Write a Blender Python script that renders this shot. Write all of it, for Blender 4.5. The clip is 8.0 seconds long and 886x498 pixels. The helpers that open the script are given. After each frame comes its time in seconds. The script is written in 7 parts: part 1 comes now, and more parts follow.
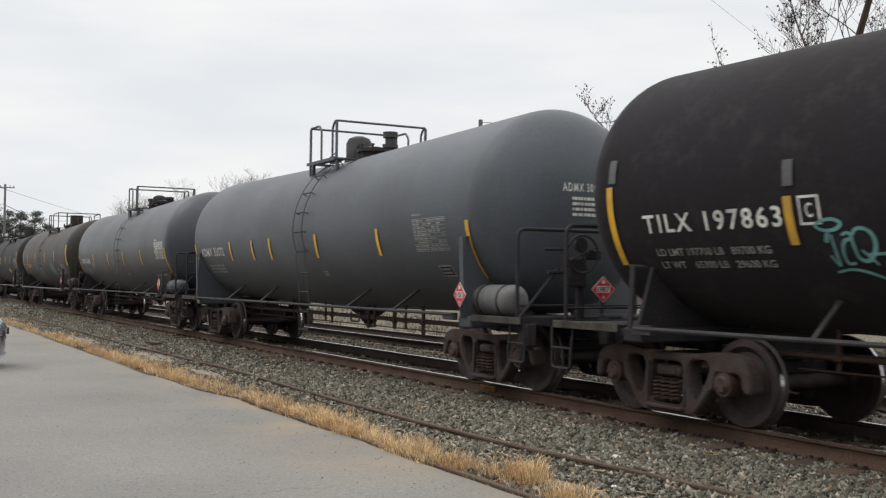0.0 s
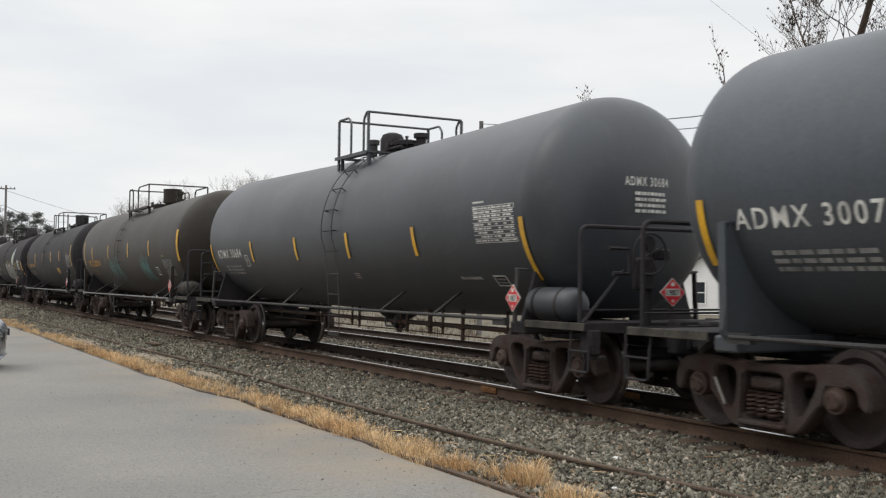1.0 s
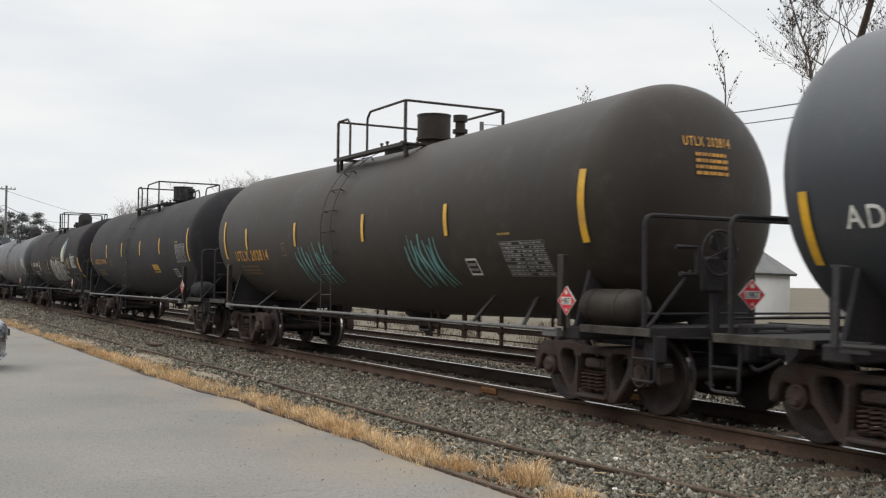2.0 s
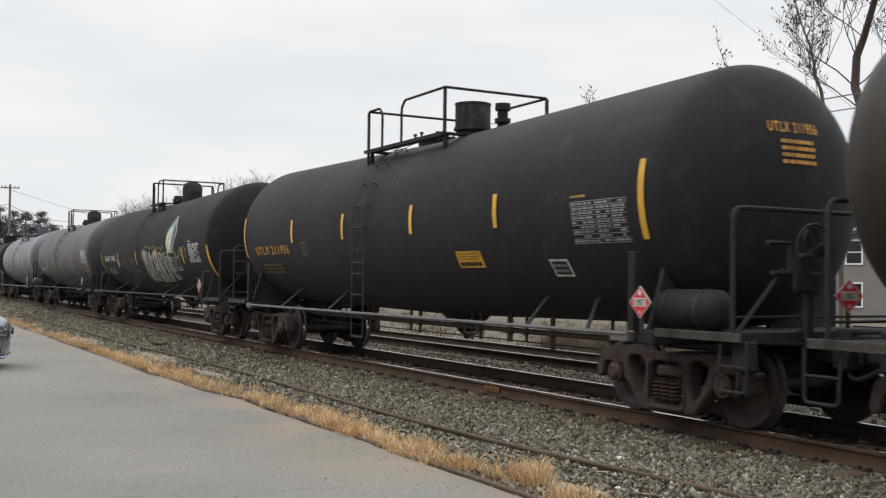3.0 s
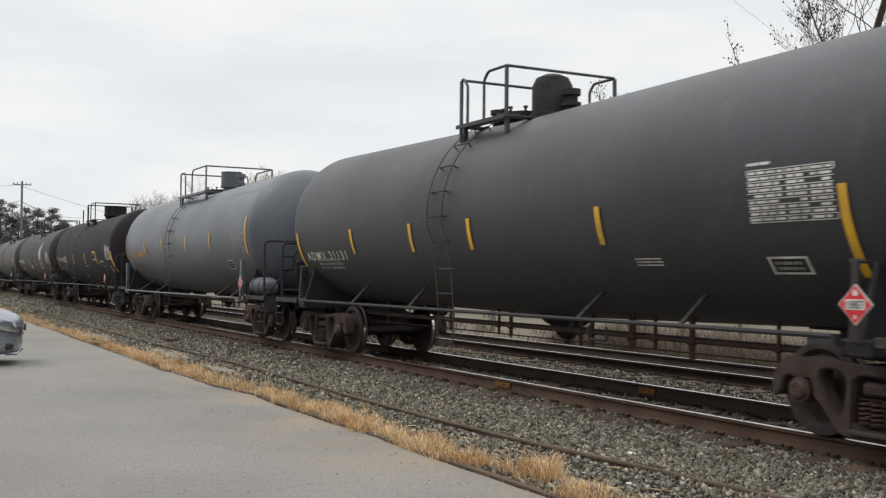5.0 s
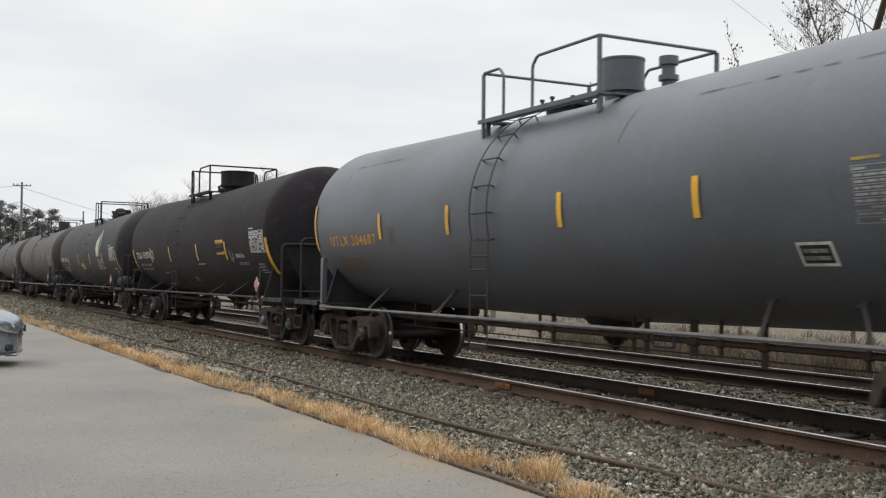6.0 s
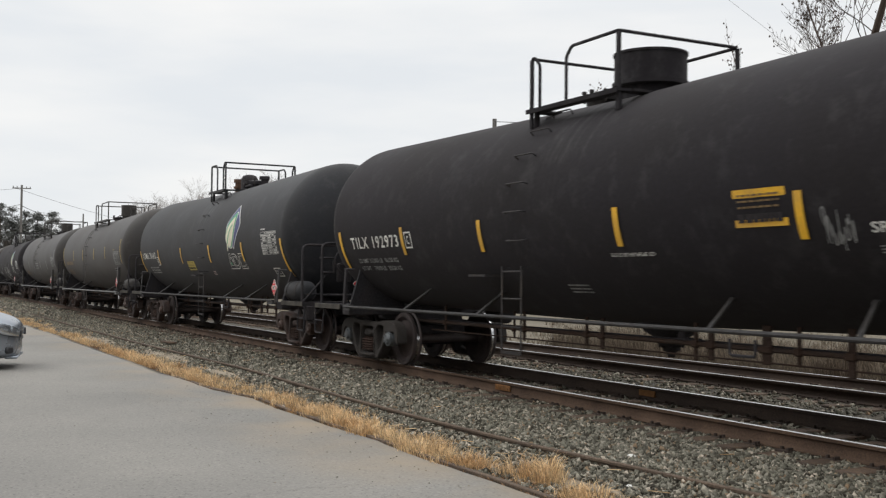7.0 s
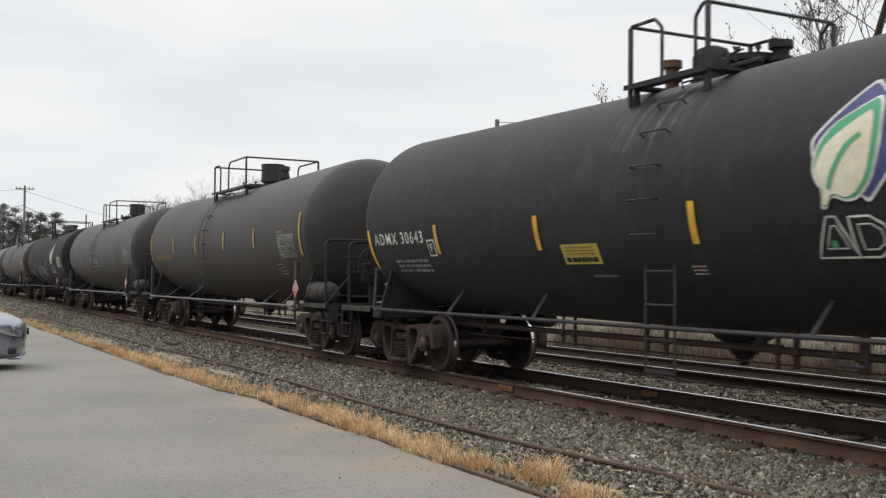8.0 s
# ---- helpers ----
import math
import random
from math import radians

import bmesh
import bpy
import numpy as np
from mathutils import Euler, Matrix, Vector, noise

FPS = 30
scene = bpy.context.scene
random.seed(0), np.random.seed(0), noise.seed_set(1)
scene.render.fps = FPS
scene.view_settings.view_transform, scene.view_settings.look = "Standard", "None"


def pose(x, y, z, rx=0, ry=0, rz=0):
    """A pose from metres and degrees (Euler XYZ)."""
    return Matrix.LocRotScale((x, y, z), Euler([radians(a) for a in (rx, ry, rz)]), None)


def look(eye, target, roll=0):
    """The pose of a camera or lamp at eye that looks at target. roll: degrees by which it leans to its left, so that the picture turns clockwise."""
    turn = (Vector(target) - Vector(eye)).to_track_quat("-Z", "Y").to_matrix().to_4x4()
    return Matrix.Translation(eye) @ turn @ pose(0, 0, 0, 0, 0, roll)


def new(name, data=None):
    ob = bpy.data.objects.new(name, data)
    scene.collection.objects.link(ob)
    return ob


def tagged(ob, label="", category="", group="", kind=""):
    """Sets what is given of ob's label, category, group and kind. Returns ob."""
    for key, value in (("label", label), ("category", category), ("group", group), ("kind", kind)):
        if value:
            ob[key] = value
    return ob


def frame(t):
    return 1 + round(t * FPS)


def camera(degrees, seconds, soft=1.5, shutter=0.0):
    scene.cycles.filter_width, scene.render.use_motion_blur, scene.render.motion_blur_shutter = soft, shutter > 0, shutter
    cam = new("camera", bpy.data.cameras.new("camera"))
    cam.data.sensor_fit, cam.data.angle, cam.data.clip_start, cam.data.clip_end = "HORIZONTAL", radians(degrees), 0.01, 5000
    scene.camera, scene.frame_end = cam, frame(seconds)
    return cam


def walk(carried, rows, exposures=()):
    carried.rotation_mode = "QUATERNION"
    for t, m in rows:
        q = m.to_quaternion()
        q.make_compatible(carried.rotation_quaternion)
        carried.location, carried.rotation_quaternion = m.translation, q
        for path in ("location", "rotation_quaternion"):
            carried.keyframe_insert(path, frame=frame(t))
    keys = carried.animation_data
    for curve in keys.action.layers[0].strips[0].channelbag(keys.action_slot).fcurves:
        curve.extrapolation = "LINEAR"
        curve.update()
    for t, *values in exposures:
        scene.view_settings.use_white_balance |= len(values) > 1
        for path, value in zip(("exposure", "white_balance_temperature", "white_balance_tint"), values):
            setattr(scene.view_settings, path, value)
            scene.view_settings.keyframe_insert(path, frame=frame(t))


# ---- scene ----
# Axes: x along the tracks (the train runs towards +x), y across them, z up from the main track's rail top.
cam = camera(46.16, 8.0, soft=1.25, shutter=0.07)
EYE = (0.0, -8.04, 1.49)
TURNS = ((0.0, 61.244, 1.753, -0.637), (0.5, 61.223, 1.775, -0.716), (1.0, 61.278, 1.833, -0.686),
         (1.5, 61.256, 1.866, -0.708), (3.0, 61.466, 1.805, -0.748), (3.5, 61.564, 1.673, -0.700),
         (4.0, 61.775, 1.551, -0.713), (4.5, 62.006, 1.527, -0.665), (6.0, 62.036, 1.604, -0.615),
         (6.5, 61.997, 1.677, -0.548), (7.0, 62.034, 1.715, -0.520), (7.5, 62.138, 1.745, -0.503),
         (8.0, 62.179, 1.742, -0.513))
walk(cam, [(t, pose(*EYE, 90 + p, r, w)) for t, w, p, r in TURNS])

# ---------------------------------------------------------------- light
SUN_EL, SUN_AZ = radians(55), radians(-25)
world = bpy.data.worlds.new("overcast_sky")
scene.world = world
world.use_nodes = True
wn, wl = world.node_tree.nodes, world.node_tree.links
bg = wn["Background"]
sky = wn.new("ShaderNodeTexSky")
sky.sky_type, sky.sun_disc = "NISHITA", False
sky.sun_elevation, sky.sun_rotation = SUN_EL, radians(205)
coord = wn.new("ShaderNodeTexCoord")
stretch = wn.new("ShaderNodeMapping")
stretch.inputs["Scale"].default_value = (1.0, 1.6, 7.0)
stretch.inputs["Rotation"].default_value = (0.0, radians(8), 0.0)
cloud = wn.new("ShaderNodeTexNoise")
cloud.inputs["Scale"].default_value, cloud.inputs["Detail"].default_value = 1.7, 5.0
ramp = wn.new("ShaderNodeValToRGB")
ramp.color_ramp.elements[0].position, ramp.color_ramp.elements[0].color = 0.36, (8.12, 8.42, 8.72, 1)
ramp.color_ramp.elements[1].position, ramp.color_ramp.elements[1].color = 0.66, (9.75, 9.68, 9.52, 1)
mixer = wn.new("ShaderNodeMix")
mixer.data_type = "RGBA"
mixer.inputs["Factor"].default_value = 0.95
wl.new(coord.outputs["Generated"], stretch.inputs["Vector"])
wl.new(stretch.outputs["Vector"], cloud.inputs["Vector"])
wl.new(cloud.outputs["Fac"], ramp.inputs["Fac"])
wl.new(sky.outputs["Color"], mixer.inputs["A"])
wl.new(ramp.outputs["Color"], mixer.inputs["B"])
# an overcast sky grows brighter towards the zenith
rise = wn.new("ShaderNodeSeparateXYZ")
lift = wn.new("ShaderNodeMapRange")
lift.inputs["From Min"].default_value, lift.inputs["From Max"].default_value = 0.25, 1.0
lift.inputs["To Min"].default_value, lift.inputs["To Max"].default_value = 1.0, 2.5
whole = wn.new("ShaderNodeVectorMath")
whole.operation = "SCALE"
wl.new(coord.outputs["Generated"], rise.inputs["Vector"])
wl.new(rise.outputs["Z"], lift.inputs["Value"])
wl.new(mixer.outputs["Result"], whole.inputs["Vector"])
wl.new(lift.outputs["Result"], whole.inputs["Scale"])
wl.new(whole.outputs["Vector"], bg.inputs["Color"])
bg.inputs["Strength"].default_value = 0.1

sun = new("sun", bpy.data.lights.new("sun", "SUN"))
sun.data.energy, sun.data.angle, sun.data.color = 0.5, radians(25), (1.0, 0.96, 0.9)
sun.matrix_world = look((0, 0, 0), (math.sin(SUN_AZ) * math.cos(SUN_EL) * -1, -math.cos(SUN_AZ) * math.cos(SUN_EL) * -1, -math.sin(SUN_EL)))


# ---------------------------------------------------------------- materials
def material(name, color, rough=0.6, metal=0.0, spread=0.25, scale=3.0, fine=60.0, bump=0.15, other=None, stretch=(1, 1, 1),
             amount=0.5, island=0.0, random_tone=0.0, detail=6.0):
    """Principled surface: two noises vary the colour, a fine one gives relief and uneven gloss."""
    m = bpy.data.materials.new(name)
    m.use_nodes = True
    n, l = m.node_tree.nodes, m.node_tree.links
    b = n["Principled BSDF"]
    tc, mp = n.new("ShaderNodeTexCoord"), n.new("ShaderNodeMapping")
    mp.inputs["Scale"].default_value = stretch
    l.new(tc.outputs["Object"], mp.inputs["Vector"])
    big, small = n.new("ShaderNodeTexNoise"), n.new("ShaderNodeTexNoise")
    big.inputs["Scale"].default_value, big.inputs["Detail"].default_value = scale, detail
    small.inputs["Scale"].default_value, small.inputs["Detail"].default_value = fine, 3.0
    l.new(mp.outputs["Vector"], big.inputs["Vector"])
    l.new(mp.outputs["Vector"], small.inputs["Vector"])
    mix = n.new("ShaderNodeMix")
    mix.data_type = "RGBA"
    mix.inputs["A"].default_value = (*color, 1)
    mix.inputs["B"].default_value = (*(other or [c * (1 - spread * 1.6) for c in color]), 1)
    ra = n.new("ShaderNodeMapRange")
    ra.inputs["From Min"].default_value, ra.inputs["From Max"].default_value = 0.38, 0.72
    ra.inputs["To Max"].default_value = amount * 2
    l.new(big.outputs["Fac"], ra.inputs["Value"])
    l.new(ra.outputs["Result"], mix.inputs["Factor"])
    hs = n.new("ShaderNodeHueSaturation")
    l.new(mix.outputs["Result"], hs.inputs["Color"])
    mr = n.new("ShaderNodeMapRange")
    mr.inputs["To Min"].default_value, mr.inputs["To Max"].default_value = 1 - spread, 1 + spread
    mr.inputs["From Min"].default_value, mr.inputs["From Max"].default_value = 0.3, 0.7
    l.new(small.outputs["Fac"], mr.inputs["Value"])
    value = mr.outputs["Result"]
    if island or random_tone:
        src = n.new("ShaderNodeNewGeometry").outputs["Random Per Island"] if island else n.new("ShaderNodeObjectInfo").outputs["Random"]
        k = n.new("ShaderNodeMapRange")
        k.inputs["To Min"].default_value, k.inputs["To Max"].default_value = 1 - (island or random_tone), 1 + (island or random_tone)
        l.new(src, k.inputs["Value"])
        mul = n.new("ShaderNodeMath")
        mul.operation = "MULTIPLY"
        l.new(value, mul.inputs[0])
        l.new(k.outputs["Result"], mul.inputs[1])
        value = mul.outputs["Value"]
    l.new(value, hs.inputs["Value"])
    l.new(hs.outputs["Color"], b.inputs["Base Color"])
    rr = n.new("ShaderNodeMapRange")
    rr.inputs["To Min"].default_value, rr.inputs["To Max"].default_value = max(0.05, rough - 0.12), min(1, rough + 0.12)
    l.new(big.outputs["Fac"], rr.inputs["Value"])
    l.new(rr.outputs["Result"], b.inputs["Roughness"])
    b.inputs["Metallic"].default_value = metal
    if rough > 0.62 and not metal:
        b.inputs["Specular IOR Level"].default_value = 0.25
    if bump:
        bp = n.new("ShaderNodeBump")
        bp.inputs["Strength"].default_value, bp.inputs["Distance"].default_value = bump, 0.02
        l.new(small.outputs["Fac"], bp.inputs["Height"])
        l.new(bp.outputs["Normal"], b.inputs["Normal"])
    return m


def tank_paint(name, color, grime, rough=0.5, streak=0.35, spill=0.0, spill_at=0.5, gloss=0.26, dust_film=0.048):
    """Weathered car paint: broad fading, thin rain streaks that run down, and fine dust."""
    m = material(name, color, rough + 0.12, 0.0, 0.09, 0.7, 25.0, 0.03, grime, (0.6, 1, 1), 0.38)
    n, l = m.node_tree.nodes, m.node_tree.links
    b = n["Principled BSDF"]
    b.inputs["Specular IOR Level"].default_value = gloss
    b.inputs["Sheen Weight"].default_value, b.inputs["Sheen Roughness"].default_value = dust_film, 0.45
    b.inputs["Sheen Tint"].default_value = (1.0, 0.94, 0.90, 1)
    base = b.inputs["Base Color"].links[0].from_socket
    tc, mp = n.new("ShaderNodeTexCoord"), n.new("ShaderNodeMapping")
    mp.inputs["Scale"].default_value = (6.0, 0.35, 0.5)
    no = n.new("ShaderNodeTexNoise")
    no.inputs["Scale"].default_value, no.inputs["Detail"].default_value = 1.0, 4.0
    l.new(tc.outputs["Object"], mp.inputs["Vector"])
    l.new(mp.outputs["Vector"], no.inputs["Vector"])
    ra = n.new("ShaderNodeMapRange")
    ra.inputs["From Min"].default_value, ra.inputs["From Max"].default_value = 0.5, 0.8
    ra.inputs["To Max"].default_value = streak
    l.new(no.outputs["Fac"], ra.inputs["Value"])
    mix = n.new("ShaderNodeMix")
    mix.data_type = "RGBA"
    mix.inputs["B"].default_value = (*grime, 1)
    l.new(ra.outputs["Result"], mix.inputs["Factor"])
    l.new(base, mix.inputs["A"])
    # patchy dust that was never washed off
    dust = n.new("ShaderNodeTexNoise")
    dust.inputs["Scale"].default_value, dust.inputs["Detail"].default_value, dust.inputs["Roughness"].default_value = 2.6, 8.0, 0.7
    l.new(tc.outputs["Object"], dust.inputs["Vector"])
    dr = n.new("ShaderNodeMapRange")
    dr.inputs["From Min"].default_value, dr.inputs["From Max"].default_value = 0.52, 0.82
    dr.inputs["To Max"].default_value = 0.11
    l.new(dust.outputs["Fac"], dr.inputs["Value"])
    # dried spill below the manway: pale runs, thickest beside the ladder
    sep = n.new("ShaderNodeSeparateXYZ")
    l.new(tc.outputs["Object"], sep.inputs["Vector"])
    away, near_, height, runs, total = (n.new("ShaderNodeMath") for _ in range(5))
    away.operation, near_.operation, height.operation, runs.operation, total.operation = "SUBTRACT", "ABSOLUTE", "MULTIPLY", "MULTIPLY", "MULTIPLY_ADD"
    away.inputs[1].default_value = spill_at
    l.new(sep.outputs["X"], away.inputs[0])
    l.new(away.outputs["Value"], near_.inputs[0])
    close = n.new("ShaderNodeMapRange")
    close.inputs["From Min"].default_value, close.inputs["From Max"].default_value, close.inputs["To Min"].default_value, close.inputs["To Max"].default_value = 0.15, 0.95, 1.0, 0.0
    l.new(near_.outputs["Value"], close.inputs["Value"])
    up = n.new("ShaderNodeMapRange")
    up.inputs["From Min"].default_value, up.inputs["From Max"].default_value = 2.2, 3.7
    l.new(sep.outputs["Z"], up.inputs["Value"])
    l.new(close.outputs["Result"], height.inputs[0])
    l.new(up.outputs["Result"], height.inputs[1])
    wet = n.new("ShaderNodeMapRange")
    wet.inputs["From Min"].default_value, wet.inputs["From Max"].default_value = 0.47, 0.66
    l.new(no.outputs["Fac"], wet.inputs["Value"])
    l.new(height.outputs["Value"], runs.inputs[0])
    l.new(wet.outputs["Result"], runs.inputs[1])
    total.inputs[1].default_value = spill
    torn = n.new("ShaderNodeMapRange")
    torn.inputs["From Min"].default_value, torn.inputs["From Max"].default_value = 0.36, 0.66
    l.new(dust.outputs["Fac"], torn.inputs["Value"])
    wisp = n.new("ShaderNodeMath")
    wisp.operation = "MULTIPLY"
    l.new(runs.outputs["Value"], wisp.inputs[0])
    l.new(torn.outputs["Result"], wisp.inputs[1])
    l.new(wisp.outputs["Value"], total.inputs[0])
    l.new(dr.outputs["Result"], total.inputs[2])
    top = n.new("ShaderNodeMix")
    top.data_type = "RGBA"
    top.inputs["B"].default_value = (0.23, 0.228, 0.225, 1)
    l.new(total.outputs["Value"], top.inputs["Factor"])
    l.new(mix.outputs["Result"], top.inputs["A"])
    l.new(top.outputs["Result"], b.inputs["Base Color"])
    return m


M_BLACK = material("grimy_black_steel", (0.027, 0.0255, 0.0275), 0.65, 0.0, 0.3, 2.5, 40, 0.2, (0.045, 0.036, 0.029))
M_UNDER = material("sooty_underframe_steel", (0.0235, 0.0220, 0.0245), 0.8, 0.0, 0.3, 2.0, 30, 0.2, (0.036, 0.030, 0.030))
M_HANGER = material("rusty_brake_hangers", (0.034, 0.023, 0.018), 0.85, 0.0, 0.3, 3.0, 40, 0.2, (0.050, 0.028, 0.018))
M_TRUCK = material("dusty_brown_cast_steel", (0.062, 0.050, 0.046), 0.85, 0.0, 0.4, 4.0, 60, 0.3, (0.050, 0.027, 0.020), amount=0.5)
M_POST = material("scuffed_grey_brackets", (0.044, 0.043, 0.044), 0.65, 0.0, 0.25, 3.0, 40, 0.15, (0.03, 0.026, 0.023))
M_PIPE = material("worn_grey_handhold_pipe", (0.15, 0.15, 0.148), 0.5, 0.2, 0.2, 3.0, 40, 0.1, (0.08, 0.075, 0.07))
M_DECK = material("scuffed_walkway_steel", (0.085, 0.076, 0.062), 0.75, 0.0, 0.3, 2.0, 30, 0.2, (0.02, 0.018, 0.016), amount=0.6)
M_TRUCK2 = material("dusty_dark_cast_steel", (0.042, 0.037, 0.034), 0.85, 0.0, 0.3, 5.0, 60, 0.3, (0.035, 0.03, 0.026))
M_WHEEL = material("oily_brown_wheel_steel", (0.046, 0.032, 0.029), 0.65, 0.1, 0.3, 6.0, 50, 0.2, (0.022, 0.016, 0.015))
M_TREAD = material("polished_wheel_tread", (0.55, 0.55, 0.55), 0.22, 1.0, 0.1, 6.0, 50, 0.02)
M_RESERVOIR = material("grey_reservoir_paint", (0.15, 0.152, 0.152), 0.55, 0.0, 0.15, 3.0, 30, 0.05, (0.09, 0.086, 0.082))
M_WORN = material("bare_scuffed_steel", (0.42, 0.40, 0.37), 0.6, 0.2, 0.2, 6.0, 60, 0.1, (0.2, 0.17, 0.14))
M_VALVEGREY = material("dirty_grey_valve_paint", (0.065, 0.065, 0.064), 0.7, 0.0, 0.25, 5.0, 50, 0.15, (0.035, 0.032, 0.030))
M_RUSTY = material("rusty_valve_body", (0.13, 0.075, 0.05), 0.85, 0.0, 0.3, 6.0, 60, 0.2, (0.06, 0.04, 0.03))
M_SPRING = material("rusty_coil_spring", (0.066, 0.040, 0.031), 0.8, 0.0, 0.3, 8.0, 80, 0.2)
M_CAP = material("scuffed_bearing_cap", (0.075, 0.046, 0.036), 0.6, 0.2, 0.2, 8.0, 80, 0.1)
M_CAPB = material("blue_grey_bearing_cap", (0.12, 0.13, 0.135), 0.5, 0.3, 0.2, 8.0, 80, 0.1)
M_YELLOW = material("yellow_reflective_tape", (0.72, 0.40, 0.02), 0.45, 0.0, 0.1, 3.0, 30, 0.02, (0.45, 0.26, 0.05))
M_NOTICE = material("faded_yellow_notice", (0.52, 0.40, 0.06), 0.5, 0.0, 0.1, 3.0, 30, 0.02, (0.40, 0.33, 0.10))
M_YELLOWDULL = material("dirty_yellow_tape", (0.42, 0.28, 0.04), 0.55, 0.0, 0.15, 4.0, 30, 0.02, (0.2, 0.15, 0.06))
M_WHITE = material("stencil_white_paint", (0.70, 0.69, 0.64), 0.6, 0.0, 0.1, 4.0, 30, 0.02, (0.35, 0.34, 0.32))
M_DULLWHITE = material("faded_white_stencil", (0.30, 0.30, 0.29), 0.6, 0.0, 0.1, 4.0, 30, 0.02, (0.14, 0.14, 0.14))
M_ORANGE = material("orange_stencil_paint", (0.62, 0.30, 0.03), 0.6, 0.0, 0.1, 4.0, 30, 0.02, (0.4, 0.2, 0.05))
M_DULLORANGE = material("faded_orange_stencil", (0.15, 0.092, 0.036), 0.6, 0.0, 0.1, 4.0, 30, 0.02)
M_RED = material("placard_red", (0.62, 0.022, 0.035), 0.5, 0.0, 0.1, 9.0, 60, 0.02)
M_STEELRAIL = material("rusty_rail_side", (0.086, 0.054, 0.036), 0.9, 0.0, 0.3, 1.6, 70, 0.25, (0.045, 0.028, 0.019))
M_RAILDARK = material("dark_rail_side", (0.062, 0.044, 0.034), 0.9, 0.0, 0.3, 1.6, 70, 0.25, (0.04, 0.03, 0.025))
M_RAILTOP = material("polished_rail_head", (0.62, 0.61, 0.60), 0.26, 1.0, 0.1, 3.0, 60, 0.02)
M_RUSTPATCH = material("bright_rust", (0.22, 0.105, 0.04), 0.9, 0.0, 0.25, 6.0, 60, 0.2)
M_TIE = material("creosoted_tie_wood", (0.075, 0.055, 0.042), 0.9, 0.0, 0.35, 4.0, 50, 0.4, (0.13, 0.085, 0.055), (0.6, 4, 4), random_tone=0.35)
def asphalt_material():
    """Worn asphalt: broad stains, single pale or dark chips of stone, and tan dirt drifted in from the verge."""
    m = material("worn_pale_asphalt", (0.208, 0.197, 0.180), 0.92, 0.0, 0.10, 0.30, 30, 0.3, (0.164, 0.157, 0.147), detail=9.0)
    n, l = m.node_tree.nodes, m.node_tree.links
    b = n["Principled BSDF"]
    base = b.inputs["Base Color"].links[0].from_socket
    tc = n.new("ShaderNodeTexCoord")
    chips, pick = n.new("ShaderNodeTexVoronoi"), n.new("ShaderNodeValToRGB")
    chips.inputs["Scale"].default_value = 55.0
    l.new(tc.outputs["Object"], chips.inputs["Vector"])
    grey = n.new("ShaderNodeSeparateColor")
    l.new(chips.outputs["Color"], grey.inputs["Color"])
    l.new(grey.outputs["Red"], pick.inputs["Fac"])
    pick.color_ramp.interpolation = "CONSTANT"
    el = pick.color_ramp.elements
    el[0].position, el[0].color = 0.0, (0.30, 0.30, 0.30, 1)
    el[1].position, el[1].color = 0.025, (0.86, 0.86, 0.86, 1)
    for p, c in ((0.25, 0.97), (0.55, 1.04), (0.80, 1.12), (0.965, 1.35)):
        el.new(p).color = (c, c, c * 0.98, 1)
    mul = n.new("ShaderNodeMix")
    mul.data_type, mul.blend_type = "RGBA", "MULTIPLY"
    mul.inputs["Factor"].default_value = 0.5
    l.new(base, mul.inputs["A"])
    l.new(pick.outputs["Color"], mul.inputs["B"])
    # dirt: a ragged belt along the verge, in patches
    axes, belt, patch, dirt, tan = n.new("ShaderNodeSeparateXYZ"), n.new("ShaderNodeMapRange"), n.new("ShaderNodeTexNoise"), n.new("ShaderNodeMath"), n.new("ShaderNodeMix")
    l.new(tc.outputs["Object"], axes.inputs["Vector"])
    belt.inputs["From Min"].default_value, belt.inputs["From Max"].default_value = -4.9, -3.4
    l.new(axes.outputs["Y"], belt.inputs["Value"])
    patch.inputs["Scale"].default_value, patch.inputs["Detail"].default_value = 0.8, 8.0
    l.new(tc.outputs["Object"], patch.inputs["Vector"])
    keep_ = n.new("ShaderNodeMapRange")
    keep_.inputs["From Min"].default_value, keep_.inputs["From Max"].default_value, keep_.inputs["To Max"].default_value = 0.40, 0.70, 0.85
    l.new(patch.outputs["Fac"], keep_.inputs["Value"])
    dirt.operation = "MULTIPLY"
    l.new(belt.outputs["Result"], dirt.inputs[0])
    l.new(keep_.outputs["Result"], dirt.inputs[1])
    tan.data_type = "RGBA"
    tan.inputs["B"].default_value = (0.275, 0.222, 0.160, 1)
    l.new(dirt.outputs["Value"], tan.inputs["Factor"])
    l.new(mul.outputs["Result"], tan.inputs["A"])
    l.new(tan.outputs["Result"], b.inputs["Base Color"])
    return m


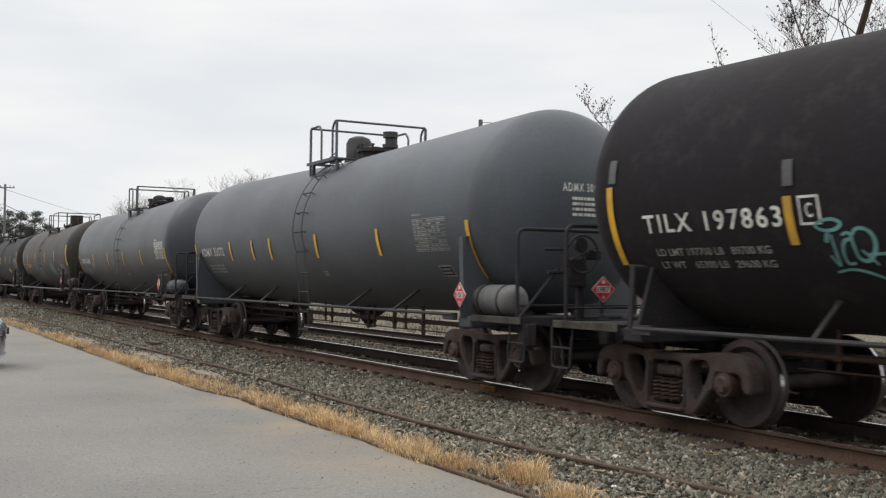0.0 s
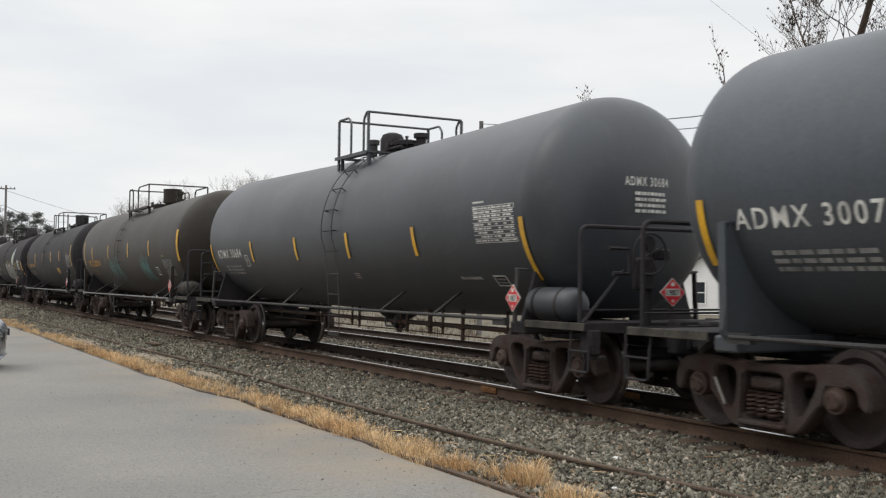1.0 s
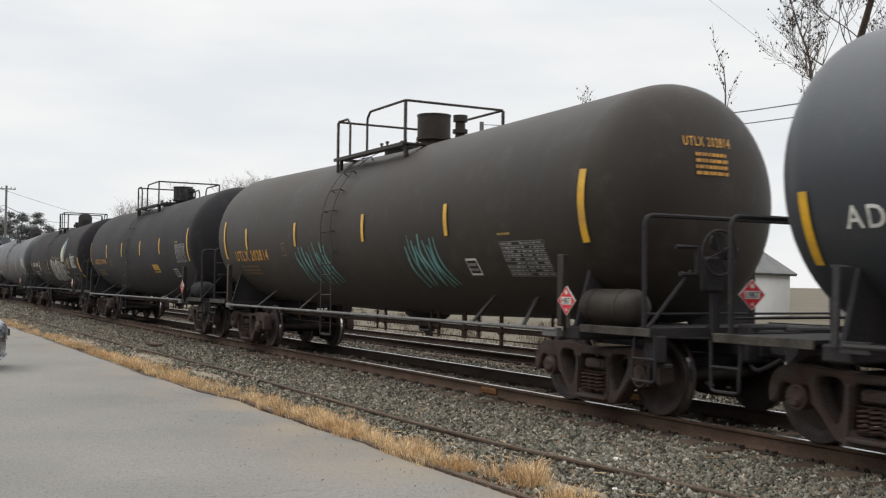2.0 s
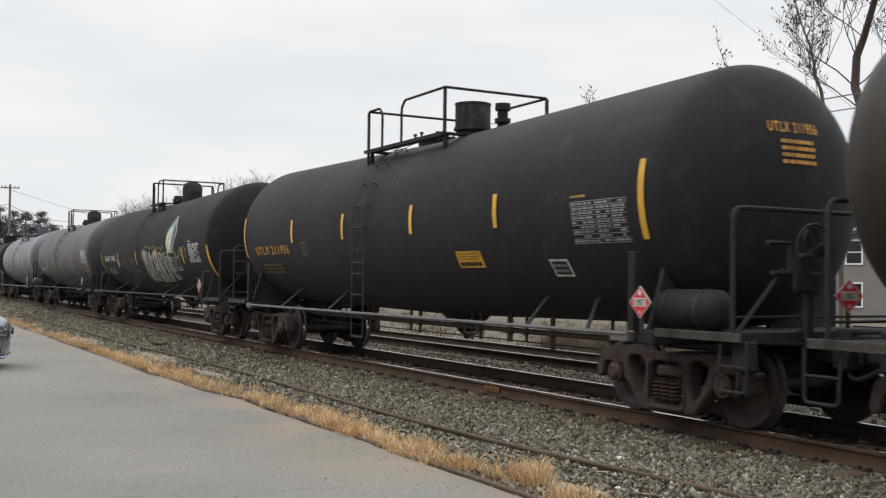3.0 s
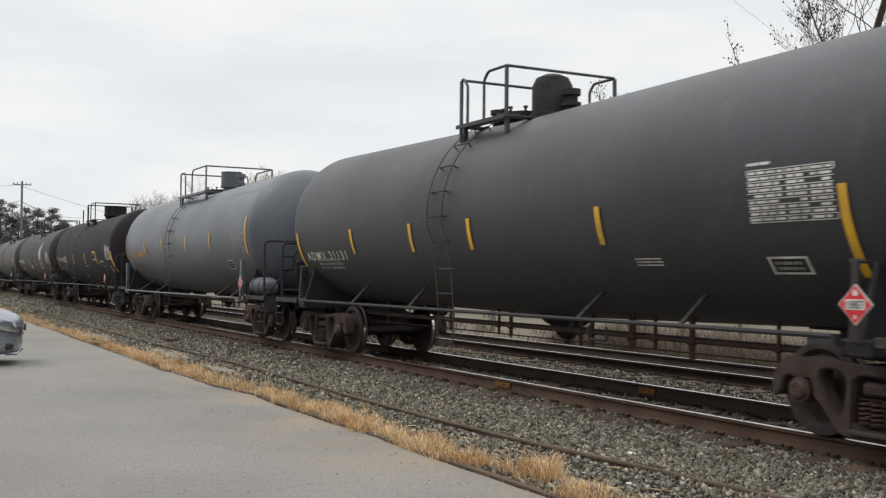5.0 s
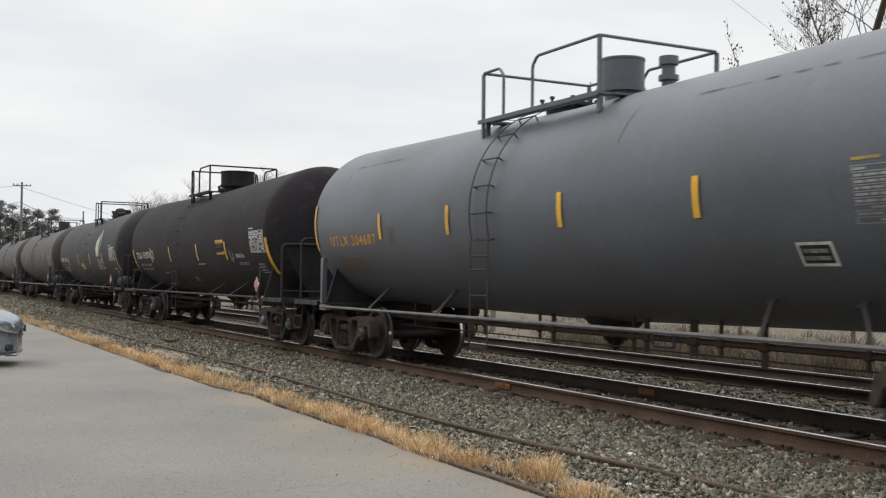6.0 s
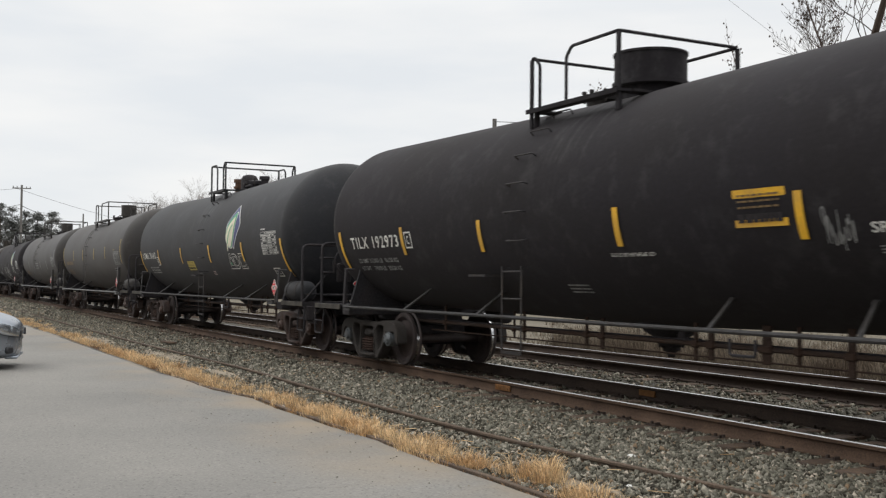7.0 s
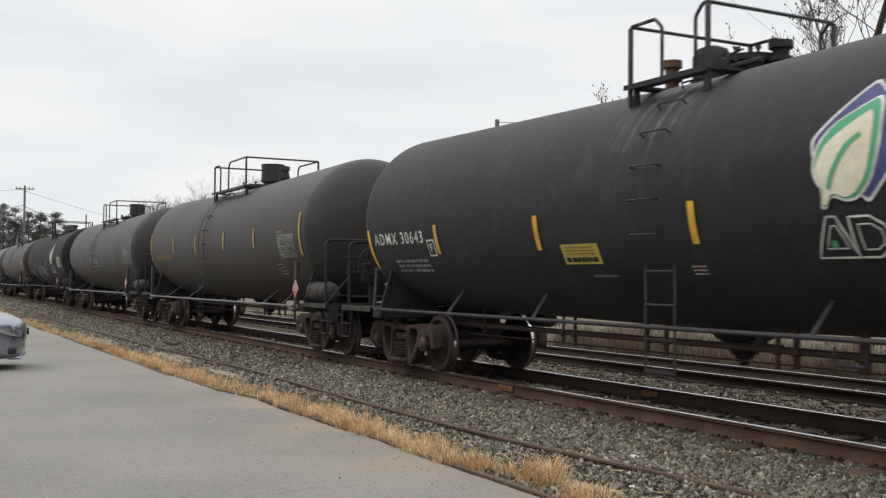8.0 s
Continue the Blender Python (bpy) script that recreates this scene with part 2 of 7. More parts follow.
M_ASPHALT = asphalt_material()
M_BALLAST = material("crushed_stone_bed", (0.060, 0.052, 0.040), 0.95, 0.0, 0.5, 0.8, 26, 1.0, (0.095, 0.076, 0.052))
def stone_material():
    """Crushed rock: each stone takes its own tone, from near black through grey-green to tan and a few pale ones."""
    m = material("crushed_grey_stone", (0.2, 0.2, 0.2), 0.92, 0.0, 0.2, 1.5, 60, 0.3)
    n, l = m.node_tree.nodes, m.node_tree.links
    mix = next(x for x in n if x.bl_idname == "ShaderNodeMix")
    for x in list(l):
        if x.to_node == mix:
            l.remove(x)
    geo, tone = n.new("ShaderNodeNewGeometry"), n.new("ShaderNodeValToRGB")
    el = tone.color_ramp.elements
    el[0].position, el[0].color = 0.0, (0.030, 0.025, 0.017, 1)
    el[1].position, el[1].color = 1.0, (0.450, 0.382, 0.306, 1)
    for p, c in ((0.28, (0.084, 0.078, 0.060, 1)), (0.55, (0.153, 0.146, 0.113, 1)), (0.60, (0.215, 0.146, 0.089, 1)), (0.65, (0.158, 0.148, 0.117, 1)), (0.80, (0.195, 0.183, 0.146, 1)), (0.94, (0.300, 0.273, 0.218, 1))):
        el.new(p).color = c
    l.new(geo.outputs["Random Per Island"], tone.inputs["Fac"])
    mix.inputs["Factor"].default_value = 0.0
    l.new(tone.outputs["Color"], mix.inputs["A"])
    return m


M_STONE = stone_material()
M_STRAW = material("dry_straw_grass", (0.68, 0.50, 0.29), 0.85, 0.0, 0.15, 2.2, 20, 0.0, (0.47, 0.28, 0.13), island=0.55)
M_LITTER = material("brown_leaf_litter", (0.20, 0.11, 0.06), 0.9, 0.0, 0.2, 3, 30, 0.1, (0.36, 0.24, 0.14), island=0.6)
M_REED = material("tall_dry_brush", (0.175, 0.142, 0.105), 0.9, 0.0, 0.15, 0.6, 20, 0.0, (0.10, 0.072, 0.050), island=0.6)
M_DIRT = material("dry_dirt_and_grass", (0.13, 0.11, 0.08), 0.95, 0.0, 0.3, 0.25, 14, 0.5, (0.085, 0.075, 0.05))
M_BARK = material("grey_brown_bark", (0.10, 0.075, 0.06), 0.9, 0.0, 0.3, 3.0, 30, 0.4, (0.055, 0.042, 0.035), (1, 1, 0.3))
# far twigs: bark colour lifted so distant crowns pale into the sky like haze
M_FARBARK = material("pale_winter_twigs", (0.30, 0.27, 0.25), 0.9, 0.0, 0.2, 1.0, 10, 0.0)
# grey-green needles, lightened: distance haze is put into this colour
M_PINE = material("grey_green_pine_needles", (0.155, 0.158, 0.148), 0.85, 0.0, 0.2, 0.5, 6, 0.0, (0.13, 0.134, 0.124), island=0.3)
M_POLE = material("weathered_grey_pole", (0.17, 0.16, 0.15), 0.9, 0.0, 0.2, 2.0, 30, 0.2)
M_WIRE = material("grey_wire", (0.16, 0.16, 0.16), 0.7, 0.0, 0.1, 2.0, 30, 0.0)
M_TWIG = material("brown_grey_twigs", (0.13, 0.10, 0.085), 0.9, 0.0, 0.3, 3.0, 30, 0.1)


# ---------------------------------------------------------------- mesh tools
def part(name, bm, mat, parent=None, label="", smooth=True, keep=False):
    """Links a bmesh, or shared mesh data, as one mesh object under a thing or a part."""
    if isinstance(bm, bpy.types.Mesh):
        me = bm
    else:
        me = bpy.data.meshes.new(name)
        bm.normal_update()
        bm.to_mesh(me)
        bm.free()
        for x in (mat if isinstance(mat, (list, tuple)) else [mat]):
            me.materials.append(x)
        if smooth:
            me.shade_smooth()
            me.set_sharp_from_angle(angle=radians(38))
    ob = new(name, me)
    ob.parent = parent
    if label:
        ob["label"] = label
    return ob


def raw(name, verts, faces, mat, parent=None, smooth=False):
    me = bpy.data.meshes.new(name)
    me.from_pydata(verts, [], faces)
    me.materials.append(mat)
    if smooth:
        me.shade_smooth()
    ob = new(name, me)
    ob.parent = parent
    return ob


def empty(name, m=None):
    ob = new(name)
    ob.empty_display_size = 0.3
    if m is not None:
        ob.matrix_basis = m
    return ob


def box(bm, c, s, rot=None, bevel=0.0, index=0):
    x, y, z = (v / 2 for v in s)
    vs = []
    for p in ((-x, -y, -z), (x, -y, -z), (x, y, -z), (-x, y, -z), (-x, -y, z), (x, -y, z), (x, y, z), (-x, y, z)):
        p = Vector(p)
        if rot is not None:
            p = rot @ p
        vs.append(bm.verts.new(p + Vector(c)))
    fs = [bm.faces.new([vs[i] for i in f]) for f in ((3, 2, 1, 0), (4, 5, 6, 7), (0, 1, 5, 4), (1, 2, 6, 5), (2, 3, 7, 6), (3, 0, 4, 7))]
    for f in fs:
        f.material_index = index
    if bevel:
        bmesh.ops.bevel(bm, geom=list({e for f in fs for e in f.edges}), offset=bevel, segments=1, affect="EDGES")
    return vs


def ring_pts(c, ax, r, seg):
    ax = Vector(ax).normalized()
    a = ax.orthogonal().normalized()
    b = ax.cross(a)
    return [Vector(c) + r * (math.cos(2 * math.pi * i / seg) * a + math.sin(2 * math.pi * i / seg) * b) for i in range(seg)]


def cyl(bm, p0, p1, r0, r1=None, seg=12, caps=True, index=0):
    r1 = r0 if r1 is None else r1
    ax = Vector(p1) - Vector(p0)
    A = [bm.verts.new(p) for p in ring_pts(p0, ax, r0, seg)]
    B = [bm.verts.new(p) for p in ring_pts(p1, ax, r1, seg)]
    fs = [bm.faces.new((A[i], A[(i + 1) % seg], B[(i + 1) % seg], B[i])) for i in range(seg)]
    if caps:
        fs += [bm.faces.new(A[::-1]), bm.faces.new(B)]
    for f in fs:
        f.material_index = index


def tube(bm, pts, r, seg=7, bend=0.0):
    """A pipe along a polyline, its corners rounded by bend metres."""
    pts = [Vector(p) for p in pts]
    if bend:
        out = [pts[0]]
        for a, b, c in zip(pts, pts[1:], pts[2:]):
            u, v = (a - b), (c - b)
            d = min(bend, u.length * 0.45, v.length * 0.45)
            p, q = b + u.normalized() * d, b + v.normalized() * d
            for k in range(5):
                s = k / 4
                out.append((1 - s) ** 2 * p + 2 * s * (1 - s) * b + s * s * q)
        pts = out + [pts[-1]]
    rings = []
    ref = None
    for i, p in enumerate(pts):
        d = (pts[min(i + 1, len(pts) - 1)] - pts[max(i - 1, 0)]).normalized()
        a = d.orthogonal().normalized() if ref is None else (ref - d * ref.dot(d)).normalized()
        ref = a
        b = d.cross(a)
        rings.append([bm.verts.new(p + r * (math.cos(2 * math.pi * k / seg) * a + math.sin(2 * math.pi * k / seg) * b)) for k in range(seg)])
    for A, B in zip(rings, rings[1:]):
        for k in range(seg):
            bm.faces.new((A[k], A[(k + 1) % seg], B[(k + 1) % seg], B[k]))
    bm.faces.new(rings[0][::-1])
    bm.faces.new(rings[-1])


def turned(bm, profile, centre=(0, 0, 0), axis="x", seg=32, index=None):
    """A solid of revolution: profile of (along the axis, radius)."""
    rings = []
    for u, r in profile:
        ring = []
        for k in range(seg if r > 1e-6 else 1):
            a = 2 * math.pi * k / seg
            p = {"x": (u, r * math.cos(a), r * math.sin(a)), "y": (r * math.sin(a), u, r * math.cos(a)), "z": (r * math.cos(a), r * math.sin(a), u)}[axis]
            ring.append(bm.verts.new(Vector(p) + Vector(centre)))
        rings.append(ring)
    for i, (A, B) in enumerate(zip(rings, rings[1:])):
        n = max(len(A), len(B))
        for k in range(n):
            a0, a1, b0, b1 = A[k % len(A)], A[(k + 1) % len(A)], B[k % len(B)], B[(k + 1) % len(B)]
            f = [a0, a1, b1, b0]
            f = [v for j, v in enumerate(f) if v not in f[:j]]
            if len(f) > 2:
                face = bm.faces.new(f)
                if index:
                    face.material_index = index[i]
    bmesh.ops.recalc_face_normals(bm, faces=bm.faces)


def slab(bm, outline, y0, y1, index=0):
    """A flat outline of (x, z) given thickness from y0 to y1."""
    A = [bm.verts.new((x, y0, z)) for x, z in outline]
    B = [bm.verts.new((x, y1, z)) for x, z in outline]
    n = len(A)
    fs = [bm.faces.new(A), bm.faces.new(B[::-1])]
    fs += [bm.faces.new((A[i], B[i], B[(i + 1) % n], A[(i + 1) % n])) for i in range(n)]
    for f in fs:
        f.material_index = index
    bmesh.ops.recalc_face_normals(bm, faces=fs)


def bm_new():
    return bmesh.new()


TEXTS = {}


def lettering(body):
    """Flat outline letters one unit high: vertices and faces."""
    if body not in TEXTS:
        cu = bpy.data.curves.new("letters", "FONT")
        cu.body, cu.resolution_u = body, 3
        mark = body[:4] in ("ADMX", "UTLX", "TILX")
        cu.offset = 0.017 if mark and body[0] in "UT" else 0.012 if mark else 0.014
        cu.space_character = 1.24 if mark else 1.0
        ob = new("letters", cu)
        me = bpy.data.meshes.new_from_object(ob.evaluated_get(bpy.context.evaluated_depsgraph_get()))
        co = np.array([v.co[:2] for v in me.vertices])
        fs = [tuple(p.vertices) for p in me.polygons]
        bpy.data.objects.remove(ob)
        bpy.data.curves.remove(cu)
        bpy.data.meshes.remove(me)
        co -= co.min(0)
        co /= co.max(0)
        TEXTS[body] = (co, fs)
    return TEXTS[body]


def words(body):
    """The letters and the number of a car's mark, each with its own faces."""
    co, fs = lettering(body)
    xs = np.sort(co[:, 0])
    k = int(np.argmax(np.diff(xs)))
    cut = (xs[k] + xs[k + 1]) / 2
    return [(co, [f for f in fs if (co[f[0]][0] < cut) == left]) for left in (True, False)]


# ---------------------------------------------------------------- tank cars
SQ, HEAD = 2.2, 0.77                           # form and depth of the tank heads
R, ZC, LOW_END, HIGH_END = 1.50, 2.46, 7.14, 6.83   # tank radius, mean axis height, reach of the straight shell to either side of the car's middle
ZM, SLOPE = 2.428, 0.0142                      # each half of the tank falls slightly towards the outlet in the middle
ZE = ZM + SLOPE * 6.78                         # axis height over the trucks
TC, PITCH_LEN = 13.38, 17.32                   # truck centres, length of a car over its couplers
WHEEL, BASE = 0.457, 1.778
MESHES = {}


def shared(key, build, mat, smooth=True):
    """Mesh data that alike parts share."""
    if key not in MESHES:
        bm = bm_new()
        build(bm)
        ob = part(key if isinstance(key, str) else key[0], bm, mat, smooth=smooth)
        MESHES[key] = ob.data
        bpy.data.objects.remove(ob)
    return MESHES[key]


def put(name, key, build, mat, parent, m=None, label="", smooth=True):
    ob = part(name, shared(key, build, mat, smooth), mat, parent, label)
    if m is not None:
        ob.matrix_basis = m
    return ob


def radius_at(u):
    d = max(0.0, (abs(u) - (HIGH_END if u > 0 else LOW_END)) / HEAD)
    return R * max(0.0, 1 - d ** SQ) ** (1 / SQ)


def axis_at(u):
    return ZM + SLOPE * abs(u)


def on_tank(u, a, off=0.006, side=-1):
    r = radius_at(u) + off
    z = ZC + r * math.sin(a)
    f = max(-1.0, min(1.0, (z - axis_at(u)) / r)) if r > off else 0.0
    return (u, side * r * math.sqrt(1 - f * f), axis_at(u) + r * f)


def angle_of(z):
    return math.asin(max(-1, min(1, (z - ZC) / R)))


def decal(name, flat, faces, u0, z0, w, h, mat, parent, label="", off=0.007, shear=0.0):
    """Flat shapes (unit square) laid round the tank's near side, lower left corner at u0, z0."""
    a0 = angle_of(z0)
    used = sorted({i for f in faces for i in f})
    place = {i: k for k, i in enumerate(used)}
    verts = [on_tank(u0 + flat[i][0] * w + shear * flat[i][1], a0 + flat[i][1] * h / R, off) for i in used]
    faces = [tuple(place[i] for i in f) for f in faces]
    ob = raw(name, verts, faces, mat, parent)
    if label:
        ob["label"] = label
    if name in ("writing", "bold_writing", "weight_stencil", "small_stencil", "data_panel", "data_heading"):
        ob["kind"] = "stuff"
    return ob


def band(u0, u1, z0, z1, off=0.017, nu=1, na=8):
    """A strip of tape that follows the shell."""
    a0, a1 = angle_of(z0), angle_of(z1)
    vs = [on_tank(u0 + (u1 - u0) * i / nu, a0 + (a1 - a0) * k / na, off) for k in range(na + 1) for i in range(nu + 1)]
    fs = [(k * (nu + 1) + i, k * (nu + 1) + i + 1, (k + 1) * (nu + 1) + i + 1, (k + 1) * (nu + 1) + i) for k in range(na) for i in range(nu)]
    return vs, fs


def ribbon(points, width, off=0.01, taper=0.0):
    """A brush stroke along points (u, z) on the tank's near side."""
    n = len(points)
    vs, fs = [], []
    for i, (u, z) in enumerate(points):
        u0, z0 = points[max(0, i - 1)]
        u1, z1 = points[min(n - 1, i + 1)]
        d = math.hypot(u1 - u0, z1 - z0) or 1
        w = width / 2 * (1 - taper * abs(2 * i / (n - 1) - 1))
        nx, nz = -(z1 - z0) / d * w, (u1 - u0) / d * w
        vs += [on_tank(u + nx, angle_of(z + nz), off), on_tank(u - nx, angle_of(z - nz), off)]
        if i:
            fs.append((2 * i - 2, 2 * i - 1, 2 * i + 1, 2 * i))
    return vs, fs


def curve_through(ctrl, n=7):
    """A smooth line through control points."""
    out = []
    for i in range(len(ctrl) - 1):
        p0, p1, p2, p3 = ctrl[max(0, i - 1)], ctrl[i], ctrl[i + 1], ctrl[min(len(ctrl) - 1, i + 2)]
        for k in range(n):
            t = k / n
            out.append(tuple(0.5 * (2 * b + (c - a) * t + (2 * a - 5 * b + 4 * c - d) * t * t + (3 * b - a - 3 * c + d) * t ** 3)
                             for a, b, c, d in zip(p0, p1, p2, p3)))
    return out + [ctrl[-1]]


def strokes(name, lines, width, mat, parent, label="", off=0.01, taper=0.5):
    V, F = [], []
    for line in lines:
        vs, fs = ribbon(curve_through(line), width, off, taper)
        F += [tuple(i + len(V) for i in f) for f in fs]
        V += vs
    ob = raw(name, V, F, mat, parent)
    if label:
        ob["label"] = label
    return ob


def bars(rows, seed, fill=0.78):
    """Plain bars in the unit square that stand for lines of small writing."""
    rnd = random.Random(seed)
    V, F = [], []
    for k in range(rows):
        y0, y1 = 1 - (k + fill) / rows, 1 - (k + 1 - fill) / rows
        x = 0.0
        while x < 0.97:
            w = rnd.uniform(0.05, 0.16)
            x1 = min(1.0, x + w)
            i = len(V)
            V += [(x, y0), (x1, y0), (x1, y1), (x, y1)]
            F.append((i, i + 1, i + 2, i + 3))
            x = x1 + rnd.uniform(0.015, 0.04)
    return V, F


def grid_panel(rows, cols, seed):
    """A stencilled table: outline, rules and bars of writing."""
    V, F = [], []

    def rect(x0, y0, x1, y1):
        i = len(V)
        V.extend([(x0, y0), (x1, y0), (x1, y1), (x0, y1)])
        F.append((i, i + 1, i + 2, i + 3))
    rnd = random.Random(seed)
    for k in range(rows + 1):
        y = k / rows
        rect(0, y - 0.008, 1, y + 0.008)
    for x in (0.0, 0.46, 0.73, 1.0):
        rect(x - 0.006, 0, x + 0.006, 1)
    for k in range(rows):
        for x0, x1 in ((0.02, 0.44), (0.48, 0.71), (0.75, 0.98)):
            x = x0
            while x < x1 - 0.03:
                w = min(rnd.uniform(0.05, 0.14), x1 - x)
                if rnd.random() < 0.85:
                    rect(x, (k + 0.3) / rows, x + w, (k + 0.72) / rows)
                x += w + 0.02
    return V, F


# ---- trucks
def softened(outline, cut=0.22, passes=2):
    """Corners of a closed outline cut back into soft curves."""
    for _ in range(passes):
        out = []
        for (a, b), (c, e) in zip(outline, outline[1:] + outline[:1]):
            out += [(a + (c - a) * cut, b + (e - b) * cut), (a + (c - a) * (1 - cut), b + (e - b) * (1 - cut))]
        outline = out
    return outline


def side_frame_shape(bm):
    # one cast side frame about the middle of its truck: arched top, hooked jaws over the bearings,
    # two rounded windows and an open nest for bolster and springs
    half = [(0.0, 0.725), (0.40, 0.735), (0.70, 0.775), (0.98, 0.77), (1.17, 0.71), (1.25, 0.58), (1.265, 0.40), (1.20, 0.37), (1.13, 0.43), (1.10, 0.575), (0.90, 0.60), (0.76, 0.58),
            (0.74, 0.40), (0.665, 0.355), (0.50, 0.15), (0.40, 0.075), (0.0, 0.065)]
    outer = half + [(-x, z) for x, z in reversed(half[1:-1])]
    window = [(0.335, 0.665), (0.63, 0.69), (0.675, 0.58), (0.50, 0.27), (0.405, 0.25)]
    loops = [softened(outer), softened(window), softened([(-x, z) for x, z in window]), softened([(-0.265, 0.645), (0.265, 0.645), (0.275, 0.175), (-0.275, 0.175)], 0.12)]
    edges = []
    for loop in loops:
        vs = [bm.verts.new((x, -0.10, z)) for x, z in loop]
        edges += [bm.edges.new((a, b)) for a, b in zip(vs, vs[1:] + vs[:1])]
    front = [f for f in bmesh.ops.triangle_fill(bm, edges=edges, use_beauty=True)["geom"] if isinstance(f, bmesh.types.BMFace)]
    back = bmesh.ops.extrude_face_region(bm, geom=front)["geom"]
    for v in back:
        if isinstance(v, bmesh.types.BMVert):
            v.co.y = 0.08
    bmesh.ops.recalc_face_normals(bm, faces=bm.faces)
    rim = [e for e in bm.edges if len(e.link_faces) == 2 and abs(e.verts[0].co.y + 0.10) < 1e-4 and abs(e.verts[1].co.y + 0.10) < 1e-4 and e.calc_face_angle(0) > 1.0]
    bmesh.ops.bevel(bm, geom=rim, offset=0.016, segments=2, affect="EDGES")
    box(bm, (0, -0.03, 0.135), (0.60, 0.24, 0.05), bevel=0.015)
    for s in (-1, 1):
        box(bm, (s * BASE / 2, 0.0, 0.595), (0.25, 0.2, 0.06), bevel=0.02)
        box(bm, (s * 0.30, -0.10, 0.40), (0.035, 0.04, 0.46), bevel=0.01)


def spring_shape(bm):
    n, turns = 66, 5.5
    tube(bm, [(0.062 * math.cos(2 * math.pi * turns * i / n), 0.062 * math.sin(2 * math.pi * turns * i / n), 0.24 * i / n) for i in range(n + 1)], 0.015, 5)


def bolster_shape(bm):
    box(bm, (0, 0, 0.53), (0.40, 2.16, 0.13), bevel=0.03)
    box(bm, (0, -1.08, 0.53), (0.30, 0.05, 0.10), bevel=0.02)
    box(bm, (0, 1.08, 0.53), (0.30, 0.05, 0.10), bevel=0.02)
    cyl(bm, (0, 0, 0.55), (0, 0, 0.74), 0.19, seg=16)


def wheel_shape(bm):
    # outer face at -y; tread polished, flange on the inner side
    prof = [(-0.075, 0.0), (-0.085, 0.10), (-0.05, 0.14), (-0.02, 0.33), (-0.07, 0.385), (-0.07, 0.448), (-0.06, 0.457), (-0.012, 0.458), (0.030, 0.46), (0.05, 0.485), (0.07, 0.48),
            (0.07, 0.39), (0.03, 0.34), (0.02, 0.13), (0.09, 0.10), (0.09, 0.0)]
    idx = [0] * 15
    idx[7] = 1
    turned(bm, prof, axis="y", seg=40, index=idx)


def axle_shape(bm):
    turned(bm, [(-1.0, 0.0), (-1.0, 0.075), (-0.80, 0.08), (-0.6, 0.085), (0.0, 0.08), (0.6, 0.085), (0.80, 0.08), (1.0, 0.075), (1.0, 0.0)], axis="y", seg=14)


def cap_shape(bm):
    turned(bm, [(-0.16, 0.0), (-0.16, 0.075), (-0.145, 0.09), (-0.12, 0.10), (-0.12, 0.125), (0.06, 0.125), (0.06, 0.0)], axis="y", seg=20)
    for k in range(3):
        a = 2 * math.pi * k / 3
        cyl(bm, (0.055 * math.cos(a), -0.175, 0.055 * math.sin(a)), (0.055 * math.cos(a), -0.15, 0.055 * math.sin(a)), 0.016, seg=6)


def brake_gear_shape(bm):
    for s in (-1, 1):
        box(bm, (s * 0.36, 0, 0.36), (0.08, 1.5, 0.10), bevel=0.015)
        for y in (-0.72, 0.72):
            box(bm, (s * 0.40, y, 0.42), (0.07, 0.10, 0.30), bevel=0.01)
        tube(bm, [(s * 0.36, 0.1, 0.4), (0.0, 0.1, 0.32)], 0.02, 6)
        box(bm, (s * 0.62, 0, 0.60), (0.5, 0.9, 0.16), bevel=0.03)
        box(bm, (s * 0.55, -0.45, 0.36), (0.10, 0.12, 0.34), bevel=0.02)
        box(bm, (s * 0.55, 0.45, 0.36), (0.10, 0.12, 0.34), bevel=0.02)


def truck(car, at, frame_mat, cap_mat, key, scuffed=False):
    spins = []
    here = pose(at, 0, 0)
    for s in (-1, 1):
        f = put("side_frame", ("side_frame", key), side_frame_shape, frame_mat, car, pose(at, s * 1.0, 0, 0, 0, 0 if s < 0 else 180), "dusty cast steel truck side frame")
        for du, dy in ((-0.135, -0.07), (0.0, -0.075), (0.135, -0.07)):
            put("coil_spring", "coil_spring", spring_shape, M_SPRING, f, pose(du, dy, 0.20), "rust-red coil spring")
    if key == "a" and scuffed:
        e = 1 if at > 0 else -1
        put("wear_strip", ("wear_strip", e), lambda bm: slab(bm, [(e * 0.665, 0.545), (e * 0.64, 0.55), (e * 0.495, 0.285), (e * 0.515, 0.27)], -0.112, -0.098), M_WORN, car, pose(at, -1.0, 0), "bare pale steel edge on the side frame", False)
    put("truck_bolster", ("bolster", key), bolster_shape, frame_mat, car, here)
    put("brake_gear", "brake_gear", brake_gear_shape, M_UNDER, car, here)
    for du in (-BASE / 2, BASE / 2):
        axle = put("wheelset", "axle", axle_shape, M_WHEEL, car, pose(at + du, 0, WHEEL), "steel axle with two wheels")
        for s in (-1, 1):
            put("wheel", "wheel", wheel_shape, [M_WHEEL, M_TREAD], axle, pose(0, s * 0.755, 0, 0, 0, 0 if s < 0 else 180), "oily wheel with a polished tread")
            put("bearing_cap", ("cap", key), cap_shape, cap_mat, axle, pose(0, s * 1.0, 0, 0, 0, 0 if s < 0 else 180), "round roller bearing end cap")
        spins.append((axle, at + du))
    return spins


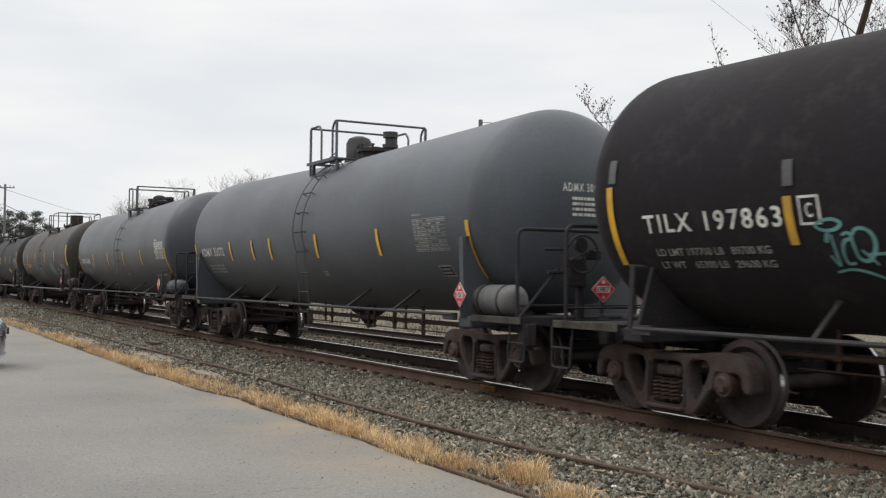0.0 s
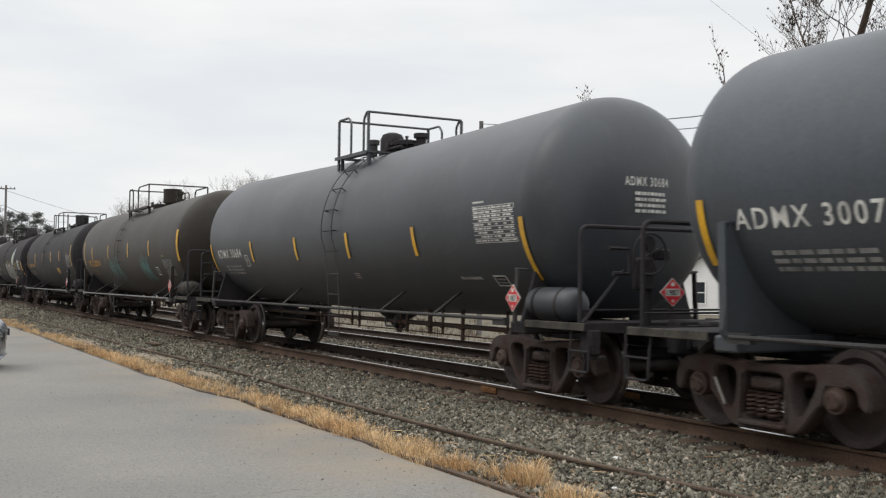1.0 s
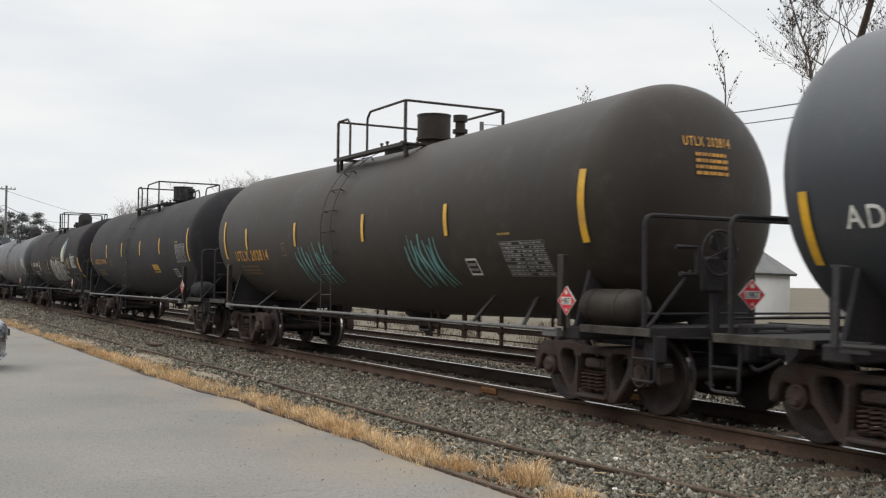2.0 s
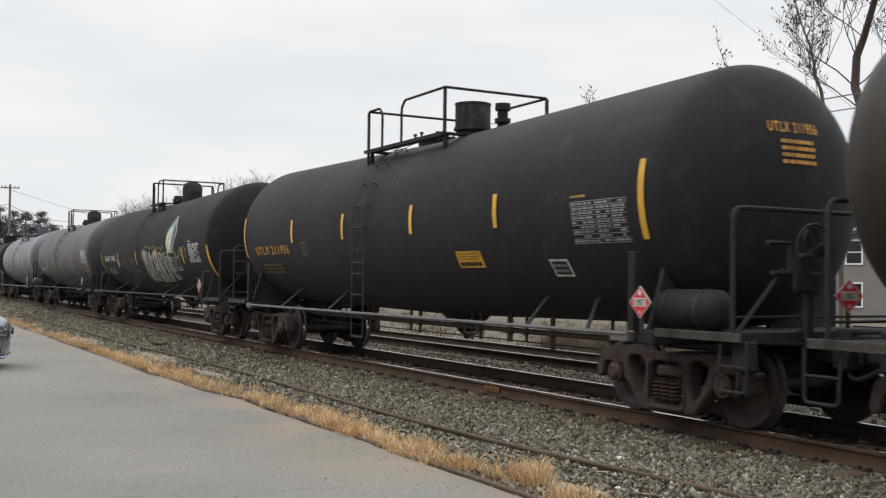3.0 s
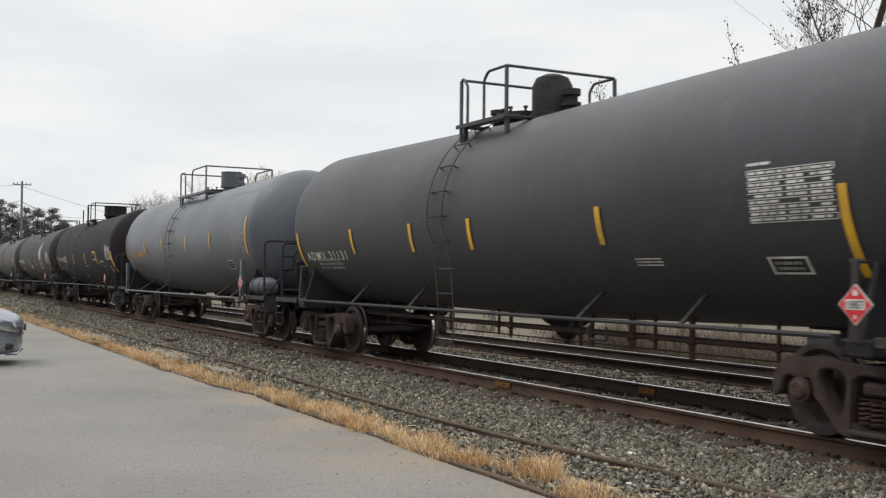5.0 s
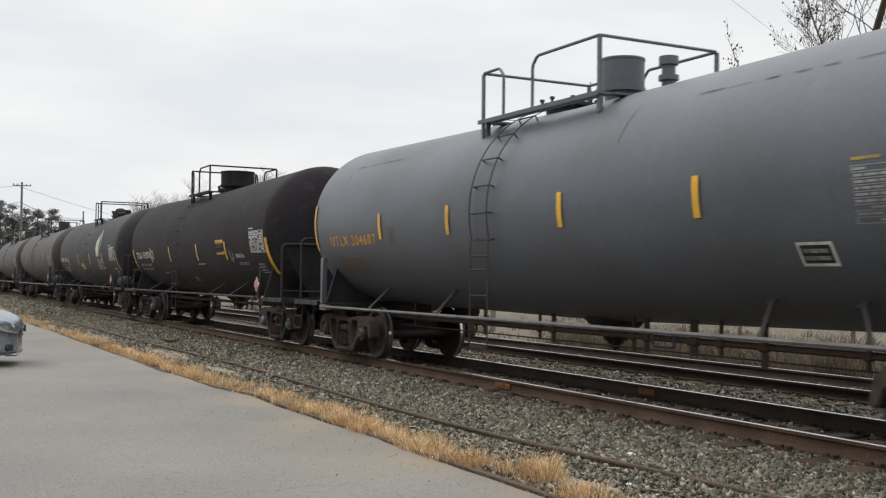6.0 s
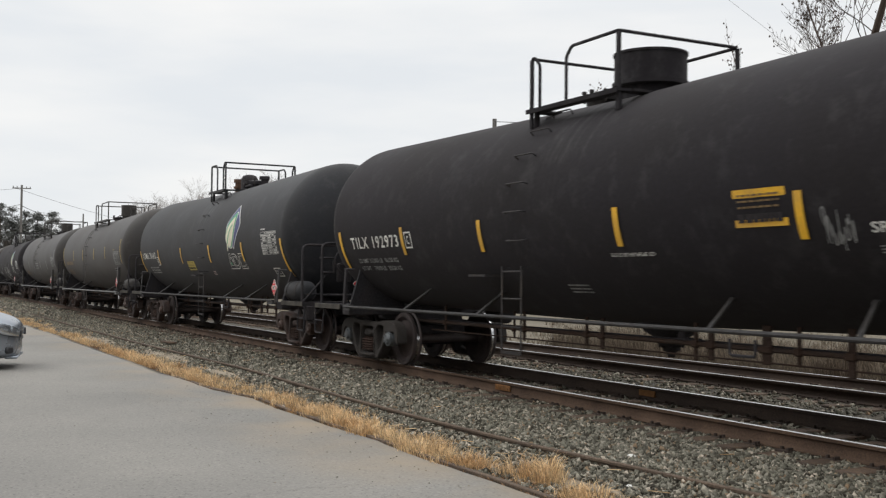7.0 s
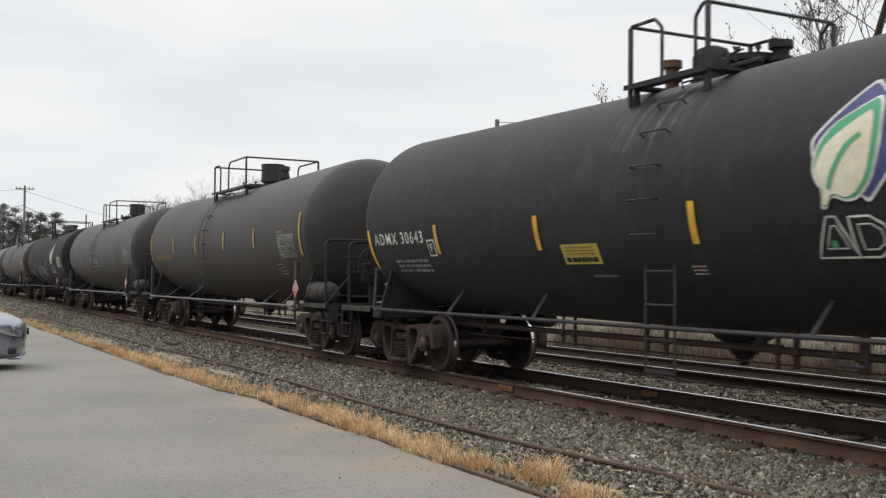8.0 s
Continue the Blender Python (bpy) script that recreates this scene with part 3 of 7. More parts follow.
# ---- body
def tank_shape(bm):
    cap = [(HEAD * math.cos(a) ** (2 / SQ), R * math.sin(a) ** (2 / SQ)) for a in (math.pi / 2 * i / 22 for i in range(23))]
    prof = [(-LOW_END - h, r) for h, r in cap]
    prof += [(u, R) for u in (-6.4, -3.2, -0.12, -0.05, 0.0, 0.05, 0.12, 3.2, 6.4)]
    prof += [(HIGH_END + h, r) for h, r in reversed(cap)]
    turned(bm, prof, (0, 0, 0), "x", 80)
    for v in bm.verts:
        v.co.z += axis_at(math.copysign(math.hypot(v.co.x, 0.1), v.co.x)) - SLOPE * 0.1


def cross_plate(bm, pts, x0=-0.03, x1=0.03):
    # a plate cut to an outline, with its edges closed
    A, B = ([bm.verts.new((x, y, z)) for y, z in pts] for x in (x0, x1))
    bm.faces.new(A)
    bm.faces.new(B[::-1])
    for k in range(len(pts)):
        m = (k + 1) % len(pts)
        bm.faces.new((A[m], A[k], B[k], B[m]))


def slim_saddle_shape(bm):
    # narrow web under the tank with a thin bent post up each side
    for s in (-1, 1):
        pts = [(s * 0.4, 0.86), (s * 1.44, 0.98), (s * 1.40, 1.10), (s * 1.24, 1.62)]
        for k in range(9):
            a = -0.60 - (1.35 - 0.60) * k / 8
            pts.append((s * (R - 0.01) * math.cos(a), ZE + (R - 0.01) * math.sin(a)))
        cross_plate(bm, pts)
    box(bm, (0, 0, 0.92), (0.34, 3.0, 0.16), bevel=0.02)


def saddle_post_shape(bm):
    box(bm, (0.02, 0, 1.33), (0.07, 0.03, 0.68), Matrix.Rotation(-0.06, 3, "X"))
    box(bm, (0.0, 0.10, 1.67), (0.10, 0.18, 0.025), Matrix.Rotation(0.2, 3, "Y"))


def head_shield_shape(bm):
    cross_plate(bm, ((-0.80, 1.04), (0.80, 1.04), (1.22, 1.75), (1.36, 2.12), (1.1, 2.2), (-1.1, 2.2), (-1.36, 2.12), (-1.22, 1.75)), 0.0, 0.02)


def hand_brake_shape(bm):
    # gear housing, spoked wheel, bent bracket, chain rod and a leaning brace on the end platform
    box(bm, (0.02, 0, 1.62), (0.10, 0.30, 0.40), bevel=0.03)
    box(bm, (0.0, 0.05, 1.2), (0.06, 0.07, 0.5))
    tube(bm, [(0.02, -0.46, 1.62), (0.02, -0.22, 1.62), (0.02, -0.22, 1.92), (0.02, -0.52, 1.92)], 0.03, 6)
    box(bm, (0.03, 0.26, 1.86), (0.10, 0.22, 0.14), bevel=0.02)
    turned(bm, [(0.04, 0.0), (0.05, 0.09), (0.10, 0.10), (0.11, 0.0)], (0, 0.02, 1.98), "x", 16)
    ring = [(0.12, 0.02 + 0.25 * math.cos(k * math.pi / 12), 1.86 + 0.25 * math.sin(k * math.pi / 12)) for k in range(25)]
    tube(bm, ring, 0.016, 6)
    for k in range(4):
        a = k * math.pi / 2 + 0.4
        tube(bm, [(0.11, 0.02, 1.86), (0.12, 0.02 + 0.25 * math.cos(a), 1.86 + 0.25 * math.sin(a))], 0.012, 5)
    tube(bm, [(0, 0.1, 1.1), (-0.3, 0.1, 0.95)], 0.02, 6)
    tube(bm, [(-0.05, -0.85, 1.03), (0.02, -0.30, 1.66)], 0.022, 6)
    tube(bm, [(0.0, 0.12, 1.02), (0.0, 0.12, 2.0)], 0.018, 6)
    # signal bags, angle cocks and the cut lever
    box(bm, (-0.1, -0.70, 0.80), (0.22, 0.16, 0.30), bevel=0.02)
    box(bm, (-0.1, -0.62, 0.62), (0.30, 0.10, 0.05), bevel=0.01)
    tube(bm, [(-0.1, -0.78, 0.66), (-0.1, -0.80, 0.40)], 0.018, 6)


def saddle_shape(bm):
    # web plate that carries the tank on its truck, with a flange up each side
    for s in (-1, 1):
        pts = [(s * 0.4, 0.86), (s * 1.52, 0.98), (s * 1.56, 1.06), (s * 1.50, 2.1), (s * 1.42, 2.1)]
        for k in range(9):
            a = -0.23 - (1.35 - 0.23) * k / 8
            pts.append((s * (R - 0.01) * math.cos(a), ZE + (R - 0.01) * math.sin(a)))
        cross_plate(bm, pts)
        box(bm, (0, s * 1.54, 1.56), (0.10, 0.025, 1.10), Matrix.Rotation(-s * 0.03, 3, "X"))
        box(bm, (0, s * 1.47, 2.11), (0.11, 0.12, 0.02))
    box(bm, (0, 0, 0.92), (0.34, 3.0, 0.16), bevel=0.02)


def stub_sill_shape(bm):
    box(bm, (0.4, 0, 0.86), (3.1, 0.36, 0.30), bevel=0.02)
    box(bm, (-0.9, 0, 1.05), (1.2, 0.5, 0.12), bevel=0.02)
    box(bm, (1.78, 0, 0.86), (0.22, 0.62, 0.42), bevel=0.03)


def coupler_shape(bm):
    box(bm, (0.12, 0, 0.84), (0.5, 0.14, 0.16), bevel=0.02)
    box(bm, (0.36, 0.03, 0.84), (0.22, 0.26, 0.26), bevel=0.05)
    tube(bm, [(0.0, -0.2, 0.75), (0.2, -0.24, 0.55), (0.36, -0.2, 0.62), (0.46, -0.12, 0.7)], 0.025, 6, 0.1)
    tube(bm, [(-0.15, -1.3, 0.93), (-0.1, -0.3, 0.9)], 0.018, 6)


def end_platform_shape(bm):
    box(bm, (0, 0, 1.0), (1.05, 2.95, 0.035))
    for s in (-1, 1):
        box(bm, (0, s * 1.50, 0.99), (1.2, 0.03, 0.08))
        tube(bm, [(0.3, s * 1.46, 0.95), (0.3, s * 1.50, 0.62), (0.3, s * 1.50, 0.46), (0.68, s * 1.50, 0.46), (0.68, s * 1.50, 0.95)], 0.016, 6, 0.06)
        tube(bm, [(0.3, s * 1.50, 0.70), (0.68, s * 1.50, 0.70)], 0.014, 6)
    box(bm, (0.53, 0, 0.98), (0.04, 2.95, 0.10))


def end_handrail_shape(bm, top):
    tube(bm, [(0.05, -1.46, 1.0), (0.05, -1.46, top), (0.05, 1.46, top), (0.05, 1.46, 1.0)], 0.027, 7, 0.13)
    tube(bm, [(0.05, -1.46, 1.18), (0.05, 1.46, 1.18)], 0.014, 6)


def side_pipe_shape(bm):
    tube(bm, [(-6.62, 0, 1.0), (6.62, 0, 1.02)], 0.025, 8)
    for x in (-6.5, 6.5):
        box(bm, (x, 0.03, 0.99), (0.3, 0.08, 0.10))


def strut_shape(bm, lean=-0.5):
    # flat bar that leans from the side pipe up to a pad on the shell
    foot, head_ = Vector((0, 0.01, 1.0)), Vector((lean, 0.62, 1.335))
    d = (head_ - foot).normalized()
    a = d.cross(Vector((0, 0, 1))).normalized() * 0.022
    b = d.cross(a).normalized() * 0.014
    A = [bm.verts.new(foot + a * s + b * k) for s, k in ((-1, -1), (1, -1), (1, 1), (-1, 1))]
    B = [bm.verts.new(head_ + a * s + b * k) for s, k in ((-1, -1), (1, -1), (1, 1), (-1, 1))]
    for k in range(4):
        bm.faces.new((A[k], A[(k + 1) % 4], B[(k + 1) % 4], B[k]))
    bm.faces.new(A[::-1])
    bm.faces.new(B)
    box(bm, head_, (0.08, 0.02, 0.09), Matrix.Rotation(radians(-48), 3, "X"))
    bmesh.ops.recalc_face_normals(bm, faces=bm.faces)


def ladder_path(n=22):
    pts = [(-1.56, 0.54), (-1.56, 1.02), (-1.56, 1.6), (-1.565, 1.95)]
    for k in range(n):
        a = radians(-14) + radians(86) * k / (n - 1)
        pts.append((-(R + 0.09) * math.cos(a), ZM + (R + 0.09) * math.sin(a)))
    return pts


def stile_shape(bm):
    box(bm, (0, -1.56, 1.10), (0.032, 0.012, 1.16))
    box(bm, (0, -1.50, 1.66), (0.032, 0.14, 0.02))


def curved_stile_shape(bm, shift=0.0):
    path = ladder_path()
    prev = None
    for i, (y, z) in enumerate(path):
        y1, z1 = path[min(i + 1, len(path) - 1)]
        y0, z0 = path[max(i - 1, 0)]
        d = Vector((0, y1 - y0, z1 - z0)).normalized()
        nrm = Vector((0, d.z, -d.y)) * 0.005
        c = Vector((shift * max(0.0, min(1.0, (z - 1.3) / 1.0)), y, z))
        q = [bm.verts.new(c + Vector((x, 0, 0)) + s * nrm) for x, s in ((-0.014, -1), (0.014, -1), (0.014, 1), (-0.014, 1))]
        if prev:
            for k in range(4):
                bm.faces.new((prev[k], prev[(k + 1) % 4], q[(k + 1) % 4], q[k]))
        prev = q


def rung_shape(bm):
    # a bar on two short stand-offs
    tube(bm, [(-0.22, 0.08, 0), (-0.22, 0, 0), (0.22, 0, 0), (0.22, 0.08, 0)], 0.011, 6, 0.03)


def ladder(car, u, mat, full, shift):
    lad = put("ladder", ("ladder_foot", full), lambda bm: (box(bm, (0, -1.56, 0.54), (0.46, 0.03, 0.04)), None if full else box(bm, (-1.0, -1.40, 1.56), (0.48, 0.24, 0.03))), M_BLACK, car, pose(u, 0, 0), "steel ladder up the tank side")
    for s in (-0.24, 0.24):
        put("stile", ("stile", full, shift), (lambda bm: curved_stile_shape(bm, shift)) if full else stile_shape, M_BLACK, lad, pose(s, 0, 0), "", full)
    for z in (0.88, 1.25, 1.61) + ((1.80,) if not shift else ()) if full else (0.88, 1.25, 1.61):
        put("rung", ("rung_low", mat.name), lambda bm: cyl(bm, (-0.24, 0, 0), (0.24, 0, 0), 0.013, seg=6), M_BLACK, lad, pose(0, -1.56, z))
    for z in (3.80, 3.52, 3.17, 2.78, 2.40, 2.02):
        a = math.asin(min(1.0, (z - ZM) / (R + 0.08)))
        put("rung", "rung", rung_shape, M_BLACK, lad, pose(shift, -(R + 0.08) * math.cos(a), z, -math.degrees(a), 0, 0))


def walkway(car, ua, ub, mat, backs, bend):
    """Grating platform over the manway, with bent pipe railings at its two ends."""
    z = ZM + R - 0.085
    n = ub - ua + 0.1
    for s in (-1, 1):
        put("walkboard", ("walkboard", round(n, 2), mat.name), lambda bm: (box(bm, (0, 0, 0), (n, 0.22, 0.03)), box(bm, (0, -0.11, -0.01), (n, 0.02, 0.06))), mat, car, pose((ua + ub) / 2, s * 0.92, z, 0, 0, 0 if s < 0 else 180), "grated steel walkboard on top of the tank", False)
        for x in (ua + 0.06, ub - 0.06):
            put("board_bracket", ("board_bracket", mat.name), lambda bm: box(bm, (0, 0, -0.16), (0.07, 0.05, 0.30)), mat, car, pose(x, s * 0.92, z), "", False)
    for x in (ua, ub):
        put("crossboard", ("crossboard", mat.name), lambda bm: box(bm, (0, 0, 0), (0.20, 1.6, 0.03)), mat, car, pose(x, 0, z), "", False)
    top, w = 4.575, 0.97
    for x, s, back in ((ua, 1, backs[0]), (ub, -1, backs[1])):
        bm = bm_new()
        leg = x + s * back
        soft_ = 0.12
        pts = [(leg, -w, z), (leg, -w, top - soft_), (leg + (x - leg) * min(1, soft_ / back), -w, top), (x - s * 0.0 + s * bend, -w, top), (x, -w + bend, top),
               (x, w - bend, top), (x + s * bend, w, top), (leg + (x - leg) * min(1, soft_ / back), w, top), (leg, w, top - soft_), (leg, w, z)]
        tube(bm, pts, 0.0225, 7, 0.05)
        part("railing", bm, mat, car, "bent pipe safety railing")
        for y in (-w, w):
            put("railing_post", ("railing_post", mat.name), lambda bm: box(bm, (0, 0, (4.56 + 3.60) / 2), (0.058, 0.035, 0.96)), mat, car, pose(x, y, 0), "", False)


def bonnet(car, u, r, h, mat, drum=False, neck=0.08):
    """The valve housing: a rounded bell or a flat-topped drum on a neck."""
    z = ZM + R - 0.04
    bm = bm_new()
    if drum:
        prof = [(z - 0.06, 0.0), (z - 0.06, r * 0.78), (z + neck, r * 0.78), (z + neck, r * 1.03), (z + neck + 0.05, r * 1.03), (z + neck + 0.05, r * 0.97), (z + h - 0.03, r * 0.97), (z + h - 0.03, r), (z + h, r), (z + h, 0.0)]
    else:
        prof = [(z - 0.06, 0.0), (z - 0.06, r * 1.12), (z + neck, r * 1.12), (z + neck + 0.01, r), (z + h * 0.72, r), (z + h * 0.90, r * 0.8), (z + h * 0.98, r * 0.4), (z + h, 0.0)]
    turned(bm, prof, (u, 0, 0), "z", 32)
    part("valve_bonnet", bm, mat, car, "drum-shaped steel valve housing" if drum else "rounded steel valve housing")


def manway(car, u, r, h, mat):
    z = ZM + R - 0.04
    bm = bm_new()
    turned(bm, [(z - 0.06, 0.0), (z - 0.06, r * 0.85), (z + h * 0.6, r * 0.85), (z + h * 0.6, r * 1.05), (z + h * 0.85, r * 1.05), (z + h, r * 0.4), (z + h, 0.0)], (u, 0, 0), "z", 24)
    m = part("manway", bm, mat, car, "bolted manway cover")
    for k in range(8):
        a = k * math.pi / 4 + 0.3
        put("eye_bolt", "eye_bolt", lambda bm: (cyl(bm, (0, 0, -0.08), (0, 0, 0.07), 0.02, seg=6), box(bm, (0, 0, 0.07), (0.05, 0.05, 0.04))), M_BLACK, m, pose(u + r * math.cos(a), r * math.sin(a), z + h * 0.8))


def valve(car, u, y, r, h, mat):
    z = ZM + R - 0.04 - y * y * 0.34
    put("relief_valve", ("valve", r, h, mat.name), lambda bm: turned(bm, [(-0.08, 0.0), (-0.08, r * 0.7), (h * 0.35, r * 0.7), (h * 0.35, r * 1.05), (h * 0.48, r * 1.05), (h * 0.48, r * 0.7), (h * 0.75, r * 0.7), (h * 0.75, r), (h * 0.97, r), (h, 0.0)], axis="z", seg=16),
        mat, car, pose(u, y, z), "flanged pressure relief valve")


def pipework(car, ua, ub, mat):
    z = ZM + R + 0.06
    put("valve_pipe", ("valve_pipe", round(ub - ua, 2)), lambda bm: (tube(bm, [(ua, -0.3, 0), (ub, -0.3, 0)], 0.035, 7), box(bm, (ua, -0.3, 0.03), (0.12, 0.12, 0.16), bevel=0.02), tube(bm, [(ua, -0.3, 0.14), (ua + 0.22, -0.3, 0.17)], 0.015, 6)), mat, car, pose(0, 0, z))


def dome_set(car, style, shift, mat, valve_mat):
    k = shift
    if style == "grey":
        bonnet(car, -0.26 + k, 0.27, 0.58, M_VALVEGREY), manway(car, 0.45 + k, 0.31, 0.28, M_BLACK), valve(car, 1.22 + k, 0.0, 0.145, 0.50, M_VALVEGREY), pipework(car, -0.95 + k, -0.45 + k, M_BLACK)
    elif style == "ball":
        bonnet(car, -0.16 + k, 0.235, 0.50, M_UNDER), manway(car, 0.48 + k, 0.31, 0.28, M_UNDER), valve(car, 0.86 + k, 0.1, 0.14, 0.38, M_UNDER), pipework(car, 0.30 + k, 0.85 + k, M_UNDER), valve(car, -0.72 + k, -0.15, 0.125, 0.42, valve_mat)
    elif style == "tall":
        valve(car, -1.5, -0.1, 0.14, 0.34, M_UNDER), manway(car, -0.9, 0.32, 0.24, M_UNDER), bonnet(car, -0.10, 0.31, 0.70, M_UNDER), valve(car, 0.40, 0.0, 0.14, 0.40, M_UNDER), pipework(car, -1.1, -0.5, M_UNDER)
    elif style == "drum":
        manway(car, -0.80 + k, 0.40, 0.20, M_BLACK), bonnet(car, 0.46 + k, 0.31, 0.62, mat, True, 0.16), valve(car, 1.42 + k, 0.0, 0.125, 0.50, mat)
    else:
        bonnet(car, -0.08 + k, 0.49, 0.60, mat, True, 0.16), manway(car, -1.12 + k, 0.26, 0.22, M_BLACK)


def reservoir_shape(bm):
    turned(bm, [(-0.50, 0.0), (-0.49, 0.11), (-0.45, 0.18), (-0.39, 0.215), (0.39, 0.215), (0.45, 0.18), (0.49, 0.11), (0.50, 0.0)], axis="x", seg=24)


def strap_shape(bm):
    for x in (-0.25, 0.25):
        turned(bm, [(x - 0.02, 0.21), (x - 0.02, 0.223), (x + 0.02, 0.223), (x + 0.02, 0.21)], axis="x", seg=24)
    box(bm, (0, 0, -0.18), (0.7, 0.2, 0.04))


def placard_shape(bm):
    # red diamond with a white frame and panel, facing -y
    def sheet(pts, y, i):
        f = bm.faces.new([bm.verts.new((x, y, z)) for x, z in pts])
        f.material_index = i
    d = 0.175
    slab(bm, [(-d, 0), (0, -d), (d, 0), (0, d)], 0.0, 0.008, 1)
    e = 0.164
    sheet([(-e, 0), (0, -e), (e, 0), (0, e)], -0.002, 0)
    sheet([(-0.10, -0.045), (0.10, -0.045), (0.10, 0.045), (-0.10, 0.045)], -0.004, 1)
    sheet([(-0.02, 0.075), (0.02, 0.075), (0.03, 0.10), (0.0, 0.135), (-0.03, 0.10)], -0.004, 1)
    sheet([(-0.02, -0.12), (0.02, -0.12), (0.012, -0.085), (-0.012, -0.085)], -0.004, 1)


def placard(car, m, back_mat):
    p = put("placard", "placard", placard_shape, [M_RED, M_WHITE], car, m, "red diamond hazard placard with a white number panel", smooth=False)
    co, fs = lettering("1987")
    raw("number", [(x * 0.17 - 0.085, -0.006, y * 0.07 - 0.035) for x, y in co], fs, M_UNDER, p)
    put("placard_holder", "placard_holder", lambda bm: (box(bm, (0, 0.02, 0), (0.24, 0.012, 0.24), Matrix.Rotation(radians(45), 3, "Y")), box(bm, (0, 0.03, -0.12), (0.05, 0.02, 0.4))), back_mat, p)


def under_gear_shape(bm):
    # bottom outlet with its skid, brake cylinder and rods
    turned(bm, [(0.54, 0.0), (0.54, 0.05), (0.61, 0.07), (0.62, 0.11), (0.68, 0.12), (0.70, 0.17), (0.78, 0.20), (0.86, 0.34), (0.94, 0.42), (1.0, 0.44), (1.0, 0.0)], (0.35, 0, 0), "z", 18)
    for k in range(8):
        a = k * math.pi / 4
        cyl(bm, (0.35 + 0.145 * math.cos(a), 0.145 * math.sin(a), 0.66), (0.35 + 0.145 * math.cos(a), 0.145 * math.sin(a), 0.73), 0.018, seg=6)
    tube(bm, [(0.55, -0.1, 0.83), (0.85, -0.3, 0.82), (1.20, -0.3, 0.80)], 0.022, 6)
    box(bm, (0.92, -0.3, 0.84), (0.14, 0.08, 0.12), bevel=0.02)
    box(bm, (1.14, -0.3, 0.80), (0.20, 0.05, 0.05), bevel=0.012)
    turned(bm, [(-0.3, 0.0), (-0.28, 0.13), (0.2, 0.14), (0.22, 0.0)], (-4.6, 0.45, 0.90), "x", 16)
    tube(bm, [(-6.0, 0.3, 0.72), (6.0, 0.3, 0.72)], 0.022, 6)
    tube(bm, [(-6.6, -0.35, 0.80), (6.6, -0.35, 0.80)], 0.016, 6)


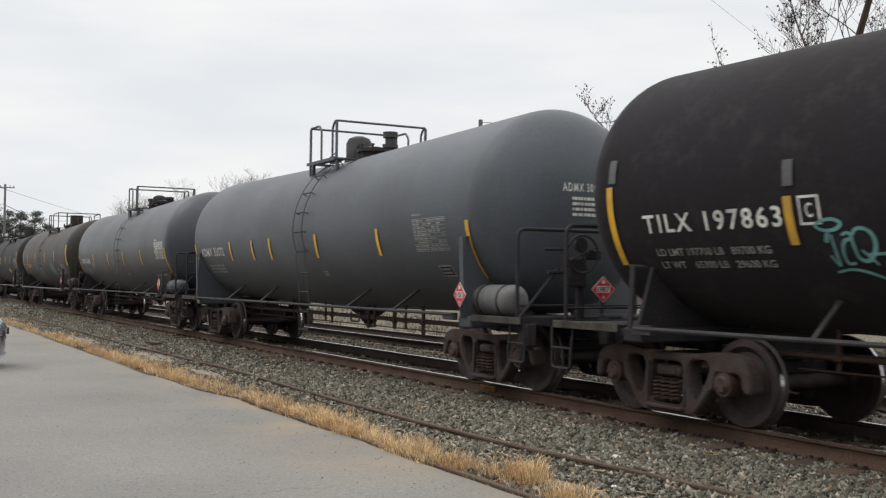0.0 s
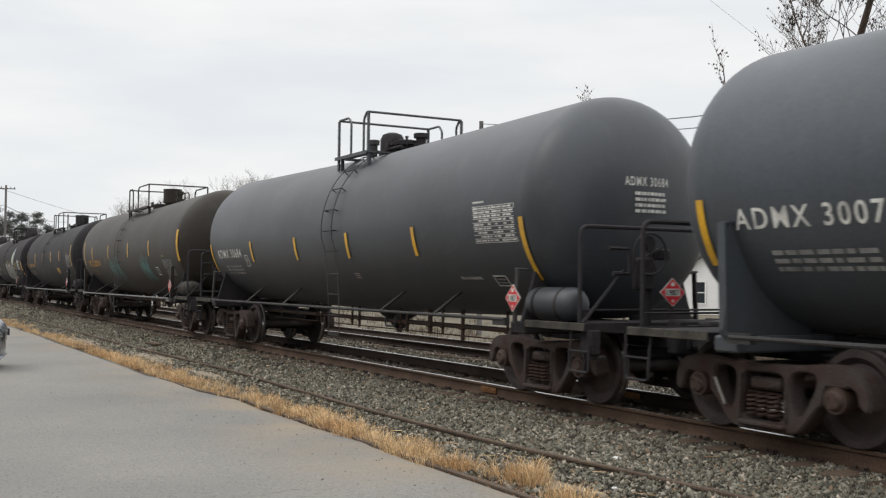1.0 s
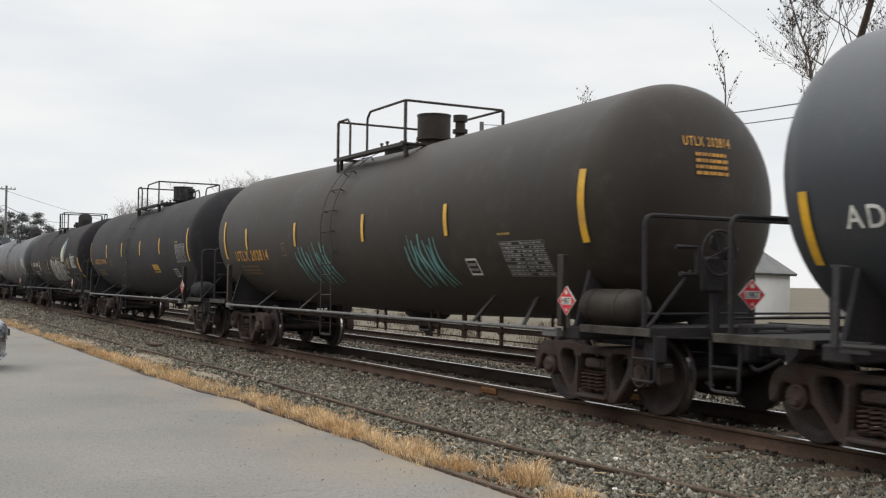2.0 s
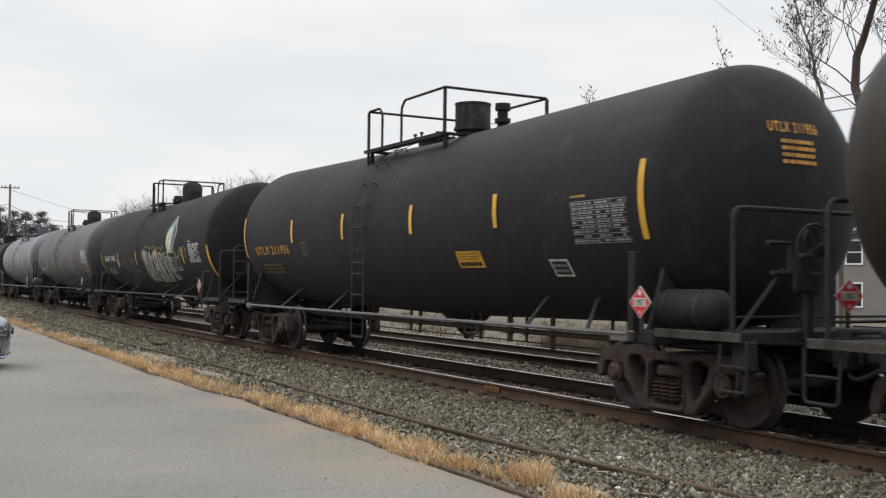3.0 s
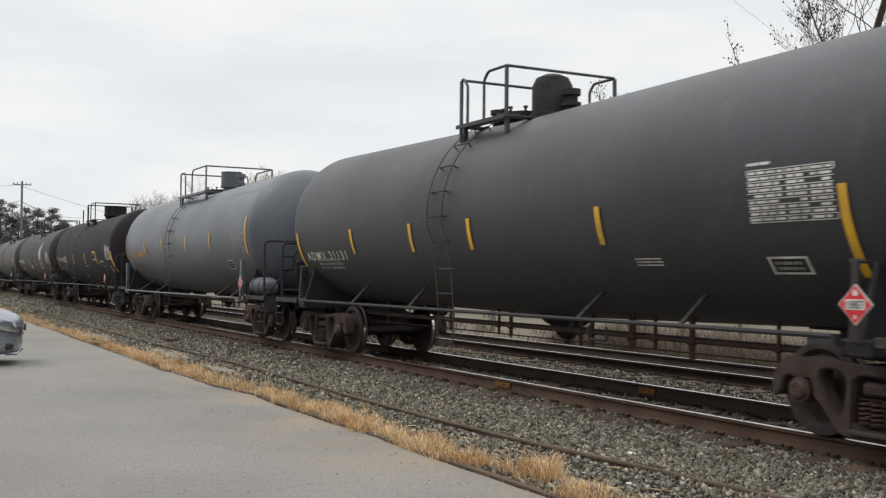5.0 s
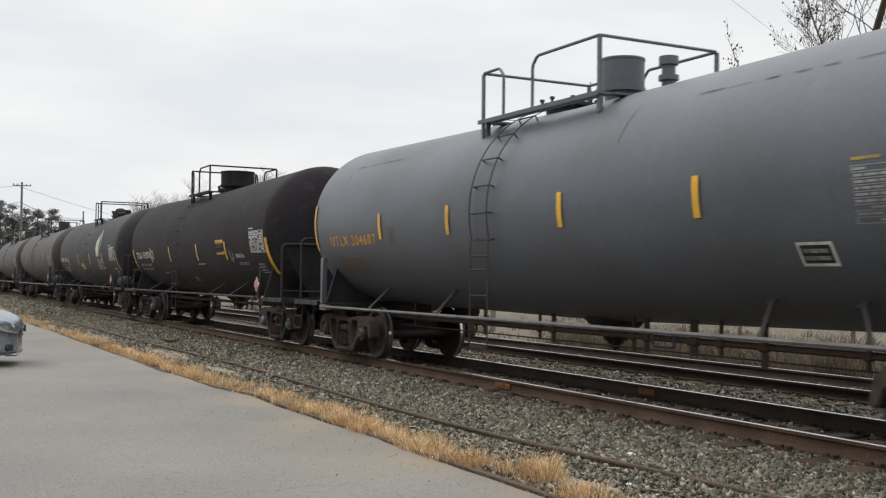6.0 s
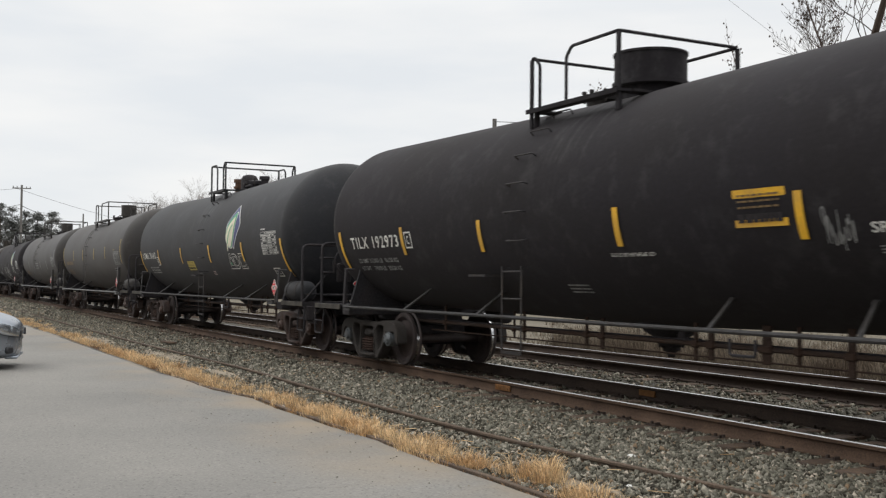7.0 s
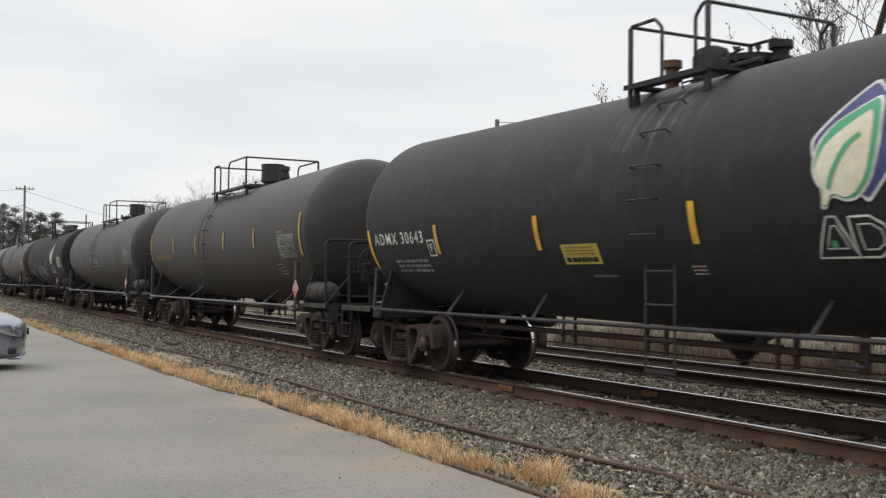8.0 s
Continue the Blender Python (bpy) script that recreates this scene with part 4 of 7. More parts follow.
def tank_car(spec):
    global LOW_END
    kind, paint = spec["kind"], spec["paint"]
    LOW_END = spec.get("reach", 7.30 if kind == "T" else 7.14)
    car = tagged(empty("tank_car"), spec["label"], "railway tank car", "cars of the freight train")
    put("tank", ("tank", paint.name, LOW_END), tank_shape, paint, car, None, spec["tank"])
    fm, cm, tk = (M_TRUCK, M_CAP, "a") if spec.get("truck", "a") == "a" else (M_TRUCK2, M_CAPB, "b")
    spins = truck(car, -TC / 2, fm, cm, tk, spec.get("wide", False)) + truck(car, TC / 2, fm, cm, tk)
    for s in (-1, 1):
        turn = 0 if s > 0 else 180
        wide = spec.get("wide")
        put("saddle", ("saddle", paint.name, wide), saddle_shape if wide else slim_saddle_shape, paint if wide else M_UNDER, car, pose(s * 6.78, 0, 0, 0, 0, turn), smooth=False)
        if not wide:
            for y in (-1.53, 1.53):
                if kind == "U":
                    put("saddle_post", ("square_post", paint.name), lambda bm: box(bm, (0, 0, 1.42), (0.11, 0.10, 0.86), bevel=0.012), paint, car, pose(s * 6.66, y, 0), "square steel post beside the saddle")
                else:
                    put("saddle_post", ("saddle_post", kind == "T"), saddle_post_shape, M_UNDER if kind == "T" else M_POST, car, pose(s * 6.78, y, 0, 0, 0, 0 if y < 0 else 180), "", False)
        put("stub_sill", "stub_sill", stub_sill_shape, M_UNDER, car, pose(s * 6.6, 0, 0, 0, 0, turn))
        put("coupler", "coupler", coupler_shape, M_UNDER, car, pose(s * 8.3, 0, 0, 0, 0, turn), "cast coupler with its air hose")
        put("end_platform", "end_platform", end_platform_shape, M_UNDER, car, pose(s * 7.63, 0, 0, 0, 0, turn), smooth=False)
        for y in (-1.525, 1.525):
            put("side_board", "side_board", lambda bm: box(bm, (0, 0, 0.985), (1.25, 0.02, 0.09), bevel=0.006), M_DECK, car, pose(s * 7.63, y, 0), "scuffed steel edge board")
        put("end_handrail", ("end_handrail", kind), lambda bm: end_handrail_shape(bm, 2.26 if kind == "U" else 2.18), M_UNDER, car, pose(s * 8.03, 0, 0, 0, 0, turn))
        put("side_pipe", ("side_pipe", kind), side_pipe_shape, M_PIPE if kind == "U" else M_POST, car, pose(0, s * 1.60, -0.07 if kind == "U" else 0.0, 0, 0, 0 if s < 0 else 180))
        for u, lean in (((-4.41, -0.5), (-1.95, -0.5), (4.61, -0.44), (5.88, -0.60)) if kind == "U" else ((-4.22, -0.22), (-1.9, -0.22), (2.75, -0.27), (4.58, -0.30)) if kind == "T" else ((-4.04, -0.6), (-1.75, -0.55), (2.80, -0.27), (4.62, -0.25))):
            put("strut", ("strut", lean if s < 0 else -lean), lambda bm: strut_shape(bm, lean if s < 0 else -lean), M_POST, car, pose(u, s * 1.60, -0.05 if kind == "U" else 0.0, 0, 0, 0 if s < 0 else 180), smooth=False)
    # foot stirrup, and the air line and brake rod on hangers under the tank
    put("stirrup", ("stirrup", kind == "A"), lambda bm: tube(bm, [(3.08, 0, 0.95), (3.08, 0, 0.79), (3.42, 0, 0.79), (3.42, 0, 0.95)], 0.016, 6, 0.04), M_UNDER, car, pose(0, -1.60, 0))
    put("brake_line", "brake_line", lambda bm: tube(bm, [(-6.0, 0, 0.772), (6.0, 0, 0.772)], 0.029, 7), M_HANGER, car, pose(0, -0.45, 0), "rusty train air line under the tank")
    put("brake_rod", "brake_rod", lambda bm: tube(bm, [(-5.4, 0, 0.632), (5.4, 0, 0.632)], 0.011, 6), M_HANGER, car, pose(0, -0.45, 0))
    for u, w, low in ((-4.9, 0.05, 0.62), (-2.70, 0.035, 0.62), (-2.42, 0.06, 0.60), (-0.85, 0.05, 0.62), (-0.50, 0.075, 0.60), (1.31, 0.06, 0.58), (1.57, 0.085, 0.60), (2.43, 0.13, 0.61), (2.88, 0.05, 0.62), (3.55, 0.09, 0.56), (4.9, 0.05, 0.62)):
        put("hanger", ("hanger", w, low), lambda bm: (box(bm, (0, 0, (1.06 + low) / 2), (w, 0.03, 1.06 - low), bevel=0.006), box(bm, (0, -0.01, 0.772), (w + 0.05, 0.075, 0.085), bevel=0.015)), M_HANGER, car, pose(u, -0.45, 0), "", False)
    put("under_gear", "under_gear", under_gear_shape, M_UNDER, car, None, "black outlet valve and brake rods under the tank")
    roof = spec.get("roof", paint)
    style = spec.get("dome", {"A": "ball", "U": "drum", "T": "wide"}[kind])
    ua, ub, lu = {"A": (-0.51, 0.84, 0.15 if spec.get("shift", 0.0) < -0.5 else 0.76), "U": (-1.65, 1.25, -0.72), "T": (-1.45, 0.50, -1.0)}[kind]
    k = spec.get("shift", 0.0)
    ladder(car, lu + k, roof, kind == "U" or paint in (P_GREY, P_GREYB, P_DARKGREY) or bool(spec.get("full_ladder")), -0.35 if kind == "A" else 0.0), walkway(car, ua + k, ub + k, roof, {"A": (0.20, 0.65) if k < -0.5 else (0.58, 0.20), "U": (0.58, 1.55), "T": (0.20, 1.12)}[kind], 0.02), dome_set(car, style, k, roof, spec.get("valve", M_RUSTY))
    if kind == "T":
        put("head_shield", ("head_shield", paint.name), head_shield_shape, paint, car, pose(8.05, 0, 0), "steel head shield plate", False)
    else:
        put("hand_brake", "hand_brake", hand_brake_shape, M_UNDER, car, pose(8.2, -0.62, 0), "hand brake housing on the end platform")
    if spec.get("air", True):
        a = put("air_reservoir", ("reservoir", paint.name), reservoir_shape, M_RESERVOIR if paint is P_GREY else paint, car, pose(7.20, -1.18, 1.23), "round-ended brake air reservoir")
        put("strap", "strap", strap_shape, M_BLACK, a)
    placard(car, pose(6.97 if kind == "T" else 6.92, -1.66, 1.30), M_BLACK)
    placard(car, pose(8.38, {"A": -0.30, "U": -0.17, "T": 0.07}[kind], 1.40, 0, 0, 80), M_BLACK)
    # markings
    tape = spec.get("tape", M_YELLOW)
    z0, z1 = spec.get("stripes_z", (1.90, 2.34))
    for u in spec["stripes"]:
        end = abs(u) > 6.4
        low_end = spec.get("low_end") if u < -6.4 else None
        vs, fs = band(u - 0.05, u + 0.05, *low_end) if low_end else band(u - 0.05, u + 0.05, ((1.99 if kind == "U" else 1.54 if u > 0 else 1.70) if end else z0), (2.86 if kind == "U" else 2.35) if end else z1)
        raw("reflective_stripe", vs, fs, tape, car)["label"] = "yellow reflective tape stripe"
    mark = spec.get("ink", M_WHITE)
    small = spec.get("small", M_DULLWHITE)
    if spec.get("mark"):
        co, fs = lettering(spec["mark"])
        u0, u1, mz, mh = spec.get("num", (-6.62, -4.80, 2.03, 0.20))
        for name, (co_, fs_) in zip(("reporting_mark", "car_number"), words(spec["mark"])):
            decal(name, co_, fs_, u0, mz, u1 - u0, mh, mark, car, "stencilled owner's letters" if name == "reporting_mark" else "stencilled car number")
        y0, zz, hw = (-0.42, 0.70, 0.72) if kind == "U" else (-0.26, 0.34, 0.76) if kind == "T" else (-0.40, 0.30, 0.70)
        head = lambda y, z: HIGH_END + HEAD * max(0.0, 1 - (math.hypot(y, z + ZC - axis_at(7.6)) / R) ** SQ) ** (1 / SQ) + 0.014
        d = raw("end_number", [(head(y0 + x * hw, zz + y * 0.12), y0 + x * hw, ZC + zz + y * 0.12) for x, y in co], fs, mark, car)
        d["label"] = "stencilled number on the tank head"
        V, F = bars(4, 31)
        d = raw("end_writing", [(head(y0 + 0.15 + x * 0.5, zz - 0.36 + y * 0.30), y0 + 0.15 + x * 0.5, ZC + zz - 0.36 + y * 0.30) for x, y in V], F, mark, car)
        d["label"], d["kind"] = "lines of small writing on the tank head", "stuff"
    if spec.get("wornmark"):
        V, F = bars(1, 44, 0.9)
        decal("reporting_mark", V, F, -6.5, 2.02, 2.0, 0.19, mark, car, "worn unreadable car number")
    for k, line in enumerate(spec.get("lines", ())):
        co, fs = lettering(line)
        decal("weight_stencil", co, fs, -6.57, 1.785 - 0.13 * k, 1.64, 0.085, small, car, "stencilled weight limits")
    if not spec.get("lines"):
        V, F = bars(3, 3 + len(spec["stripes"]))
        decal("weight_stencil", V, F, -6.35, 1.62, 1.2, 0.26, small, car, "lines of worn stencilled writing")
    pu = spec.get("panel", 5.25)
    V, F = grid_panel(9, 3, int(pu * 100))
    decal("data_panel", V, F, pu, spec.get("panel_z", 2.0), 1.05, 0.50, spec.get("panelmat", M_WHITE), car, "white stencilled maintenance table")
    V, F = bars(1, 5)
    decal("data_heading", V, F, pu, spec.get("panel_z", 2.0) + 0.53, 0.30, 0.05, M_YELLOWDULL if kind == "U" else spec.get("panelmat", M_WHITE), car)
    if spec.get("box"):
        u, z, w, h, mat = spec["box"]
        fr = [(0, 0), (1, 0), (1, 1), (0, 1), (0.07, 0.12), (0.93, 0.12), (0.93, 0.88), (0.07, 0.88)]
        ff = [(0, 1, 5, 4), (1, 2, 6, 5), (2, 3, 7, 6), (3, 0, 4, 7)]
        ob = decal("stencil_box", fr, ff, u, z, w, h, mat, car, "outlined stencil box")
        decal("dark_field", fr[4:], [(0, 1, 2, 3)], u, z, w, h, M_UNDER, ob)
        V, F = bars(2, 9)
        decal("writing", [(0.15 + 0.7 * x, 0.2 + 0.6 * y) for x, y in V], F, u, z, w, h, M_DULLWHITE, ob, off=0.010)
    if spec.get("plate"):
        u, z, mat = spec["plate"]
        fr = [(0, 0), (1, 0), (1, 1), (0, 1), (0.1, 0.09), (0.9, 0.09), (0.9, 0.91), (0.1, 0.91)]
        ob = decal("plate_box", fr, [(0, 1, 5, 4), (1, 2, 6, 5), (2, 3, 7, 6), (3, 0, 4, 7)], u, z, 0.24, 0.27, mat, car, "small outlined stencil square")
        co, fs = lettering(spec.get("plate_letter", "F"))
        decal("letter", [(0.34 + 0.32 * x, 0.25 + 0.5 * y) for x, y in co], fs, u, z, 0.24, 0.27, mat, ob)
    if spec.get("sticker"):
        u, z, w, h = spec["sticker"]
        ob = decal("notice", [(0, 0), (0.5, 0), (1, 0), (1, 1), (0.5, 1), (0, 1)], [(0, 1, 4, 5), (1, 2, 3, 4)], u, z, w, h, spec.get("notice", M_YELLOW), car, "yellow notice with lines of small writing")
        V, F = bars(3, 21, 0.66)
        decal("writing", [(0.10 + 0.80 * x, 0.45 + 0.47 * y) for x, y in V], F, u, z, w, h, M_DULLORANGE, ob, off=0.012)
        V, F = bars(1, 23, 0.86)
        decal("bold_writing", [(0.08 + 0.84 * x, 0.08 + 0.32 * y) for x, y in V], F, u, z, w, h, M_UNDER, ob, off=0.012)
    for u, z, w, h, mat in spec.get("patches", ()):
        V, F = bars(3, int(u * 10) + 77, 0.72)
        decal("small_stencil", V, F, u, z, w, h, mat, car, "lines of small stencilled writing")
    spec_extra = spec.get("extra")
    if spec_extra:
        spec_extra(car)
    return car, spins


# ---------------------------------------------------------------- ground and tracks
def strip(name, xs, ys, height, mat, label, kind="structure"):
    """A ground sheet over the grid xs, ys."""
    vs = [(x, y, height(x, y)) for x in xs for y in ys]
    n = len(ys)
    fs = [(i * n + k, (i + 1) * n + k, (i + 1) * n + k + 1, i * n + k + 1) for i in range(len(xs) - 1) for k in range(n - 1)]
    ob = raw(name, vs, fs, mat, None, True)
    return tagged(ob, label, name.replace("_", " "), kind=kind)


def spread(a, b, step):
    n = max(1, int(round((b - a) / step)))
    return [a + (b - a) * i / n for i in range(n + 1)]


def bed_height(x, y):
    pts = [(-3.6, -0.33), (-2.6, -0.32), (-1.9, -0.315), (-1.2, -0.27), (-0.5, -0.215), (0.0, -0.20), (0.4, -0.215), (1.1, -0.215), (1.5, -0.20), (2.6, -0.225),
           (3.9, -0.20), (4.6, -0.215), (5.4, -0.20), (6.0, -0.23), (6.8, -0.40), (7.4, -0.46)]
    for (a, za), (b, zb) in zip(pts, pts[1:]):
        if a <= y <= b:
            z = za + (zb - za) * (y - a) / (b - a)
            break
    else:
        z = -0.46 if y > 0 else -0.33
    return z + 0.022 * noise.noise((x * 1.3, y * 1.7, 0)) + 0.010 * noise.noise((x * 5, y * 5, 3))


FAR = [-1500, -900, -600, -400, -300, -200, -140, -100, -80, -60, -50]
ground_xs = [-2500] + FAR + spread(-48, 40, 2.0) + [60, 120, 300, 800, 2500]
ground_ys = [-2500, -800, -300, -120, -60, -40, -20, -10, -5, -3.7, 7.3] + spread(8, 40, 2.0) + [50, 80, 140, 300, 800, 2500]
strip("ground", ground_xs, ground_ys, lambda x, y: -0.47 + (0.10 * noise.noise((x * 0.2, y * 0.2, 1)) if 8 < y < 50 else 0.0), M_DIRT,
      "dry winter ground with patchy brown grass", "structure")
strip("ballast", FAR + spread(-48, -26, 0.5) + spread(-25.8, 12, 0.16) + [20, 40, 80, 300], spread(-3.8, -0.2, 0.12) + spread(0.0, 7.4, 0.2), bed_height, M_BALLAST,
      "grey crushed stone bed under the tracks", "structure")


def road_edge(x):
    return -3.30 + 0.05 * noise.noise((x * 0.7, 0, 5)) + 0.025 * noise.noise((x * 3.1, 0, 8)) - (0.012 * min(-x - 15, 30) + (0.2 if x < -17 else 0.1 * (-15 - x)) if x < -15 else 0)


def road_surface(x, y):
    return -0.275 + 0.012 * noise.noise((x * 0.25, y * 0.25, 2)) - (0.012 if y > -3.5 else 0)


road_xs = [-400, -200, -120, -80, -60] + spread(-50, 14, 0.25) + [30, 60]
vs, fs = [], []
cross = [-60, -40, -25, -16, -12, -10, -9, -8, -7, -6, -5.2, -4.6, -4.2, -3.9, -3.7, -3.55]
for x in road_xs:
    e = road_edge(x)
    for y in cross:
        vs.append((x, y, road_surface(x, y)))
    vs += [(x, e, road_surface(x, e)), (x, e + 0.10, -0.345)]
n = len(cross) + 2
for i in range(len(road_xs) - 1):
    for k in range(n - 1):
        fs.append((i * n + k, (i + 1) * n + k, (i + 1) * n + k + 1, i * n + k + 1))
road = tagged(raw("road", vs, fs, M_ASPHALT, None, True), "pale worn asphalt with a ragged edge beside the tracks", "road", kind="structure")


def crack(bm, pts, w):
    prev = None
    for i, (x, y) in enumerate(pts):
        x0, y0 = pts[max(0, i - 1)]
        x1, y1 = pts[min(len(pts) - 1, i + 1)]
        d = math.hypot(x1 - x0, y1 - y0)
        ww = w * (0.5 + 0.7 * abs(noise.noise((x * 4, y * 4, 0))))
        nx, ny = -(y1 - y0) / d * ww, (x1 - x0) / d * ww
        z = road_surface(x, y) + 0.004
        q = [bm.verts.new((x + nx, y + ny, z)), bm.verts.new((x - nx, y - ny, z))]
        if prev:
            bm.faces.new((prev[0], prev[1], q[1], q[0]))
        prev = q


M_CRACK = material("dark_road_crack", (0.14, 0.133, 0.125), 0.95, 0, 0.2, 6, 60, 0)
rc = random.Random(4)
for x0, y0, ang, length in ((-8.1, -5.55, 165, 1.3), (-13.5, -6.2, 150, 1.5)):
    bm = bm_new()
    pts = [(x0, y0)]
    a = radians(ang)
    for k in range(int(length / 0.06)):
        a += rc.uniform(-0.5, 0.5)
        pts.append((pts[-1][0] + 0.06 * math.cos(a), pts[-1][1] + 0.06 * math.sin(a)))
    crack(bm, pts, 0.0035)
    part("crack", bm, M_CRACK, road, "fine crack in the asphalt")

RAIL = [(-0.075, -0.18), (0.075, -0.18), (0.075, -0.168), (0.02, -0.15), (0.009, -0.135), (0.009, -0.05), (0.036, -0.034), (0.037, -0.008), (0.030, 0.0), (-0.030, 0.0), (-0.037, -0.008),
        (-0.036, -0.034), (-0.009, -0.05), (-0.009, -0.135), (-0.02, -0.15), (-0.075, -0.168)]


def rail(parent, line, mat, top_mat, name="rail", label="", scale=1.0):
    """One rail along points (x, y, z of its top)."""
    bm = bm_new()
    prev = None
    for x, y, z in line:
        ring = [bm.verts.new((x, y + a * scale, z + b * scale)) for a, b in RAIL]
        if prev:
            for k in range(len(RAIL)):
                f = bm.faces.new((prev[k], ring[k], ring[(k + 1) % len(RAIL)], prev[(k + 1) % len(RAIL)]))
                f.material_index = 1 if k == 8 else 0
        prev = ring
    bmesh.ops.recalc_face_normals(bm, faces=bm.faces)
    return part(name, bm, [mat, top_mat], parent, label)


def tie_shape(bm):
    box(bm, (0, 0, -0.09), (0.23, 2.6, 0.18), bevel=0.012)


def plate_shape(bm):
    box(bm, (0, 0, 0.008), (0.19, 0.34, 0.018))
    for x, y in ((-0.06, -0.10), (0.06, -0.10), (-0.06, 0.10), (0.05, 0.10), (0.07, -0.15)):
        box(bm, (x, y, 0.03), (0.025, 0.03, 0.035))


TIE_X = [-58 + 0.52 * k + random.uniform(-0.05, 0.05) for k in range(130)]


def track(y0, near_mat, name, label):
    t = tagged(empty(name, pose(0, y0, 0)), label, "railway track", kind="structure")
    for dy, mat in ((0.0, near_mat), (1.5, M_RAILDARK)):
        rail(t, [(x, dy, 0) for x in (-1500, -400, -200, -100, -60, -40, -20, -10, 0, 20, 100, 400)], mat, M_RAILTOP, label="worn steel rail with a bright head")
    rt = random.Random(int(y0 * 10) + 3)
    for x in TIE_X:
        o = put("tie", "tie", tie_shape, M_TIE, t, pose(x, 0.75 + rt.uniform(-0.06, 0.06), -0.182 + rt.uniform(-0.012, 0.010), 0, 0, rt.uniform(-2, 2)))
        for dy in (0.0, 1.5):
            put("tie_plate", "tie_plate", plate_shape, M_RAILDARK, t, pose(x, dy, -0.19))
    return t


main_track = track(0.0, M_STEELRAIL, "main_track", "main railway track on timber ties in crushed stone")
far_track = track(3.92, M_RAILDARK, "far_track", "second railway track beyond the main one")
bm = bm_new()
box(bm, (-13.18, -0.028, -0.088), (0.42, 0.022, 0.085), bevel=0.006)
for k in range(4):
    cyl(bm, (-13.33 + 0.1 * k, -0.05, -0.09), (-13.33 + 0.1 * k, -0.03, -0.09), 0.016, seg=6)
part("joint_bar", bm, M_RUSTPATCH, main_track, "bright rusty joint bar bolted to the rail")
bm = bm_new()
box(bm, (-11.71, 1.472, -0.088), (0.35, 0.022, 0.085), bevel=0.006)
part("joint_bar", bm, M_RUSTPATCH, main_track, "rusty joint bar bolted to the rail")

M_OLDRAIL = material("old_brown_rail", (0.118, 0.086, 0.062), 0.95, 0, 0.3, 2.0, 50, 0.3, (0.075, 0.055, 0.042))
siding = tagged(empty("siding_track", pose(0, 0, 0)), "disused siding rails half buried in stone and grass", "railway track", kind="structure")
SIDE = [(-300, -2.25), (-90, -2.25), (-57, -2.24), (-40, -2.22), (-28.5, -2.17), (-23, -2.02), (-20, -1.94), (-17, -2.0), (-14.0, -2.06), (-11.5, -2.05), (-9.5, -1.99), (-7.85, -1.82), (-6.85, -1.72), (-5, -1.55), (0, -1.2), (8, -0.9)]
fine_side = []
for (xa, ya), (xb, yb) in zip(SIDE, SIDE[1:]):
    k = max(1, int((xb - xa) / 1.5)) if xa > -60 else 1
    fine_side += [(xa + (xb - xa) * i / k, ya + (yb - ya) * i / k, -0.245 + 0.01 * noise.noise((xa + (xb - xa) * i / k, 0, 4))) for i in range(k)]
fine_side.append((8, -0.9, -0.25))
rail(siding, fine_side, M_OLDRAIL, M_OLDRAIL, label="old brown rail", scale=0.8)
rail(siding, [(x, road_edge(x) + 0.11, -0.285 + 0.008 * noise.noise((x, 1, 4))) for x in spread(-19, 2, 1.0)], M_OLDRAIL, M_OLDRAIL, label="rail sunk along the asphalt's edge", scale=0.8)


